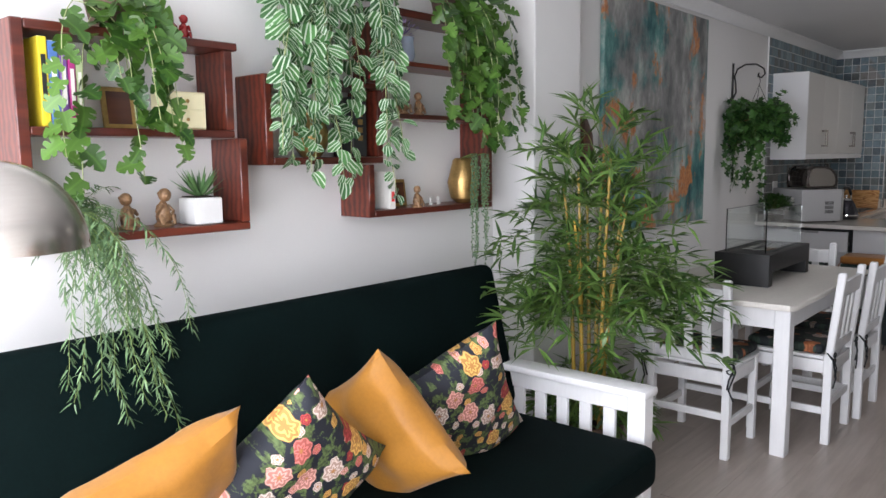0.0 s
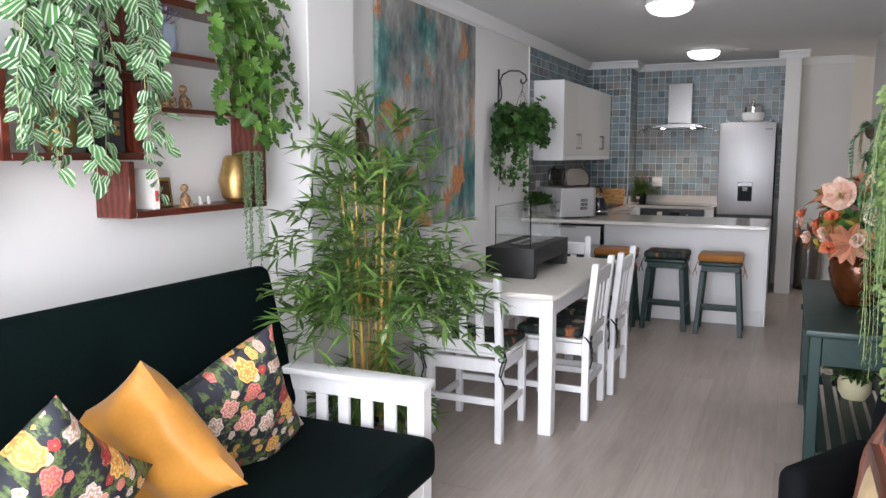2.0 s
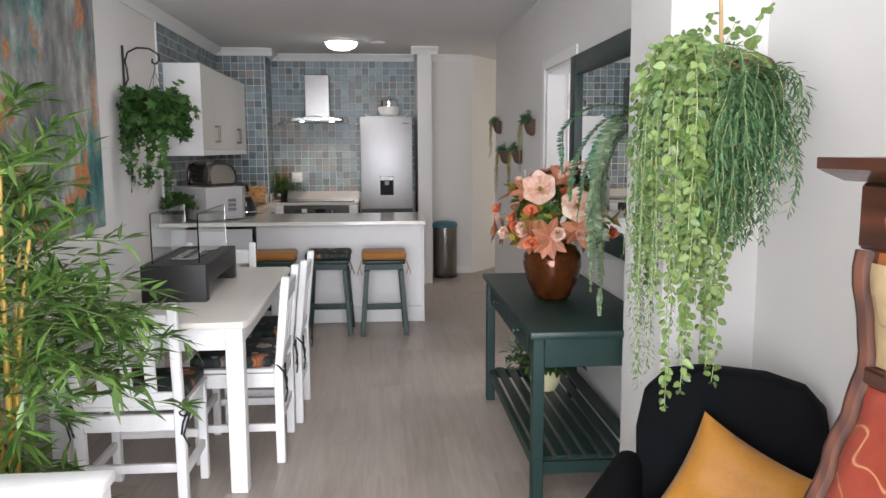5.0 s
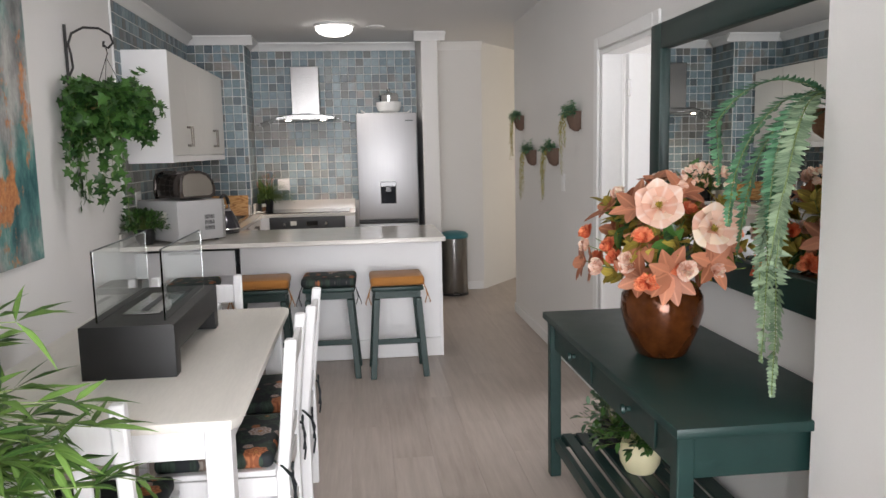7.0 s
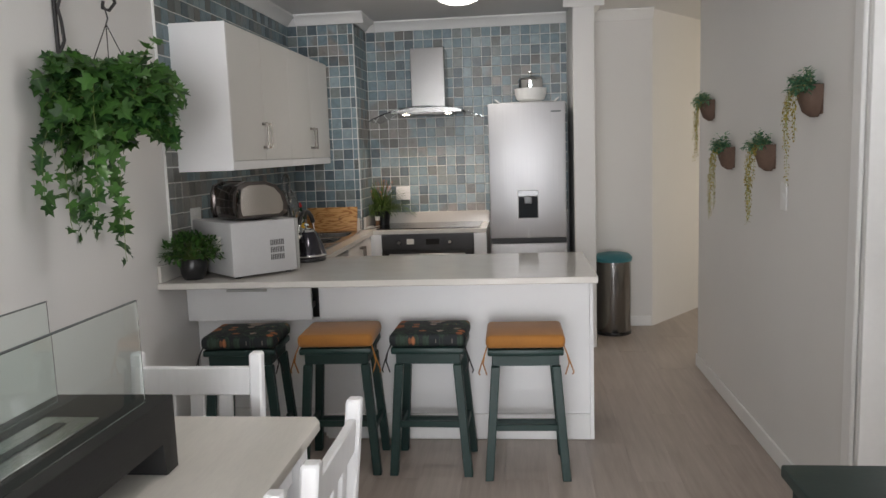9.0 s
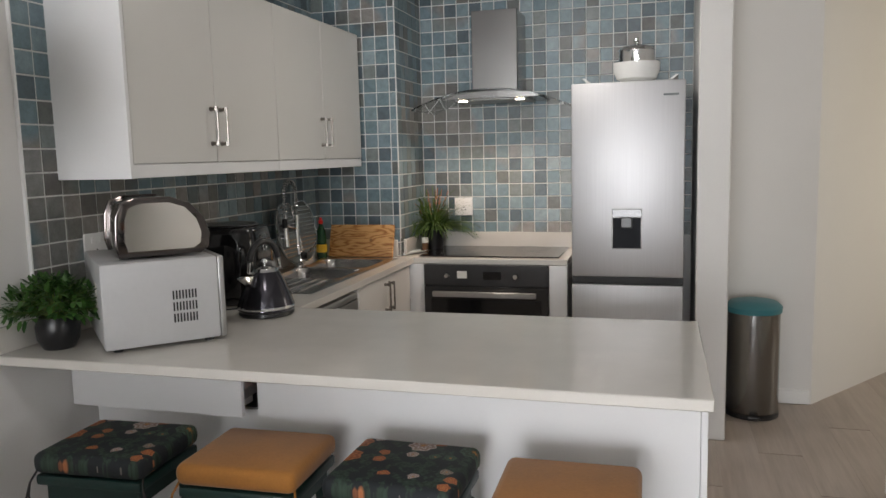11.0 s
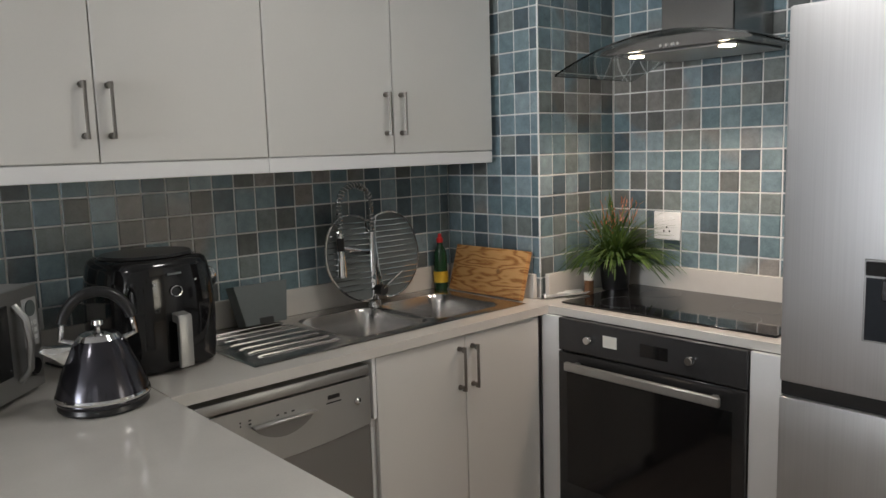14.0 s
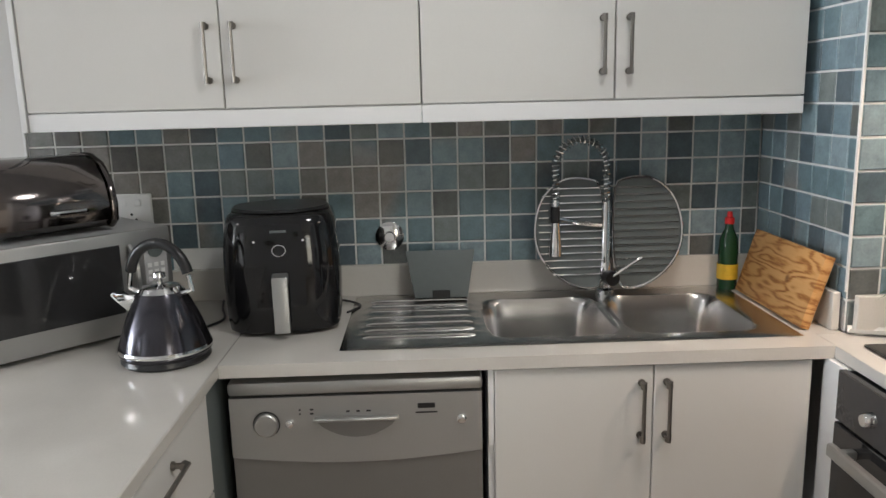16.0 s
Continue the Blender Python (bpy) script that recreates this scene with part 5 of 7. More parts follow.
power_cord([(-1.75, 7.25, 0), (-1.80, 7.27, 0), (-1.86, 7.235, 0), (-1.95, 7.27, 0), (-2.06, 7.24, 0), (-2.15, 7.22, 0)], "black kettle cord lying on the worktop")
power_cord([(-1.98, 7.60, 0), (-2.05, 7.63, 0), (-2.12, 7.56, 0), (-2.155, 7.40, 0)], "black air fryer cord on the worktop")


# ---- dining ----
def bar_stool(x, y, cushion, label, turn=0):
    c = thing("bar_stool", pose(x, y, 0, 0, 0, turn) @ Matrix.Diagonal((1, 1, 0.935, 1)), label, "stool", "stools at the breakfast bar")
    part("seat", box(-0.165, -0.145, 0.60, 0.165, 0.145, 0.632, 0.008, seg=2), GREEN_PAINT, c)
    part("apron", box(-0.145, -0.127, 0.55, 0.145, 0.127, 0.599, 0.002), GREEN_PAINT, c)
    for sx in (-1, 1):
        for sy in (-1, 1):
            bm = box(-0.019, -0.019, 0.0, 0.019, 0.019, 0.548, 0.003)
            bmesh.ops.transform(bm, matrix=Matrix(((1, 0, -sx * 0.07, 0), (0, 1, -sy * 0.045, 0), (0, 0, 1, 0), (0, 0, 0, 1))), verts=bm.verts)
            bmesh.ops.translate(bm, vec=(sx * 0.17, sy * 0.145, 0), verts=bm.verts)
            part("leg", bm, GREEN_PAINT, c)
    for z, s in ((0.16, 1), (0.24, -1)):
        part("stretcher", box(-0.155, s * 0.135 - 0.01, z, 0.155, s * 0.135 + 0.01, z + 0.03, 0.002), GREEN_PAINT, c)
    for s in (-1, 1):
        part("stretcher", box(s * 0.155 - 0.01, -0.13, 0.2, s * 0.155 + 0.01, 0.13, 0.23, 0.002), GREEN_PAINT, c)
    k = thing("stool_cushion", pose(x, y, 0.592, 0, 0, turn), {"m": "mustard velvet tie-on stool cushion", "p": "dark floral print tie-on stool cushion"}[cushion], "cushion", "stool cushions")
    bm = box(-0.172, -0.15, 0.002, 0.172, 0.15, 0.062, 0.022, seg=3)
    part("pad", bm, MUSTARD_B if cushion == "m" else SEAT_PRINT, k)
    for sx in (-1, 1):
        for s in (0, 1):
            part("tie", tube([(sx * 0.165, -0.13, 0.012), (sx * 0.178, -0.15, -0.02), (sx * (0.185 + 0.02 * s), -0.152, -0.06 - 0.04 * s), (sx * (0.17 + 0.03 * s), -0.15, -0.11)], 0.0032, 5), MUSTARD_B if cushion == "m" else BLACK, k)


bar_stool(-1.77, 6.53, "p", "dark green painted wooden bar stool under the drawer", 3)
bar_stool(-1.325, 6.55, "m", "dark green painted wooden bar stool", 2)
bar_stool(-0.9, 6.55, "p", "dark green painted wooden bar stool", -1)
bar_stool(-0.47, 6.51, "m", "dark green painted wooden bar stool at the bar's end", 1)


def dining_table():
    t = thing("dining_table", pose(-1.445, 4.36, 0), "white painted dining table with limewashed top", "table")
    part("tabletop", prism([(-0.425, -0.70), (-0.405, -0.735), (0.405, -0.735), (0.425, -0.70), (0.425, 0.70), (0.405, 0.735), (-0.405, 0.735), (-0.425, 0.70)], 0.722, 0.75, "z", r=0.004), TABLE_TOP, t)
    for s in (-1, 1):
        part("apron", box(-0.32, s * 0.645 - 0.011, 0.615, 0.32, s * 0.645 + 0.011, 0.721, 0.002), WHITE_WOOD, t)
        part("apron", box(s * 0.36 - 0.011, -0.61, 0.615, s * 0.36 + 0.011, 0.61, 0.721, 0.002), WHITE_WOOD, t)
        for r in (-1, 1):
            part("leg", box(s * 0.357 - 0.036, r * 0.645 - 0.036, 0, s * 0.357 + 0.036, r * 0.645 + 0.036, 0.721, 0.004), WHITE_WOOD, t)


dining_table()


def chair_parts(c):
    """A slatted chair; it faces +y, its back stands at y = 0."""
    lean = Matrix(((1, 0, 0, 0), (0, 1, -0.10, 0), (0, 0, 1, 0), (0, 0, 0, 1)))
    for s in (-1, 1):
        bm = box(s * 0.19 - 0.019, 0.0, 0.0, s * 0.19 + 0.019, 0.04, 0.45, 0.003)
        b2 = box(s * 0.19 - 0.019, 0.0, 0.0, s * 0.19 + 0.019, 0.038, 0.43, 0.006)
        bmesh.ops.transform(b2, matrix=Matrix.Translation((0, 0, 0.44)) @ lean, verts=b2.verts)
        me = bpy.data.meshes.new("tmp")
        b2.to_mesh(me)
        bm.from_mesh(me)
        b2.free()
        bpy.data.meshes.remove(me)
        part("back_post", bm, WHITE_WOOD, c)
        part("leg", box(s * 0.185 - 0.018, 0.37, 0, s * 0.185 + 0.018, 0.406, 0.43, 0.003), WHITE_WOOD, c)
        part("side_rail", box(s * 0.187 - 0.011, 0.041, 0.36, s * 0.187 + 0.011, 0.369, 0.425, 0.002), WHITE_WOOD, c)
        part("side_stretcher", box(s * 0.187 - 0.01, 0.041, 0.15, s * 0.187 + 0.01, 0.369, 0.185, 0.002), WHITE_WOOD, c)
    for z0, z1 in ((0.36, 0.425), (0.19, 0.225)):
        part("cross_rail", box(-0.17, 0.008, z0, 0.17, 0.028, z1, 0.002), WHITE_WOOD, c)
        part("cross_rail", box(-0.165, 0.378, z0, 0.165, 0.398, z1, 0.002), WHITE_WOOD, c)
    part("seat", box(-0.205, 0.0 + 0.042, 0.431, 0.205, 0.42, 0.45, 0.004), WHITE_WOOD, c)
    for x0, x1, z0, z1 in ((-0.171, 0.171, 0.30, 0.385), (-0.171, 0.171, 0.02, 0.075)):
        bm = box(x0, 0.008, z0, x1, 0.03, z1, 0.004)
        bmesh.ops.transform(bm, matrix=Matrix.Translation((0, 0, 0.44)) @ lean, verts=bm.verts)
        part("back_rail", bm, WHITE_WOOD, c)
    for i in range(3):
        x = -0.09 + 0.09 * i
        bm = box(x - 0.021, 0.012, 0.0755, x + 0.021, 0.026, 0.2995, 0.002)
        bmesh.ops.transform(bm, matrix=Matrix.Translation((0, 0, 0.44)) @ lean, verts=bm.verts)
        part("back_slat", bm, WHITE_WOOD, c)


def cushion_parts(c):
    bm = box(-0.195, 0.05, 0.0, 0.195, 0.42, 0.05, 0.02, seg=3)
    part("pad", bm, SEAT_PRINT, c)
    for s in (-1, 1):
        for k in (0, 1):
            part("tie", tube([(s * 0.17, 0.055, 0.02), (s * 0.215, 0.02, 0.015), (s * (0.225 + 0.012 * k), -0.01, -0.01), (s * 0.21, -0.02, -0.05 - 0.05 * k), (s * (0.2 + 0.03 * k), -0.012, -0.10 - 0.05 * k)], 0.004, 5), SEAT_PRINT, c)
        part("bow", tube([(s * 0.215 + 0.028 * math.cos(a) * abs(math.sin(a)) ** 0.3, -0.012, 0.0 + 0.026 * math.sin(a)) for a in [2 * math.pi * i / 14 for i in range(14)]], 0.0035, 5, closed=True), SEAT_PRINT, c)


first_chair = thing("dining_chair", pose(-1.455, 3.47, 0, 0, 0, 0), "white painted slat-back dining chair at the table", "chair", "dining chairs")
chair_parts(first_chair)
first_pad = thing("seat_cushion", pose(-1.455, 3.47, 0.451, 0, 0, 0), "dark floral print seat cushion tied to a chair", "cushion", "dining chair cushions")
cushion_parts(first_pad)
for x, y, a in ((-0.935, 4.19, 90), (-0.905, 4.70, 90), (-1.47, 5.30, 180)):
    copy_thing(first_chair, pose(x, y, 0, 0, 0, a))
    copy_thing(first_pad, pose(x, y, 0.451, 0, 0, a))


def table_fire():
    t = thing("tabletop_fireplace", pose(-1.42, 4.41, 0.7505), "black tabletop ethanol fireplace with glass guards", "fireplace")
    part("body", prism([(-0.355, 0), (-0.30, 0), (-0.29, 0.075), (0.29, 0.075), (0.30, 0), (0.355, 0), (0.355, 0.17), (-0.355, 0.17)], -0.145, 0.145, "x", r=0.003), BLACK_PAINT, t)
    part("burner_plate", box(-0.06, -0.19, 0.1705, 0.06, 0.19, 0.176, 0.002), STEEL_H, t, "steel burner plate")
    part("burner_slot", box(-0.012, -0.15, 0.1762, 0.012, 0.15, 0.178, 0.001), BLACK, t)
    for x in (-0.105, 0.105):
        g = part("glass_guard", box(x - 0.003, -0.30, 0.1705, x + 0.003, 0.30, 0.40, 0.001), GLASS, t, "clear glass flame guard")
        g.visible_shadow = False
        part("glass_edge", box(x - 0.0032, -0.30, 0.4003, x + 0.0032, 0.30, 0.402, 0), GREY_BOX, t)


table_fire()

pt = thing("abstract_canvas", pose(-2.187, 4.61, 0.98), "large abstract painting in teal, grey and copper", "painting")
for k in range(2):
    part("canvas_panel", box(0.002, -0.735 + 0.737 * k, 0, 0.03, -0.735 + 0.737 * k + 0.733, 1.40, 0.004), ART, pt)
orn = thing("wall_ornament", pose(-2.187, 3.73, 1.28), "dark carved wooden wall ornament beside the painting", "ornament")
part("carving", prism([(-0.06, 0), (0.03, 0.04), (0.05, 0.16), (0.035, 0.28), (-0.02, 0.36), (-0.06, 0.38)], 0.002, 0.03, "x", r=0.004), DARK_WOOD, orn)


def console_table():
    t = thing("console_table", pose(0.375, 4.135, 0), "dark green painted console table with slatted lower shelf", "table")
    part("tabletop", box(-0.28, -0.715, 0.70, 0.275, 0.715, 0.73, 0.006, seg=2), GREEN_PAINT, t)
    for s in (-1, 1):
        part("apron", box(-0.215, s * 0.66 - 0.01, 0.575, 0.215, s * 0.66 + 0.01, 0.699, 0.002), GREEN_PAINT, t)
        part("low_rail", box(-0.215, s * 0.655 - 0.012, 0.13, 0.215, s * 0.655 + 0.012, 0.18, 0.002), GREEN_PAINT, t)
        part("apron", box(s * 0.235 - 0.01, -0.635, 0.575, s * 0.235 + 0.01, 0.635, 0.699, 0.002), GREEN_PAINT, t)
        part("low_rail", box(s * 0.235 - 0.012, -0.635, 0.13, s * 0.235 + 0.012, 0.635, 0.18, 0.002), GREEN_PAINT, t)
        for r in (-1, 1):
            part("leg", box(s * 0.24 - 0.024, r * 0.66 - 0.024, 0, s * 0.24 + 0.024, r * 0.66 + 0.024, 0.699, 0.004), GREEN_PAINT, t)
    for i in range(7):
        x = -0.19 + 0.063 * i
        part("shelf_slat", box(x - 0.022, -0.64, 0.181, x + 0.022, 0.64, 0.195, 0.002), GREEN_PAINT, t)
    for y in (-0.3, 0.3):
        d = part("drawer", box(-0.252, y - 0.2, 0.59, -0.2455, y + 0.2, 0.685, 0.002), GREEN_PAINT, t)
        part("knob", lathe([(0.009, 0), (0.008, 0.012), (0.017, 0.02), (0.014, 0.03), (0.002, 0.032)], 14, at=pose(-0.252, y, 0.64, 0, -90, 0)), GREEN_PAINT, d)


console_table()


def wall_mirror():
    t = thing("wall_mirror", pose(0.659, 4.23, 0.93), "large mirror in a wide dark green frame above the console", "mirror")
    w, h, f = 0.73, 1.03, 0.11
    part("frame", box(-0.045, -w, 0, -0.001, -w + f, h, 0.008, seg=2), GREEN_PAINT, t)
    part("frame", box(-0.045, w - f, 0, -0.001, w, h, 0.008, seg=2), GREEN_PAINT, t)
    part("frame", box(-0.044, -w + f + 0.0005, 0, -0.001, w - f - 0.0005, f, 0.008, seg=2), GREEN_PAINT, t)
    part("frame", box(-0.044, -w + f + 0.0005, h - f, -0.001, w - f - 0.0005, h, 0.008, seg=2), GREEN_PAINT, t)
    part("mirror_glass", box(-0.02, -w + f + 0.001, f + 0.001, -0.01, w - f - 0.001, h - f - 0.001, 0), MIRROR, t)


wall_mirror()


# ---- living ----
def sofa():
    s = thing("futon_sofa", pose(0, 0, 0), "white slatted wooden futon sofa with dark green velvet mattress", "sofa")
    x0, x1 = -2.02, -1.17
    for y, nm in ((2.53, "arm"), (0.12, "arm")):
        part("arm_rest", box(x0, y - 0.055, 0.562, x1 - 0.02, y + 0.055, 0.592, 0.008, seg=2), WHITE_WOOD, s)
        part("arm_rail", box(x0 + 0.05, y - 0.013, 0.49, x1 - 0.11, y + 0.013, 0.561, 0.002), WHITE_WOOD, s)
        part("arm_rail", box(x0 + 0.05, y - 0.013, 0.2, x1 - 0.11, y + 0.013, 0.27, 0.002), WHITE_WOOD, s)
        for xa in (x1 - 0.1, x0 - 0.02):
            part("leg", box(xa - 0.0, y - 0.035, 0, xa + 0.07, y + 0.035, 0.561, 0.003), WHITE_WOOD, s)
        for i in range(6):
            xa = x0 + 0.11 + 0.105 * i
            part("arm_slat", box(xa, y - 0.009, 0.271, xa + 0.05, y + 0.009, 0.489, 0.002), WHITE_WOOD, s)
    part("front_rail", box(x1 - 0.06, 0.16, 0.16, x1 - 0.03, 2.49, 0.25, 0.003), WHITE_WOOD, s)
    part("seat_frame", box(x0 + 0.1, 0.16, 0.22, x1 - 0.062, 2.49, 0.255, 0.002), WHITE_WOOD, s)
    part("seat_mattress", box(-1.93, 0.17, 0.257, -1.125, 2.47, 0.415, 0.045, seg=4), VELVET, s)
    part("seat_piping", tube([(-1.128, 0.22, 0.38), (-1.128, 2.42, 0.38), (-1.18, 2.468, 0.38), (-1.5, 2.468, 0.38)], 0.005, 6), VELVET, s)
    bm = box(-0.075, 0.17, 0.0, 0.075, 2.56, 0.60, 0.045, seg=4)
    part("back_mattress", bm, VELVET, s, at=pose(-1.86, 0, 0.40, 0, -14, 0))
    part("back_frame", box(-0.105, 0.2, -0.05, -0.078, 2.5, 0.45, 0.004), WHITE_WOOD, s, at=pose(-1.86, 0, 0.40, 0, -14, 0))


sofa()


def throw_pillow(name, w, t, mat, at, label, seed):
    c = new(name, to_mesh(name, pillow(w, w, t, 0.06, seed), mat))
    c.matrix_basis = at
    return tagged(c, label, "cushion", "sofa cushions")


def lean_at(x, y, z, roll, yaw, back=18):
    """A cushion that leans back against the sofa's back, turned on its corner by roll."""
    return pose(x, y, z) @ pose(0, 0, 0, 0, 0, 90 + yaw) @ pose(0, 0, 0, back) @ pose(0, 0, 0, 0, roll, 0)


throw_pillow("mustard_cushion", 0.46, 0.15, MUSTARD, lean_at(-1.60, 0.81, 0.63, 72, 4, 30), "plain mustard velvet cushion on the sofa", 3)
throw_pillow("floral_cushion", 0.47, 0.15, FLORAL, lean_at(-1.56, 1.17, 0.60, 44, -4, 19), "dark floral velvet cushion on the sofa", 5)
throw_pillow("mustard_cushion", 0.45, 0.17, MUSTARD, lean_at(-1.63, 1.60, 0.595, 56, -88, 18), "plain mustard velvet cushion on the sofa", 8)
throw_pillow("floral_cushion", 0.53, 0.16, FLORAL, lean_at(-1.64, 1.92, 0.56, 62, -14, 18), "dark floral velvet cushion against the sofa arm", 11)


def shelf_unit(name, boards, label):
    """Box shelves of thick boards; boards are (y0, z0, y1, z1)."""
    c = thing(name, pose(-2.298, 0, 0), label, "shelf", "mahogany wall shelves")
    for y0, z0, y1, z1 in boards:
        part("shelf_board" if y1 - y0 > z1 - z0 else "upright", box(0, y0, z0, 0.17, y1, z1, 0.003), RED_WOOD, c)
    return c


shelf_unit("wall_shelf", [(0.775, 1.215, 0.807, 1.815), (0.808, 1.215, 1.475, 1.24), (0.808, 1.79, 1.45, 1.815), (0.808, 1.515, 1.43, 1.538), (1.40, 1.539, 1.43, 1.789), (1.445, 1.241, 1.475, 1.514)], "reddish mahogany double box shelf with books and ornaments")
shelf_unit("wall_shelf", [(1.55, 1.425, 1.58, 1.73), (1.581, 1.425, 2.10, 1.45), (1.581, 1.705, 2.10, 1.73), (2.07, 1.451, 2.10, 1.704)], "dark mahogany box shelf with a brass vase")
shelf_unit("wall_shelf", [(2.02, 1.215, 2.05, 1.42), (2.051, 1.215, 2.80, 1.24), (2.13, 1.602, 2.80, 1.62), (2.77, 1.241, 2.80, 1.601), (2.13, 1.81, 2.80, 1.828), (2.13, 2.0, 2.80, 2.03), (2.77, 1.621, 2.80, 1.809), (2.10, 1.602, 2.129, 2.03)], "tall mahogany stepped wall shelf with figurines")


def floor_lamp():
    c = thing("floor_lamp", pose(-1.45, -0.05, 0), "satin nickel dome floor lamp beside the sofa", "lamp")
    part("foot", lathe([(0.16, 0), (0.16, 0.015), (0.03, 0.03), (0.012, 0.035)], 32), NICKEL, c)
    part("pole", tube([(0, 0, 0.03), (0, 0, 1.5), (0, 0.05, 1.62), (0, 0.2, 1.72), (0.0, 0.4, 1.72), (0.01, 0.51, 1.62), (0.01, 0.525, 1.48)], 0.011, 10), NICKEL, c)
    dome = [(0.15 * math.cos(a), 0.155 * math.sin(a)) for a in [math.pi / 2 * i / 14 for i in range(14)]]
    part("shade", lathe(dome + [(0.012, 0.158)] + [(r * 0.97, z * 0.97) for r, z in dome[::-1]], 40, at=pose(0.01, 0.525, 1.295), caps=False), NICKEL, c, "domed satin nickel shade")


floor_lamp()


def bombe_chest():
    c = thing("chest_of_drawers", pose(0.24, 1.42, 0), "tall narrow mahogany chest with swelling painted cream and red drawers", "chest of drawers")
    w = 0.235

    def swell(z):
        """How far the front stands out at a height."""
        pts = ((0, 0.09), (0.15, 0.115), (0.45, 0.142), (0.7, 0.142), (0.85, 0.12), (0.97, 0.066), (1.05, 0.025), (1.12, 0.0), (1.18, 0.009), (1.25, 0.027), (1.32, 0.016), (1.345, 0.012))
        for (a, b), (c2, d) in zip(pts, pts[1:]):
            if a <= z <= c2:
                t = (z - a) / (c2 - a)
                t = t * t * (3 - 2 * t)
                return 0.72 * (b + (d - b) * t)
        return 0.72 * pts[-1][1]
    zs = [0.06 + (1.285 - 0.06) * i / 48 for i in range(49)]
    outline = [(0.03 - swell(z), z) for z in zs] + [(0.50, 1.285), (0.50, 0.06)]
    part("carcass", prism(outline, -w + 0.006, w - 0.006, "y"), ORANGE_PAINT, c)
    for k in (-1, 1):
        part("edge_moulding", tube([(0.018 - swell(z), k * (w - 0.012), z) for z in zs], 0.016, 8), MOULDING_WOOD, c)
    part("frieze", box(0.0, -w - 0.012, 1.286, 0.50, w + 0.012, 1.385, 0.006), DARK_WOOD, c)
    part("cornice", prism([(0.0, 1.386), (-0.03, 1.398), (-0.045, 1.405), (-0.045, 1.422), (0.505, 1.422), (0.505, 1.386)], -w - 0.055, w + 0.055, "y", r=0.003), DARK_WOOD, c)
    fo = random.Random(4)
    bm = bmesh.new()
    for i in range(60):
        y = -0.17 + 0.34 * i / 59
        lathe([(0.0015, -0.013), (0.005, -0.004), (0.006, 0.002), (0.0015, 0.013)], 6, bm, pose(-0.003, y, 1.337 + fo.uniform(-0.02, 0.02) * (1 - abs(y) * 3), fo.uniform(0, 180), fo.uniform(-25, 25), 0))
    tagged(part("carved_garland", bm, surface("worn_gilt", (0.17, 0.085, 0.045), 0.5, 0.3, var=0.4, fine=80), c, "gilded carved garland"), kind="stuff")
    for z0, z1, m in ((1.115, 1.27, DRAWER_CREAM), (0.90, 1.085, DRAWER_RED), (0.67, 0.87, DRAWER_CREAM), (0.42, 0.64, DRAWER_RED), (0.15, 0.39, DRAWER_CREAM)):
        def front(u, v):
            z = z0 + (z1 - z0) * v
            return (0.016 - swell(z) - 0.02 * (1 - (2 * v - 1) ** 4) * (1 - (2 * u - 1) ** 8), (1 - 2 * u) * (w - 0.03), z)
        d = part("drawer", heights(28, 10, front), m, c)
        zr = z0 - 0.014
        part("rail", box(0.004 - swell(zr), -w + 0.022, z0 - 0.028, 0.04 - swell(zr), w - 0.022, z0 - 0.002, 0.004), DARK_WOOD, c)
        zc = (z0 + z1) / 2 + 0.005
        x = -swell(zc) - 0.002
        part("pull", tube([(x - 0.008, 0.03, zc + 0.016), (x - 0.02, 0.032, zc), (x - 0.026, 0.019, zc - 0.02), (x - 0.028, 0, zc - 0.026), (x - 0.026, -0.019, zc - 0.02), (x - 0.02, -0.032, zc), (x - 0.008, -0.03, zc + 0.016)], 0.0042, 8), IRON, d, "dark iron bail pull")
        for k in (-1, 1):
            part("pull_plate", lathe([(0.014, -0.008), (0.013, 0.004), (0.006, 0.01), (0.002, 0.012)], 14, at=pose(x - 0.002, k * 0.03, zc + 0.017, 0, -90, 0)), IRON, d)
    for x in (0.0, 0.45):
        for y in (-0.19, 0.19):
            part("foot", lathe([(0.02, 0), (0.035, 0.02), (0.03, 0.059)], 14, at=pose(x, y, 0)), DARK_WOOD, c)


bombe_chest()
rc = thing("remote_control", pose(0.42, 1.45, 1.4225, 0, 0, 60), "black remote control on the chest", "remote")
part("case", box(-0.09, -0.022, 0, 0.09, 0.022, 0.018, 0.005, seg=2), BLACK, rc)
for i in range(6):
    part("key", box(-0.07 + 0.025 * i, -0.012, 0.018, -0.055 + 0.025 * i, 0.012, 0.02, 0.001), GREY_BOX, rc)


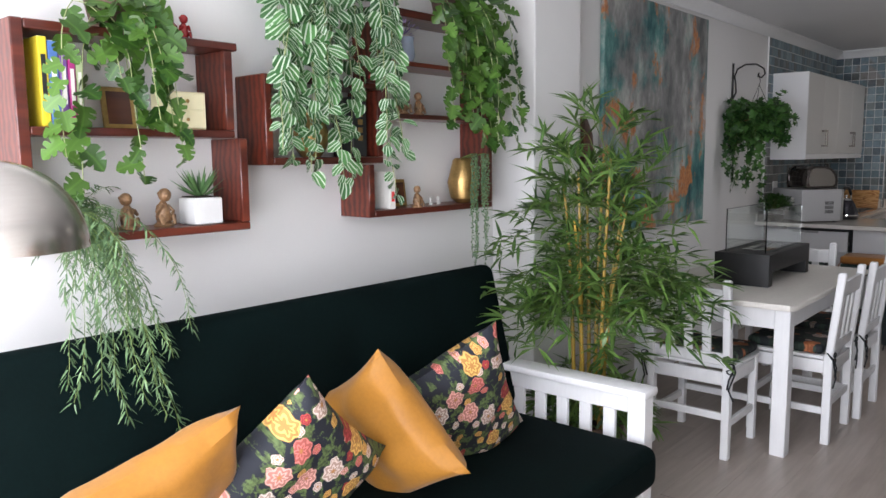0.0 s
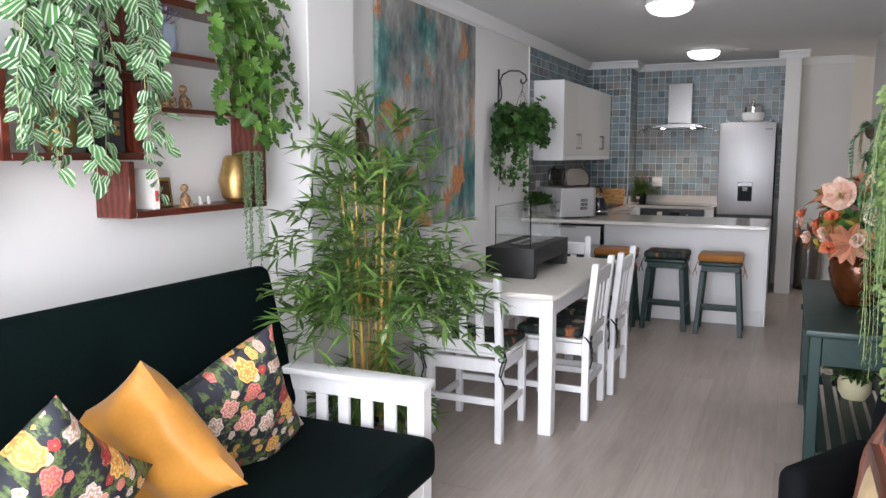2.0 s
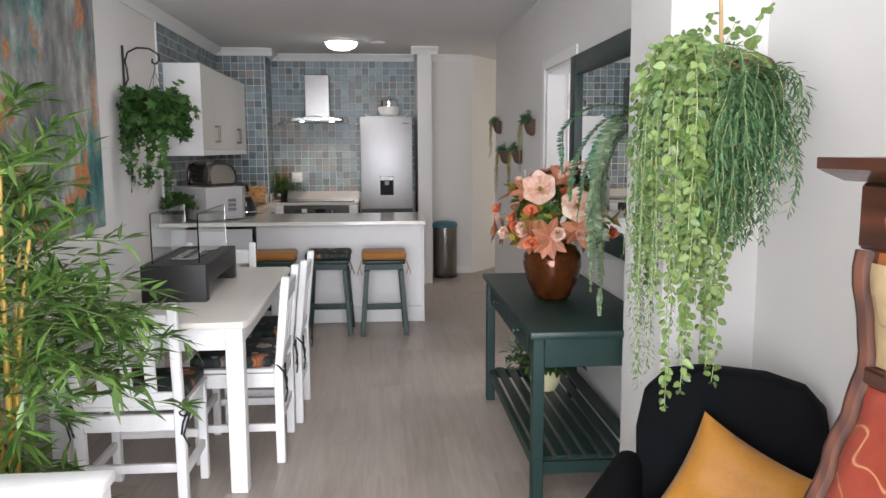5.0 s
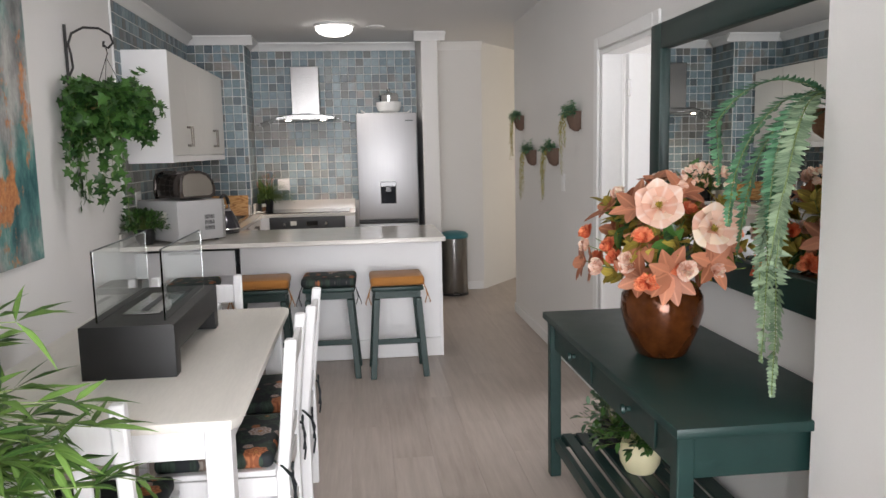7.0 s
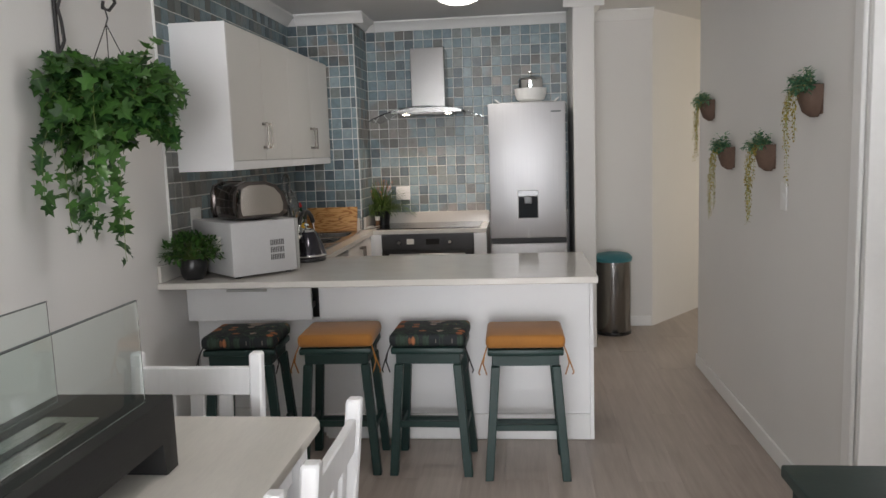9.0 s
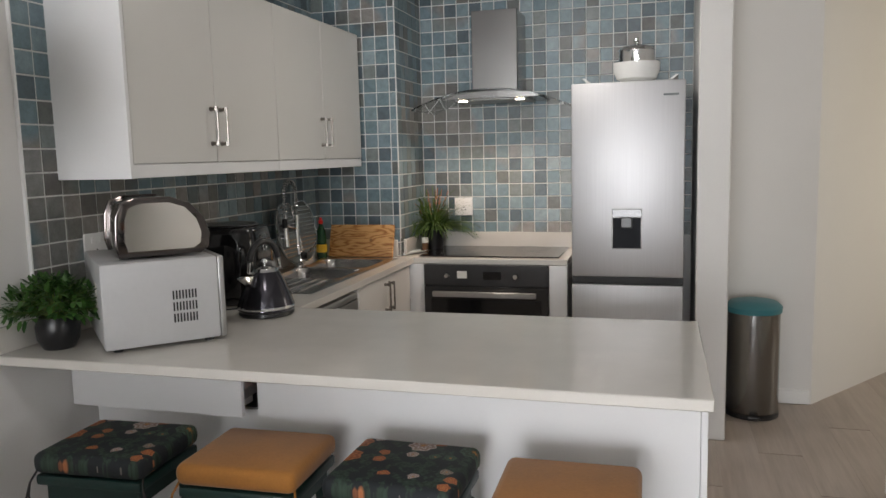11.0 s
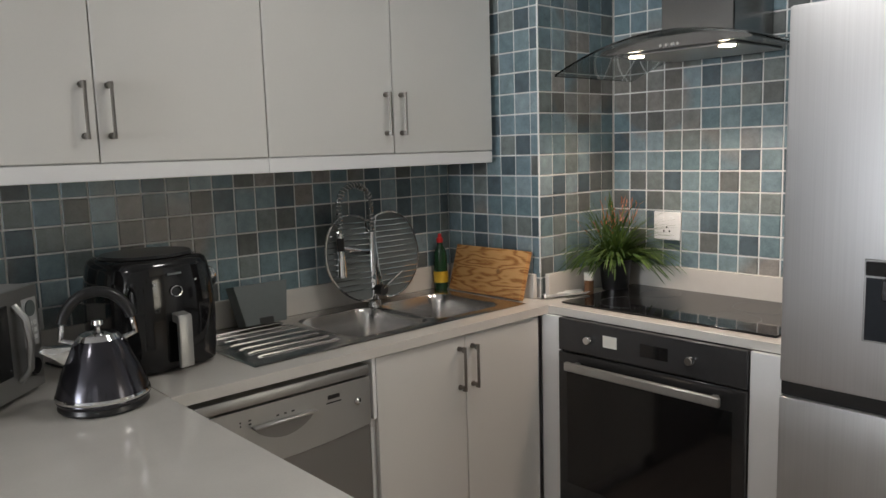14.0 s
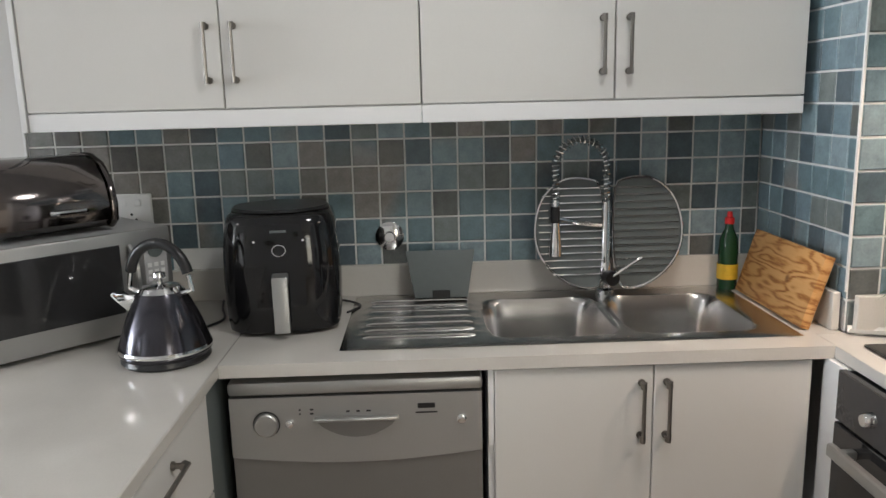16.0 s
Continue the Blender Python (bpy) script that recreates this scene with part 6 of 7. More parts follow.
def armchair():
    c = thing("armchair", pose(0.43, 2.47, 0, 0, 0, -32) @ Matrix.Diagonal((0.85, 0.85, 0.98, 1)), "black velvet tub armchair with rounded back", "armchair")
    # faces -y in its own frame
    part("seat", box(-0.27, -0.34, 0.2, 0.27, 0.14, 0.43, 0.05, seg=4), BLACK_VELVET, c)
    back = [(-0.3, 0.3), (-0.31, 0.62), (-0.285, 0.74), (-0.22, 0.80), (-0.1, 0.825), (0.1, 0.825), (0.22, 0.80), (0.285, 0.74), (0.31, 0.62), (0.3, 0.3)]
    part("backrest", prism(back, 0.14, 0.27, "y", r=0.03), BLACK_VELVET, c)
    for s in (-1, 1):
        part("arm", box(s * 0.33 - 0.055, -0.33, 0.2, s * 0.33 + 0.055, 0.2, 0.54, 0.05, seg=4), BLACK_VELVET, c)
        for y in (-0.28, 0.2):
            part("leg", lathe([(0.014, 0), (0.022, 0.199)], 12, at=pose(s * 0.25, y, 0)), DARK_WOOD, c)


armchair()
throw_pillow("mustard_cushion", 0.36, 0.13, MUSTARD, pose(0.45, 2.43, 0.49) @ pose(0, 0, 0, 0, 0, -32) @ pose(0, 0, 0, -15) @ pose(0, 0, 0, 0, 24, 0), "plain mustard velvet cushion on the armchair", 21)


# ---- plants and ornaments ----
def bamboo_plant():
    t = thing("bamboo_plant", pose(-1.70, 2.99, 0), "tall artificial bamboo plant with yellow canes in a pot", "plant")
    part("pot", lathe([(0.10, 0), (0.12, 0.02), (0.145, 0.22), (0.15, 0.24), (0.135, 0.24), (0.13, 0.215), (0.002, 0.21)], 28), TERRA, t)
    part("soil", lathe([(0.13, 0.205), (0.06, 0.22), (0.002, 0.222)], 20), SOIL, t)
    fol, twigs = Foliage(7), bmesh.new()
    rnd = fol.rnd
    for i in range(8):
        a = i * 2.4
        r0, h, out = rnd.uniform(0.03, 0.10), rnd.uniform(0.95, 1.28), rnd.uniform(0.03, 0.14)
        pts = [Vector((math.cos(a) * (r0 + out * s * s), math.sin(a) * (r0 + out * s * s), 0.2 + s * h)) for s in [k / 14 for k in range(15)]]
        radii = [0.0105 * (1 - 0.6 * k / 14) + (0.002 if k % 2 else 0) for k in range(15)]
        part("cane", tube(pts, radii, 8), BAMBOO_CANE, t)
        for m in range(35):
            low = m < 7
            s = rnd.uniform(0.06, 0.22) if low else rnd.uniform(0.34, 0.6) if m < 16 else rnd.uniform(0.5, 1.0)
            k = min(13, int(s * 14))
            p = pts[k].lerp(pts[k + 1], min(1, s * 14 - k))
            b = rnd.uniform(0, 2 * math.pi)
            rise = rnd.uniform(-0.1, 0.8) if s < 0.75 else rnd.uniform(0.2, 2.2)
            reach = rnd.uniform(0.16, 0.50) if not low else rnd.uniform(0.12, 0.30)
            if m % 8 == 7 and s < 0.75:
                b, rise, reach = rnd.uniform(0.2, 1.2), rnd.uniform(0.0, 0.5), rnd.uniform(0.32, 0.52)
            d = Vector((math.cos(b), math.sin(b), rise if not low else rnd.uniform(-0.35, 0.35))).normalized()
            mid, end = p + d * reach * 0.55, p + d * reach + Vector((0, 0, -0.22 * reach))
            if end.x < -0.33 and end.y > -0.06 or end.x < -0.42:
                continue
            tube([p, mid, end], 0.0016, 4, twigs)
            for c in range(4):
                q = mid.lerp(end, c / 3)
                for _ in range(3 if c < 3 else 5):
                    ld = (d * 0.8 + rand_dir(rnd, -0.6, 0.4) * 0.8).normalized()
                    fol.leaf(q, ld, Vector((rnd.uniform(-0.5, 0.5), rnd.uniform(-0.5, 0.5), 1)), rnd.uniform(0.085, 0.14), rnd.uniform(0.013, 0.019), LANCE, 0.2, rnd.uniform(0.05, 0.4))
    tagged(part("twig_work", twigs, STEM, t), kind="stuff")
    fol.build("leaves", BAMBOO_LEAF, t, "narrow glossy bamboo leaves", "stuff")


bamboo_plant()


def hanging_vine(name, at, runs, mat, label, leaf_l, leaf_w, shape, length, spread_y, spread_x, seed, pot=None, stem=STEM, step=0.03, per=1, sway=0.3, stem_r=0.0014):
    """A pot of trailing runners; spread is the half width from which they start."""
    t = thing(name, at, label, "plant")
    if pot:
        r, h, m = pot
        part("pot", lathe([(r * 0.75, 0), (r, h), (r * 0.9, h), (r * 0.85, h * 0.85), (0.002, h * 0.85)], 24), m, t)
    fol, stems = Foliage(seed), bmesh.new()
    h = pot[1] if pot else 0
    for i in range(runs):
        y, x = fol.rnd.uniform(-spread_y, spread_y), fol.rnd.uniform(-spread_x * 0.3, spread_x)
        out = Vector((fol.rnd.uniform(0.1, 1.0), fol.rnd.uniform(-0.6, 0.6), fol.rnd.uniform(0.1, 0.7)))
        trail(fol, stems, (x, y, h * 0.9), out, length * fol.rnd.uniform(0.45, 1.0), step, leaf_l, leaf_w, shape, sway=sway, per=per, stem_r=stem_r, push=Vector((0.5, 0, 0)), face=Vector((0.75, -0.2, 0.6)))
    tagged(part("vine_stem", stems, stem, t), kind="stuff")
    fol.build("leaves", mat, t, kind="stuff")
    return t


hanging_vine("split_leaf_vine", pose(-2.19, 1.07, 1.817), 9, VINE_LEAF, "trailing split-leaf vine spilling over the wall shelf", 0.085, 0.068, SPLIT, 0.62, 0.10, 0.05, 31, (0.07, 0.08, TERRA), PALE_STEM, 0.04, sway=0.2)
hanging_vine("split_leaf_vine", pose(-2.19, 2.56, 2.032), 17, VINE_LEAF, "trailing split-leaf vine on top of the tall shelf", 0.082, 0.068, SPLIT, 0.74, 0.17, 0.07, 37, (0.07, 0.09, TERRA), PALE_STEM, 0.036)
hanging_vine("striped_vine", pose(-2.22, 1.66, 2.12), 13, STRIPED_LEAF, "long trailing vine with green and white striped leaves", 0.088, 0.068, OVAL, 1.0, 0.15, 0.06, 41, (0.07, 0.1, WHITE_POT), PALE_STEM, 0.028, sway=0.2)
hanging_vine("striped_vine", pose(-2.22, 2.05, 2.14), 9, STRIPED_LEAF, "long trailing vine with green and white striped leaves", 0.088, 0.068, OVAL, 1.12, 0.08, 0.06, 43, (0.07, 0.1, WHITE_POT), PALE_STEM, 0.028, sway=0.18)


def wall_bracket_shelf(y, z):
    c = thing("plant_ledge", pose(-2.299, y, z), "small white ledge that holds a plant pot", "shelf")
    part("ledge", box(0, -0.11, -0.02, 0.16, 0.11, -0.001, 0.003), TRIM, c)


wall_bracket_shelf(1.63, 2.12)
wall_bracket_shelf(2.03, 2.14)


def string_of_beads():
    t = thing("bead_string_plant", pose(-2.19, 2.66, 1.241), "string-of-pearls plant hanging from the shelf", "plant")
    part("pot", lathe([(0.03, 0), (0.055, 0.02), (0.07, 0.09), (0.045, 0.19), (0.035, 0.2), (0.002, 0.2)], 22), GOLD, t, "amber glazed jar")
    fol, stems = Foliage(53), bmesh.new()
    for i in range(16):
        y = fol.rnd.uniform(-0.055, 0.055)
        p = Vector((0.075 + fol.rnd.uniform(0, 0.035), y, 0.22))
        n = int(fol.rnd.choice((14, 18, 22, 26, 36, 44, 48)))
        pts = [Vector((0.0, y * 0.5, 0.2)), p.copy()]
        for k in range(n):
            p = p + Vector((fol.rnd.uniform(-0.002, 0.002), fol.rnd.uniform(-0.003, 0.003), -0.0105))
            pts.append(p.copy())
            for _ in range(2):
                fol.bead(p + rand_dir(fol.rnd) * 0.006, fol.rnd.uniform(0.0035, 0.0052))
        tube(pts, 0.0009, 3, stems)
    tagged(part("string_tuft", stems, STEM, t), kind="stuff")
    fol.build("bead_foliage", PEARL, t, kind="stuff")


string_of_beads()


def sprig_plant(name, at, label, runs, length, mat, seed, leaf_l=0.042, leaf_w=0.0055, pot=(0.05, 0.06, WHITE_POT)):
    """Fine needle sprigs: a bush over the pot's rim that narrows to a long hanging tail."""
    t = thing(name, at, label, "plant")
    r, h, m = pot
    part("pot", lathe([(r * 0.75, 0), (r, h), (r * 0.88, h), (r * 0.85, h * 0.8), (0.002, h * 0.8)], 22), m, t)
    fol, stems = Foliage(seed), bmesh.new()
    rnd = fol.rnd
    for i in range(runs):
        far = i < runs * 0.45
        o = Vector((rnd.uniform(0.7, 1.0), rnd.uniform(-0.10, 0.10), rnd.uniform(0.0, 0.5)) if far else (rnd.uniform(0.3, 1.0), rnd.uniform(-0.7, 0.7), rnd.uniform(0.2, 1.3)))
        trail(fol, stems, (rnd.uniform(-0.02, 0.03), rnd.uniform(-0.04, 0.04), h * 0.9), o, length * (rnd.uniform(0.35, 1.0) if far else rnd.uniform(0.14, 0.32)), 0.013, leaf_l, leaf_w, BLADE, sway=0.16, spread=0.8, stem_r=0.0009, push=Vector((0.0, 0.05, 0)) if far else Vector((0.3, 0, 0)), per=2, tiny=0.2, fall=4.5 if far else 12)
    tagged(part("stem_tuft", stems, STEM, t), kind="stuff")
    fol.build("leaves", mat, t, kind="stuff")
    return t


sprig_plant("trailing_sprig_plant", pose(-2.20, 0.90, 1.241), "feathery trailing plant spilling off the lower shelf", 52, 0.86, GREY_SPRIG, 61)


def succulent():
    t = thing("potted_succulent", pose(-2.19, 1.33, 1.241), "spiky succulent in a white block pot", "plant")
    part("pot", box(-0.05, -0.05, 0, 0.05, 0.05, 0.085, 0.004), WHITE_POT, t)
    part("soil", box(-0.042, -0.042, 0.0852, 0.042, 0.042, 0.089, 0.001), SOIL, t)
    fol = Foliage(67)
    for i in range(44):
        d = rand_dir(fol.rnd, 0.25, 1)
        fol.leaf(Vector((d.x * 0.012, d.y * 0.012, 0.087)), d, Vector((0, 0, 1)), fol.rnd.uniform(0.07, 0.115), 0.011, LANCE, 0.5, -0.06)
    fol.build("leaves", SUCCULENT, t, kind="stuff")


succulent()


def figurine(name, at, h, mat, label, seed):
    """A small seated ornament as one plain mesh: base, trunk, head, bent limbs."""
    rnd = random.Random(seed)
    sway = rnd.uniform(-0.05, 0.05)
    bm = lathe([(0.24 * h, 0), (0.25 * h, 0.05 * h), (0.2 * h, 0.08 * h), (0.17 * h, 0.12 * h), (0.19 * h, 0.25 * h), (0.16 * h, 0.42 * h), (0.12 * h, 0.55 * h), (0.06 * h, 0.63 * h), (0.01 * h, 0.64 * h)], 14)
    ball = [(0.15 * h * math.sin(math.pi * k / 8) + 0.001, -0.17 * h * math.cos(math.pi * k / 8)) for k in range(9)]
    lathe(ball, 12, bm, pose(0.02 * h, sway * h, 0.78 * h))
    lathe([(0.03 * h, -0.04 * h), (0.06 * h, 0), (0.02 * h, 0.05 * h)], 8, bm, pose(0.15 * h, sway * h, 0.75 * h, 0, 90, 0))
    for k in (-1, 1):
        lift = rnd.uniform(0.2, 0.6)
        lathe([(0.02 * h, -0.03 * h), (0.055 * h, 0), (0.02 * h, 0.03 * h)], 8, bm, pose(0, (sway + k * 0.15) * h, 0.82 * h, 90, 0, 0))
        tube([(0, k * 0.12 * h, 0.52 * h), (0.09 * h, k * 0.22 * h, 0.38 * h), (0.2 * h, k * 0.10 * h, lift * h)], [0.05 * h, 0.045 * h, 0.04 * h], 8, bm)
        tube([(0.02 * h, k * 0.10 * h, 0.15 * h), (0.2 * h, k * 0.17 * h, 0.26 * h), (0.26 * h, k * 0.15 * h, 0.06 * h)], [0.075 * h, 0.065 * h, 0.05 * h], 8, bm)
    ob = part(name, bm, mat, at=at)
    return tagged(ob, label, "figurine")


def on_shelf(y, z):
    return pose(-2.19, y, z)


figurine("figurine", on_shelf(1.085, 1.241), 0.115, STATUETTE, "gold and cream figurine on the lower shelf", 1)
figurine("figurine", on_shelf(1.20, 1.241), 0.125, STATUETTE, "slim antique gold figurine on the lower shelf", 2)
for k in range(3):
    figurine("figurine", on_shelf(1.20 + 0.05 * k, 1.816), 0.105 - 0.012 * k, RED_GLAZE, "red glazed figurine on top of the shelf", 3 + k)
figurine("figurine", on_shelf(2.27, 1.621), 0.135, STATUETTE, "brown and gold seated figurine on the shelf", 7)
figurine("figurine", on_shelf(2.37, 1.621), 0.10, STATUETTE, "brown and gold figurine group on the shelf", 8)
figurine("figurine", on_shelf(2.29, 1.241) @ pose(0.06, 0, 0), 0.095, STATUETTE, "gilded figurine at the shelf's edge", 9)
for y in (2.44, 2.49):
    figurine("figurine", on_shelf(y, 1.241), 0.035, WHITE_POT, "tiny cream ornament on the shelf", 12)


def small_shelf_things():
    y = 0.842
    for w, h, m, lab in ((0.024, 0.235, BOOK_YELLOW, "yellow"), (0.026, 0.225, BOOK_BLUE, "blue"), (0.022, 0.2, BOOK_PURPLE, "purple"), (0.02, 0.195, BOOK_PINK, "magenta"), (0.018, 0.185, BOOK_GREEN, "pale green")):
        b = thing("book", pose(-2.20, y, 1.539), lab + " hardback book standing on the shelf", "book", "books on the shelf")
        part("cover", box(-0.07, 0.0005, 0, 0.065, w - 0.0005, h, 0.002), m, b)
        part("pages", box(-0.068, 0.003, h + 0.0002, 0.06, w - 0.003, h + 0.001, 0), PAPER, b)
        part("spine_mark", box(0.0652, w * 0.25, h * 0.3, 0.066, w * 0.75, h * 0.8, 0), PAPER if lab != "yellow" else BOOK_BLACK, b)
        y += w + 0.001
    c = thing("trinket_box", pose(-2.19, 1.27, 1.539), "cream trinket box with two small drawers", "box")
    part("box", box(-0.045, -0.068, 0, 0.045, 0.068, 0.115, 0.003), CREAM, c)
    for z in (0.005, 0.061):
        d = part("drawer", box(0.0452, -0.064, z, 0.048, 0.064, z + 0.05, 0.001), CREAM, c)
        part("knob", lathe([(0.004, 0), (0.006, 0.006), (0.001, 0.009)], 10, at=pose(0.048, 0, z + 0.025, 0, 90, 0)), GOLD, d)
    for y, z, w, h, lab in ((1.10, 1.539, 0.1, 0.125, "small ornate picture frame behind the vine"), (2.29, 1.241, 0.085, 0.115, "small gilded picture frame on the shelf")):
        f = thing("picture_frame", pose(-2.23, y, z, 0, -8, 0), lab, "picture frame")
        part("frame", box(-0.006, -w / 2, 0, 0.006, w / 2, h, 0.003), GOLD, f)
        part("picture", box(0.0062, -w / 2 + 0.014, 0.014, 0.0075, w / 2 - 0.014, h - 0.014, 0), DARK_WOOD, f)
    b = thing("book", pose(-2.2, 2.16, 1.241), "white and red slim book on the shelf", "book", "books on the shelf")
    part("cover", box(-0.06, -0.015, 0, 0.06, 0.015, 0.15, 0.002), PAPER, b)
    part("spine_mark", box(0.0602, -0.008, 0.03, 0.061, 0.008, 0.07, 0), ROSE_RED, b)
    k = thing("book", pose(-2.2, 1.99, 1.451), "black bound book standing in the small shelf", "book", "books on the shelf")
    part("cover", box(-0.06, -0.035, 0, 0.06, 0.035, 0.225, 0.003), BOOK_BLACK, k)
    for j in range(4):
        part("spine_mark", box(0.0602, -0.012, 0.06 + 0.03 * j, 0.061, 0.012, 0.08 + 0.03 * j, 0), GOLD, k)
    v = thing("brass_vase", pose(-2.19, 1.79, 1.451), "rounded aged brass vase in the small shelf", "vase")
    part("vase", lathe([(0.035, 0), (0.055, 0.03), (0.07, 0.075), (0.055, 0.125), (0.03, 0.15), (0.032, 0.165), (0.025, 0.165), (0.002, 0.14)], 28), GOLD, v)
    p = thing("flower_pot", pose(-2.18, 1.88, 1.731), "bushy plant with tiny pale flowers on the shelf", "plant")
    part("pot", lathe([(0.04, 0), (0.055, 0.06), (0.002, 0.06)], 20), WHITE_POT, p)
    fol, fl = Foliage(71), Foliage(72)
    for i in range(520):
        d = rand_dir(fol.rnd, -0.1, 1)
        q = Vector((0, 0, 0.07)) + Vector((d.x * 0.075, d.y * 0.115, d.z * 0.105)) * fol.rnd.uniform(0.6, 1)
        fol.leaf(q, d + rand_dir(fol.rnd) * 0.6, Vector((0, 0, 1)), 0.018, 0.007, OVAL)
        if i % 4 == 0:
            fl.bead(q + d * 0.012, 0.004)
    fol.build("leaves", GREY_LEAF, p, kind="stuff")
    fl.build("florets", PETAL_BLUSH, p, kind="stuff")
    r = thing("red_rose", pose(-2.14, 2.06, 1.731), "small red artificial rose on the shelf", "flower")
    fr = Foliage(73)
    for i in range(26):
        d = rand_dir(fr.rnd, -0.1, 1)
        fr.leaf(Vector((0, 0, 0.015)), d, Vector((0, 0, 1)), 0.024, 0.018, OVAL, 0.4, -0.2)
    fr.build("petals", ROSE_RED, r, kind="stuff")
    lv = thing("lavender_vase", pose(-2.18, 2.28, 1.829), "grey-blue jug with lavender on the shelf", "vase")
    part("jug", lathe([(0.035, 0), (0.045, 0.03), (0.038, 0.08), (0.042, 0.1), (0.002, 0.09)], 22), surface("blue_grey_glaze", (0.25, 0.3, 0.38), 0.4), lv)
    fo = Foliage(77)
    for i in range(60):
        d = rand_dir(fo.rnd, 0.4, 1)
        fo.leaf(Vector((0, 0, 0.09)) + d * fo.rnd.uniform(0.02, 0.08), d, Vector((0, 0, 1)), 0.02, 0.008, OVAL)
    fo.build("florets", LILAC, lv, kind="stuff")


small_shelf_things()


def ivy_basket():
    b = thing("wall_bracket", pose(-2.189, 5.90, 1.83), "black wrought iron scroll bracket on the wall", "bracket")
    part("back_bar", tube([(0.008, 0, -0.03), (0.008, 0, 0.30)], 0.008, 8), IRON, b)
    part("scroll_arm", tube([(0.01, 0, 0.03), (0.035, 0, 0.08), (0.03, 0, 0.15), (0.02, 0, 0.2), (0.04, 0, 0.255), (0.10, 0, 0.285), (0.18, 0, 0.28), (0.235, 0, 0.245), (0.245, 0, 0.205), (0.22, 0, 0.18), (0.195, 0, 0.19), (0.2, 0, 0.215)], 0.0065, 8), IRON, b)
    t = thing("hanging_ivy_basket", pose(-1.98, 5.89, 1.71), "hanging basket of trailing green ivy", "plant")
    part("basket", lathe([(0.03, -0.10), (0.075, -0.085), (0.105, -0.03), (0.115, 0.02), (0.105, 0.02), (0.002, -0.02)], 24), COIR, t)
    for a in range(3):
        part("chain", tube([(0.105 * math.cos(a * 2.1), 0.105 * math.sin(a * 2.1), 0.02), (0, 0, 0.25)], 0.002, 4), IRON, t)
    part("hook", tube([(0, 0, 0.25), (0.008, 0, 0.27), (0.0, 0, 0.31), (-0.01, 0, 0.32)], 0.003, 5), IRON, t)
    fol, stems = Foliage(83), bmesh.new()
    rnd = fol.rnd
    for i in range(105):
        a = rnd.uniform(0, 2 * math.pi)
        o = Vector((math.cos(a), math.sin(a), rnd.uniform(-0.5, 0.4) if i % 2 else rnd.uniform(0.8, 3.0)))
        long = i < 9
        trail(fol, stems, (0.09 * math.cos(a), 0.09 * math.sin(a), rnd.uniform(-0.10, 0.08)), o, rnd.uniform(0.5, 0.76) if long else rnd.uniform(0.08, 0.24), 0.033, 0.066, 0.066, LOBED, sway=0.3, stem_r=0.0013, per=1 if long else 2, fall=14 if long else 9, face=Vector((0.25, -0.5, 0.6)))
    fol.v = [Vector((max(v.x, -0.20), v.y, v.z)) for v in fol.v]
    tagged(part("vine_stem", stems, STEM, t), kind="stuff")
    fol.build("leaves", IVY_LEAF, t, kind="stuff")


ivy_basket()


def wall_pot(x, y, z, seed, s=1.0):
    t = thing("wall_planter", pose(x, y, z) @ Matrix.Scale(s, 4), "brown half-round wall planter with fern and trailing sprigs", "planter", "wall planters")
    bm = bmesh.new()
    prof = ((0.02, -0.07), (0.045, -0.05), (0.06, 0.0), (0.068, 0.05), (0.06, 0.05), (0.05, 0.03))
    rings = [[bm.verts.new((-r * math.sin(math.pi * i / 14) * 1.15, r * math.cos(math.pi * i / 14), h)) for i in range(15)] for r, h in prof]
    for a, b in zip(rings, rings[1:]):
        for i in range(14):
            bm.faces.new((a[i], a[i + 1], b[i + 1], b[i]))
    for rg in (rings[0], rings[-1]):
        bm.faces.new(rg)
    part("pot", bm, TERRA, t)
    part("back_plate", box(-0.002, -0.06, -0.06, 0.003, 0.06, 0.048, 0.002), TERRA, t)
    fol, stems = Foliage(seed), bmesh.new()
    for i in range(48):
        o = Vector((fol.rnd.uniform(-1, -0.1), fol.rnd.uniform(-0.9, 0.9), fol.rnd.uniform(0.3, 1.6)))
        trail(fol, stems, (-0.03, fol.rnd.uniform(-0.04, 0.04), 0.035), o, fol.rnd.uniform(0.05, 0.10), 0.01, 0.027, 0.011, OVAL, per=2, stem_r=0.0009)
    fol.build("leaves", FERN_LEAF, t, kind="stuff")
    f2 = Foliage(seed + 1)
    for i in range(7):
        trail(f2, stems, (-0.05, f2.rnd.uniform(-0.05, 0.05), 0.05), Vector((-0.5, f2.rnd.uniform(-0.4, 0.4), 0.3)), f2.rnd.uniform(0.18, 0.42), 0.012, 0.014, 0.008, OVAL, per=2, stem_r=0.0009, sway=0.15, fall=40)
    tagged(part("stem_tuft", stems, PALE_STEM, t), kind="stuff")
    f2.build("sprig_foliage", OLIVE, t, kind="stuff")


for px, py, pz, ps in ((0.655, 7.82, 1.65, 171), (0.655, 6.22, 1.605, 173), (0.655, 7.39, 1.375, 177), (0.655, 6.74, 1.385, 179)):
    wall_pot(px, py, pz, ps)


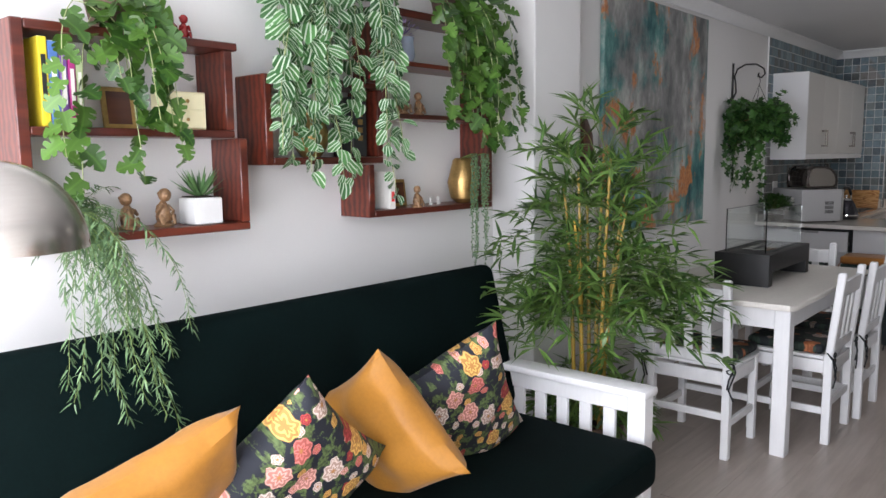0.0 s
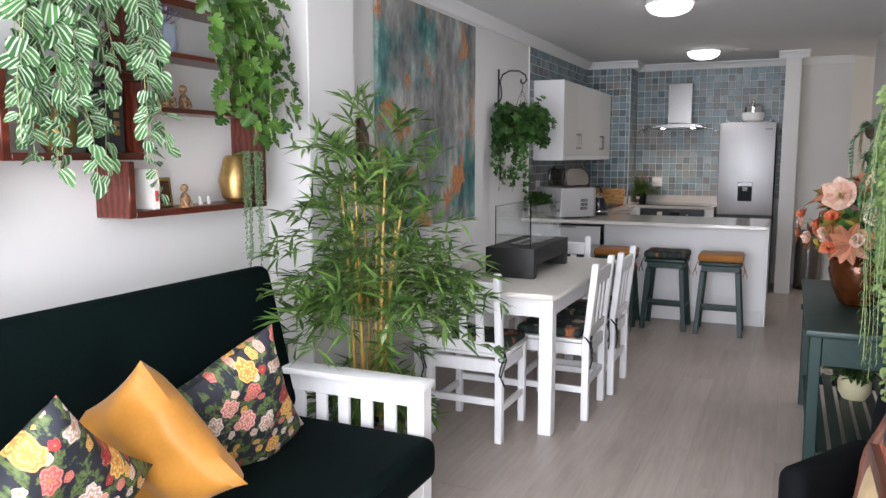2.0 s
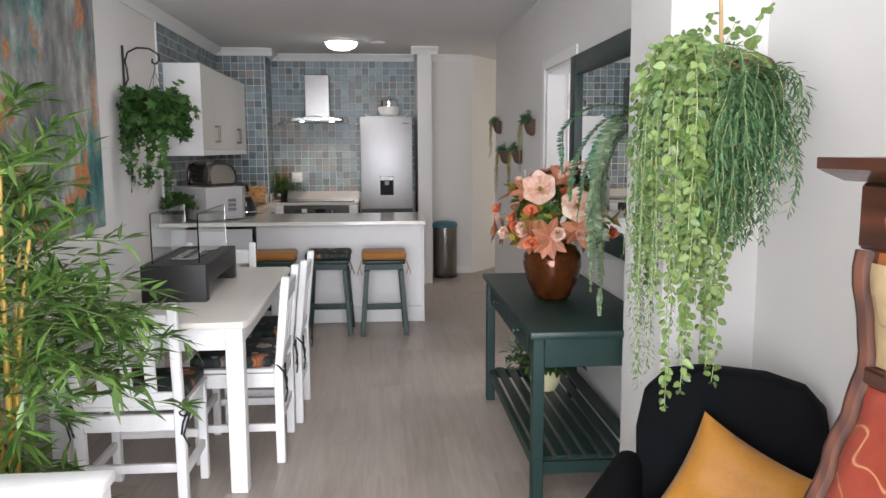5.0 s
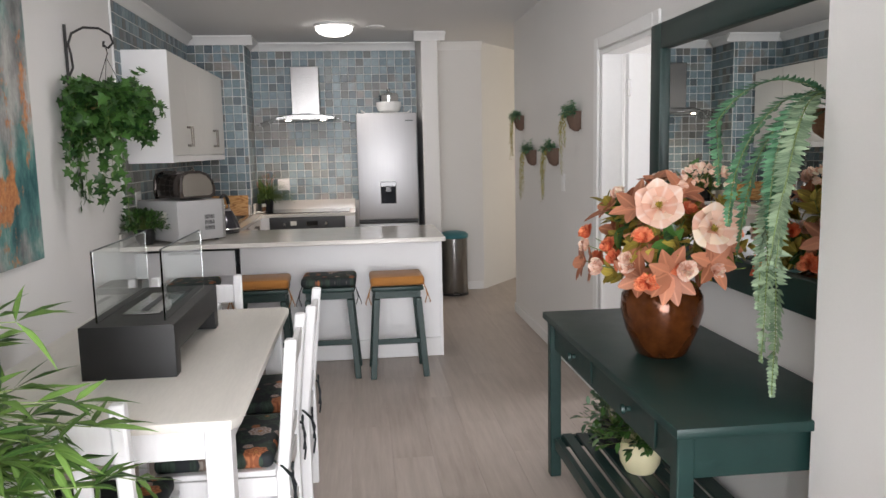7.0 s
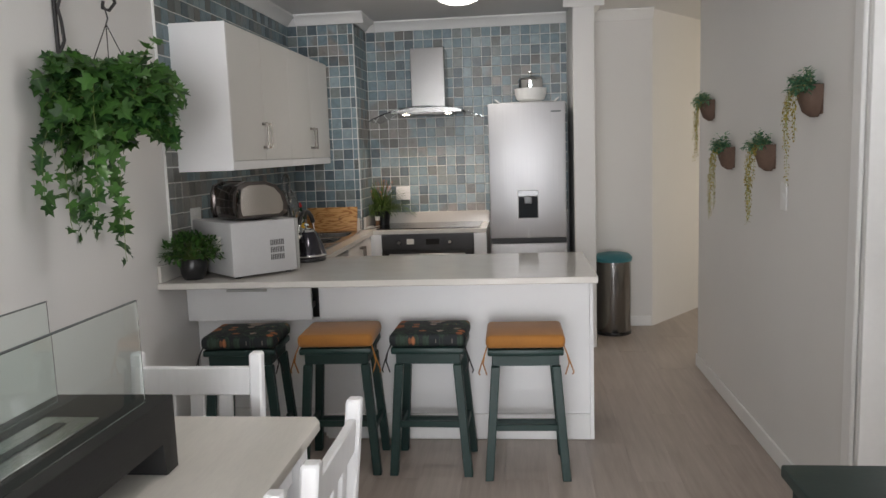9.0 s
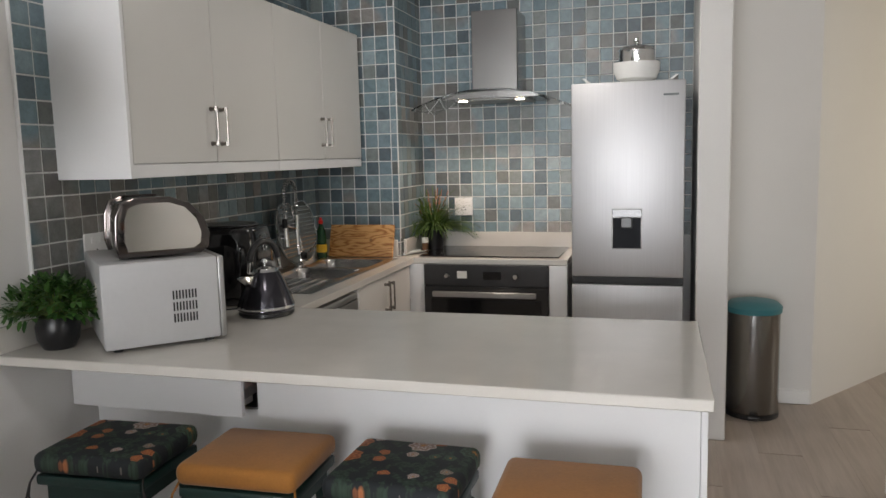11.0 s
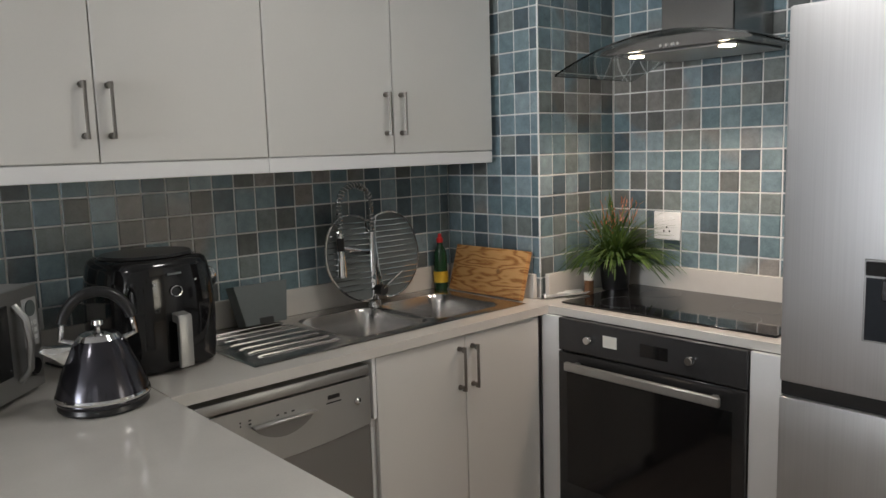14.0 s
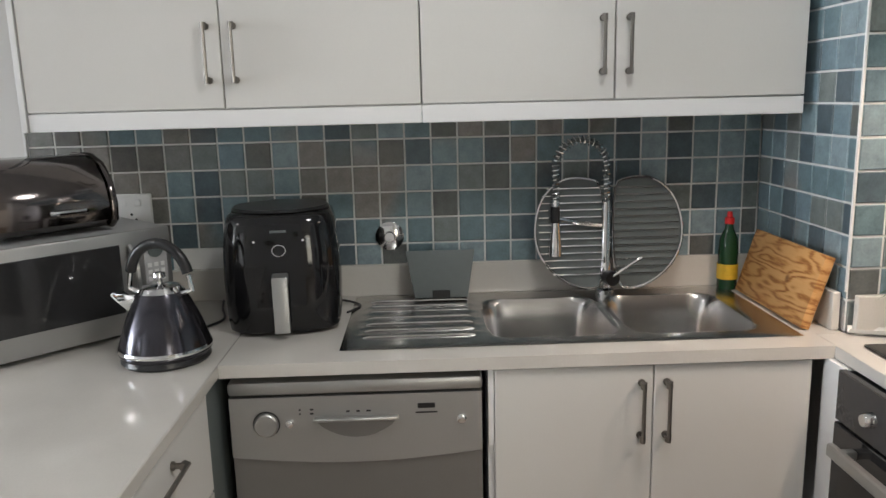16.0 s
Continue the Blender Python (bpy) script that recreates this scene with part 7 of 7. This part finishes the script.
def coconut_hanger():
    t = thing("coconut_planter", pose(0.45, 2.62, 1.605), "hanging coconut shell planter with long trailing greenery", "planter")
    part("shell", lathe([(0.012, -0.10), (0.05, -0.085), (0.085, -0.04), (0.092, 0.0), (0.085, 0.04), (0.075, 0.06), (0.07, 0.055), (0.08, 0.0), (0.05, -0.07), (0.002, -0.085)], 24, at=pose(0.07, 0, 0.0, 0, -78, 0)), COIR, t)
    part("rope", tube([(0.0, 0, 0.07), (-0.01, 0, 0.25), (-0.008, 0, 0.885)], 0.0055, 6), ROPE, t)
    for s in (-1, 1):
        part("rope_loop", tube([(0.0, 0, 0.07), (0.04, s * 0.06, 0.04), (0.08, s * 0.09, -0.02), (0.12, s * 0.05, -0.06), (0.14, 0, -0.08)], 0.004, 6), ROPE, t)
    fol, stems = Foliage(101), bmesh.new()
    view = Vector((-0.35, -1, 0.35))
    rnd = fol.rnd
    for i in range(58):
        x = rnd.uniform(-0.135, -0.05) if i > 18 else rnd.uniform(-0.15, 0.02)
        o = Vector((rnd.uniform(-0.35, 0.3), rnd.uniform(-0.6, 0.4), rnd.uniform(0.2, 1.3)))
        reach = rnd.uniform(0.5, 0.98) if x < -0.1 else rnd.uniform(0.3, 0.75)
        trail(fol, stems, (x, rnd.uniform(-0.07, 0.05), rnd.uniform(-0.02, 0.10)), o, reach if i > 18 else rnd.uniform(0.1, 0.3), 0.022, 0.034, 0.024, OVAL, sway=0.12, per=2, stem_r=0.0012, fall=22, face=view * 0.7)
    for x, y, top in ((0.10, -0.03, 0.19), (0.04, 0.0, 0.15), (-0.05, -0.02, 0.17)):
        trail(fol, stems, (x - 0.06, y, 0.05), Vector((0.4, 0, 1)), top, 0.022, 0.036, 0.03, OVAL, sway=0.1, per=2, stem_r=0.0012, fall=2, face=view)
    fol.build("round_leaves", FRESH_LEAF, t, "fresh green rounded leaves", "stuff")
    f2 = Foliage(103)
    rnd = f2.rnd
    for i in range(210):
        o = Vector((rnd.uniform(-0.4, 0.2), rnd.uniform(-0.9, 0.2), rnd.uniform(-0.2, 0.7)))
        trail(f2, stems, (rnd.uniform(-0.035, 0.085), rnd.uniform(-0.14, -0.02), rnd.uniform(-0.06, 0.02)), o, rnd.uniform(0.08, 0.24) if i % 2 else rnd.uniform(0.2, 0.46), 0.014, 0.036, 0.006, BLADE, sway=0.38, per=3, stem_r=0.0009, fall=24)
    for i in range(24):
        o = Vector((rnd.uniform(-0.8, 0.1), rnd.uniform(-0.5, 0.5), 0.4))
        trail(f2, stems, (rnd.uniform(-0.14, -0.03), 0, 0.0), o, rnd.uniform(0.5, 0.98), 0.018, 0.026, 0.0035, BLADE, sway=0.12, per=3, stem_r=0.0009, fall=22)
    f2.build("needle_foliage", FINE_LEAF, t, "fine needle-leaved sprigs", "stuff")
    tagged(part("vine_stem", stems, PALE_STEM, t), kind="stuff")


coconut_hanger()


def box_ball():
    t = thing("topiary_ball", pose(0.50, 1.63, 1.4225), "round artificial box plant with lilac florets on the chest", "plant")
    part("pot", lathe([(0.05, 0), (0.065, 0.05), (0.002, 0.05)], 20), WHITE_POT, t)
    fol, fl = Foliage(107), Foliage(108)
    for i in range(3800):
        d = rand_dir(fol.rnd, -0.75, 1)
        q = Vector((0, 0, 0.17)) + d * 0.165 * fol.rnd.uniform(0.72, 1.06)
        fol.leaf(q, d + rand_dir(fol.rnd) * 0.9, Vector((0, 0, 1)), fol.rnd.uniform(0.014, 0.024), 0.012, OVAL)
        if i % 26 == 0:
            for _ in range(4):
                fl.bead(q + d * 0.015 + rand_dir(fl.rnd) * 0.006, 0.004)
    fol.build("leaves", BOX_LEAF, t, kind="stuff")
    fl.build("florets", LILAC, t, kind="stuff")


box_ball()


def fern():
    t = thing("hanging_fern", pose(0.59, 3.55, 1.52), "hanging fern with long drooping fronds beside the mirror", "plant")
    part("basket", lathe([(0.03, -0.08), (0.07, -0.05), (0.085, 0.01), (0.075, 0.01), (0.002, -0.01)], 20), COIR, t)
    part("hanger", tube([(0, 0, 0.0), (0.0, -0.02, 0.5), (0, -0.02, 0.965)], 0.0025, 5), ROPE, t)
    fols = (Foliage(113), Foliage(114))
    stems = bmesh.new()
    for i in range(9):
        fol = fols[i % 2 == 0]
        rnd = fol.rnd
        a = rnd.uniform(0.98 * math.pi, 1.35 * math.pi)
        d = Vector((math.cos(a), math.sin(a), rnd.uniform(0.25, 1.3))).normalized()
        p = Vector((0, 0, 0.0))
        n = rnd.randint(40, 84)
        sag = rnd.uniform(0.05, 0.09)
        pts = [p.copy()]
        for k in range(n):
            d = (d + Vector((rnd.uniform(-0.03, 0.03), rnd.uniform(-0.03, 0.03), -sag))).normalized()
            p = p + d * 0.0105
            p.x = max(-0.36, min(0.05, p.x))
            if p.y < -0.09 and p.x > -0.14:
                p.y = -0.09
            pts.append(p.copy())
            side = d.cross(Vector((0, 0, 1)))
            side = side.normalized() if side.length > 0.05 else Vector((math.sin(a), -math.cos(a), 0))
            w = 0.042 * math.sin(math.pi * min(0.97, (k + 2) / (n + 2))) ** 0.6
            for s in (-1, 1):
                fol.leaf(p, side * s + d * 0.4 + rand_dir(rnd) * 0.15, d.cross(side), w * rnd.uniform(0.85, 1.1), 0.0125, LANCE, 0.2, 0.2)
        tube(pts, 0.0013, 4, stems)
    part("ribs", stems, STEM, t)
    fols[0].build("fronds", FERN_LEAF, t, "deep green fronds", "stuff")
    fols[1].build("pale_fronds", GREY_LEAF, t, "dusty grey-green fronds", "stuff")


fern()


def flower_vase():
    t = thing("copper_vase", pose(0.33, 4.10, 0.7305), "rounded amber copper glazed vase on the console", "vase")
    part("vase", lathe([(0.07, 0), (0.085, 0.01), (0.12, 0.09), (0.138, 0.16), (0.135, 0.21), (0.11, 0.25), (0.087, 0.261), (0.07, 0.25), (0.002, 0.2)], 40), COPPER, t)
    part("rim", lathe([(0.084, 0.2615), (0.09, 0.268), (0.088, 0.276), (0.076, 0.276), (0.074, 0.262)], 40, caps=False), COPPER, t)
    b = thing("flower_bouquet", pose(0.33, 4.10, 0.99), "bouquet of peach, coral and copper artificial flowers", "flowers")
    rnd = random.Random(127)
    stems = bmesh.new()
    kinds = {"blush": Foliage(1), "peach": Foliage(2), "coral": Foliage(3), "copper": Foliage(4), "olive": Foliage(5), "green": Foliage(6)}
    for i in range(95):
        d = rand_dir(rnd, -0.12, 1)
        d = Vector((d.x - 0.1, d.y, d.z)).normalized()
        r = rnd.uniform(0.15, 0.27)
        c = Vector((0, 0, 0.04)) + Vector((d.x * r, d.y * r * 1.05, d.z * r * 1.2))
        if c.x > 0.25:
            continue
        tube([(0, 0, -0.1), (c.x * 0.4, c.y * 0.4, c.z * 0.5), tuple(c)], 0.002, 4, stems)
        k = ("copper", "olive", "peach", "coral", "olive", "copper", "green", "blush", "olive", "coral")[i % 10]
        f = kinds[k]
        if k in ("blush", "peach"):
            big = 0.045 if k == "blush" else 0.036
            for ring, m in ((0.25, 5), (0.75, 6), (1.4, 7)):
                for j in range(m):
                    a = 2 * math.pi * j / m + ring
                    u = d.orthogonal().normalized()
                    w = d.cross(u)
                    ld = (d + (u * math.cos(a) + w * math.sin(a)) * ring).normalized()
                    f.leaf(c, ld, d, big * rnd.uniform(0.75, 1.05), big * 0.85, OVAL, -0.35, -0.12)
        elif k == "coral":
            for j in range(40):
                f.leaf(c * 1.08, rand_dir(rnd, -0.3, 1) + d, d, 0.042, 0.03, OVAL, 0.3)
        elif k == "copper":
            for j in range(6):
                a = 2 * math.pi * j / 6
                u = d.orthogonal().normalized()
                f.leaf(c, d * 0.5 + u * math.cos(a) + d.cross(u) * math.sin(a), d, rnd.uniform(0.065, 0.105), 0.046, OVAL, 0.25, 0.15)
        else:
            for j in range(9):
                f.leaf(c * rnd.uniform(0.7, 1.05), d + rand_dir(rnd) * 0.9, d, rnd.uniform(0.05, 0.085), 0.036, OVAL, 0.25, 0.2)
    # two large open blooms, and a hydrangea head of small florets
    for c, d in ((Vector((-0.11, -0.23, 0.27)), Vector((-0.35, -1, 0.25))), (Vector((0.05, -0.26, 0.20)), Vector((-0.2, -1, 0.15)))):
        d.normalize()
        u = d.orthogonal().normalized()
        w = d.cross(u)
        for ring, m, big in ((0.5, 4, 0.06), (1.0, 5, 0.085), (1.9, 6, 0.095)):
            for j in range(m):
                a = 2 * math.pi * j / m + ring
                kinds["blush"].leaf(c, (d + (u * math.cos(a) + w * math.sin(a)) * ring).normalized(), d, big, big * 0.85, OVAL, -0.3, -0.15)
        for j in range(24):
            kinds["olive"].leaf(c + d * 0.012, d + rand_dir(rnd) * 0.7, d, 0.018, 0.005, BLADE)
    for j in range(110):
        q = rand_dir(rnd, -0.2, 1)
        kinds["peach"].leaf(Vector((0.08, -0.14, 0.33)) + Vector((q.x * 0.075, q.y * 0.06, q.z * 0.05)), q + rand_dir(rnd) * 0.5, q, 0.022, 0.02, OVAL, 0.2, -0.1)
    # the copper spray that hangs over the rim
    for j in range(9):
        a = 2 * math.pi * j / 9
        u = Vector((0.3, -0.95, 0)).cross(Vector((0, 0, 1)))
        kinds["copper"].leaf(Vector((-0.07, -0.22, 0.06)), Vector((-0.3, -0.6, -0.2)) + u * math.cos(a) + Vector((0, 0, 1)) * math.sin(a), Vector((-0.3, -0.95, 0)), 0.105, 0.05, OVAL, 0.3, 0.15)
    for k, m in (("blush", PETAL_BLUSH), ("peach", PETAL_PINK), ("coral", PETAL_CORAL), ("copper", AUTUMN), ("olive", OLIVE), ("green", IVY_LEAF)):
        kinds[k].build(k + ("_blossom" if k not in ("copper", "olive", "green") else "_foliage"), m, b, kind="stuff")
    tagged(part("stem_tuft", stems, STEM, b), kind="stuff")


flower_vase()


def bushy(name, at, label, pot, mat, seed, n, r, leaf_l, leaf_w, shape=OVAL, flat=0.8):
    t = thing(name, at, label, "plant")
    pr, ph, pm = pot
    part("pot", lathe([(pr * 0.7, 0), (pr * 0.95, ph * 0.3), (pr, ph * 0.7), (pr * 0.85, ph), (pr * 0.75, ph), (0.002, ph * 0.9)], 24), pm, t)
    fol, stems = Foliage(seed), bmesh.new()
    for i in range(n):
        d = rand_dir(fol.rnd, 0.0, 1)
        e = Vector((d.x * r, d.y * r, ph + d.z * r * flat)) * 1.0
        pts = [Vector((0, 0, ph * 0.9)), Vector((e.x * 0.4, e.y * 0.4, ph + (e.z - ph) * 0.75)), e]
        tube(pts, 0.001, 3, stems)
        for j in range(7):
            q = pts[1].lerp(e, j / 6)
            fol.leaf(q, d + rand_dir(fol.rnd) * 0.9, Vector((0, 0, 1)), leaf_l * fol.rnd.uniform(0.7, 1.2), leaf_w, shape, 0.2, 0.2)
    tagged(part("stem_tuft", stems, STEM, t), kind="stuff")
    fol.build("leaves", mat, t, kind="stuff")


bushy("counter_fern", pose(-2.06, 6.645, 0.881), "small fern in a round black pot on the worktop", (0.065, 0.1, BLACK), IVY_LEAF, 131, 110, 0.15, 0.034, 0.014)
bushy("shelf_plant", pose(0.36, 4.36, 0.196), "leafy plant in a pale pot under the console", (0.08, 0.12, CREAM), IVY_LEAF, 137, 55, 0.19, 0.04, 0.02)
bushy("shelf_plant", pose(0.34, 4.62, 0.196), "trailing leafy plant in a dark pot under the console", (0.07, 0.1, BLACK), BOX_LEAF, 139, 40, 0.16, 0.035, 0.018)


def grass_pot():
    t = thing("grass_plant", pose(-1.585, 9.15, 0.881), "bushy ornamental grass in a black pot beside the hob", "plant")
    part("pot", lathe([(0.05, 0), (0.065, 0.12), (0.058, 0.12), (0.002, 0.105)], 24), BLACK, t)
    fol, tips = Foliage(149), Foliage(150)
    for i in range(420):
        d = rand_dir(fol.rnd, 0.35, 1)
        p, dd, l = Vector((d.x * 0.02, d.y * 0.02, 0.105)), d.copy(), fol.rnd.uniform(0.16, 0.33)
        for k in range(4):
            q = p + dd * l / 4
            if q.x < -0.06:
                q.x = -0.06
            if q.y > 0.1:
                q.y = 0.1
            fol.leaf(p, q - p, Vector((0, 0, 1)), (q - p).length * 1.15, 0.008 if k < 3 else 0.005, BLADE, 0.2, 0.0)
            p, dd = q, (dd + Vector((0, 0, -0.34))).normalized()
    for i in range(26):
        d = rand_dir(tips.rnd, 0.55, 1)
        for k in range(7):
            tips.leaf(Vector((0, 0, 0.1)) + d * (0.17 + 0.014 * k), d + rand_dir(tips.rnd) * 0.5, Vector((0, 0, 1)), 0.02, 0.005, BLADE)
    fol.build("blade_tuft", GRASS_LEAF, t, kind="stuff")
    tips.build("seed_heads", AUTUMN, t, "reddish seed heads", "stuff")


grass_pot()


# ---- tiles and planks ----
PITCH, GAP = 0.0768, 0.0055


def tile_mesh(d):
    bm = box(-d / 2, 0.0, -d / 2, d / 2, 0.007, d / 2, 0)
    ed = [e for e in bm.edges if all(v.co.y < 0.001 for v in e.verts)]
    bmesh.ops.bevel(bm, geom=ed, offset=0.0022, segments=1, affect="EDGES")
    return to_mesh("tile", bm, TILE)


TILE_MESH = tile_mesh(PITCH - GAP)


def tiled(name, at, width, z0, z1, limit=300, skip=None, prefer=None, label=""):
    """Tiles on a wall face, which looks along its own -y; x runs along the wall, z up."""
    root = put(part(name, box(0, 0.004, z0, width, 0.0095, z1, 0), GROUT, at=at), "structure", label, "tiled wall")
    cells = []

    def steps(lo, hi):
        out, p = [], lo
        while hi - p > 0.018:
            w = min(PITCH, hi - p)
            out.append((p + w / 2, (w - GAP) / (PITCH - GAP)))
            p += w
        return out
    for x, sx in steps(0, width):
        for z, sz in steps(z0, z1):
            if not (skip and skip(x, z)):
                cells.append((x, z, sx, sz))
    cells.sort(key=prefer or (lambda c: (c[1], c[0])))
    for x, z, sx, sz in cells[:limit]:
        ob = new("tile", TILE_MESH)
        ob.parent = root
        ob.matrix_basis = pose(x, random.uniform(-0.0006, 0.0006), z, random.uniform(-0.5, 0.5), 0, random.uniform(-0.5, 0.5)) @ Matrix.Diagonal((sx, 1, sz, 1))
    rest = cells[limit:]
    if rest:
        bm = bmesh.new()
        for x, z, sx, sz in rest:
            bm.from_mesh(TILE_MESH)
            bmesh.ops.scale(bm, vec=(sx, 1, sz), verts=bm.verts[-len(TILE_MESH.vertices):])
            bmesh.ops.translate(bm, vec=(x, random.uniform(-0.0006, 0.0006), z), verts=bm.verts[-len(TILE_MESH.vertices):])
        tagged(part("more_tiles", bm, TILE, root), kind="stuff")


TOP = CEILING - 0.073
tiled("wall_tiles_west", pose(-2.1800, 6.845, 0, 0, 0, 90), 8.812 - 6.845, 0.882, TOP, skip=lambda x, z: 0.06 < x < 1.9 and 1.45 < z < 2.09 or z < 0.94 or (z < 1.0 and 0.2 < x < 0.4), label="blue-grey slate-look mosaic tiles on the sink wall")
tiled("wall_tiles_west_edge", pose(-2.1800, 6.845, 0, 0, 0, 90) @ pose(-PITCH * 2, 0, 0), PITCH * 2, 0.96, TOP, label="blue-grey slate-look mosaic tile border")
put(part("tile_column", box(-2.188, 8.825, 0, -1.695, 9.288, CEILING - 0.001, 0), WALL), "structure", category="wall")
tiled("wall_tiles_column", pose(-2.188, 8.815, 0), 0.500, 0.882, TOP, label="blue-grey slate-look mosaic tiles on the column")
tiled("wall_tiles_column_side", pose(-1.685, 8.818, 0, 0, 0, 90), 0.46, 0.882, TOP, label="blue-grey slate-look mosaic tiles on the column's side")
tiled("wall_tiles_end", pose(-1.684, 9.280, 0), 1.588, 0.882, TOP, prefer=lambda c: (c[0] > 1.0, c[1]), skip=lambda x, z: z < 0.94, label="blue-grey slate-look mosaic tiles behind the hob")
put(part("tile_trim", box(-1.6885, 8.811, 0.98, -1.682, 8.8165, TOP, 0.001), TRIM), "structure", label="white plastic tile edge trim", category="trim")
put(part("tile_trim_west", box(-2.189, 6.845 - PITCH * 2 - 0.008, 0.88, -2.176, 6.845 - PITCH * 2 - 0.001, TOP, 0.001), TRIM), "structure", label="white plastic tile edge trim", category="trim")


def plank_mesh(w, l):
    bm = box(-w / 2 + 0.00015, 0.00015, -0.012, w / 2 - 0.00015, l - 0.00015, 0.0, 0)
    ed = [e for e in bm.edges if all(v.co.z > -0.001 for v in e.verts)]
    bmesh.ops.bevel(bm, geom=ed, offset=0.0005, segments=1, affect="EDGES")
    return to_mesh("plank", bm, PLANK)


def floor_planks():
    w, full = 0.192, 1.285
    shapes = {}
    floor = bpy.data.objects["floor"]
    for i in range(int(5.85 / w) + 1):
        x = -2.49 + w / 2 + i * w
        y = -0.9 - (i * 0.43 % full)
        y_end = 11.1
        if x < 0.5:
            y_end = 9.35
        if x > 0.9:
            y, y_end = 4.2 + (i % 3) * 0.01, 10.4
        while y < y_end:
            lo = max(y, -0.9)
            l = round(min(y + full, y_end) - lo, 2)
            if l > 0.1:
                me = shapes.setdefault(l, None) or plank_mesh(w, l)
                shapes[l] = me
                ob = new("plank", me)
                ob.parent = floor
                ob.matrix_basis = pose(x, lo, 0)
            y += full


floor_planks()
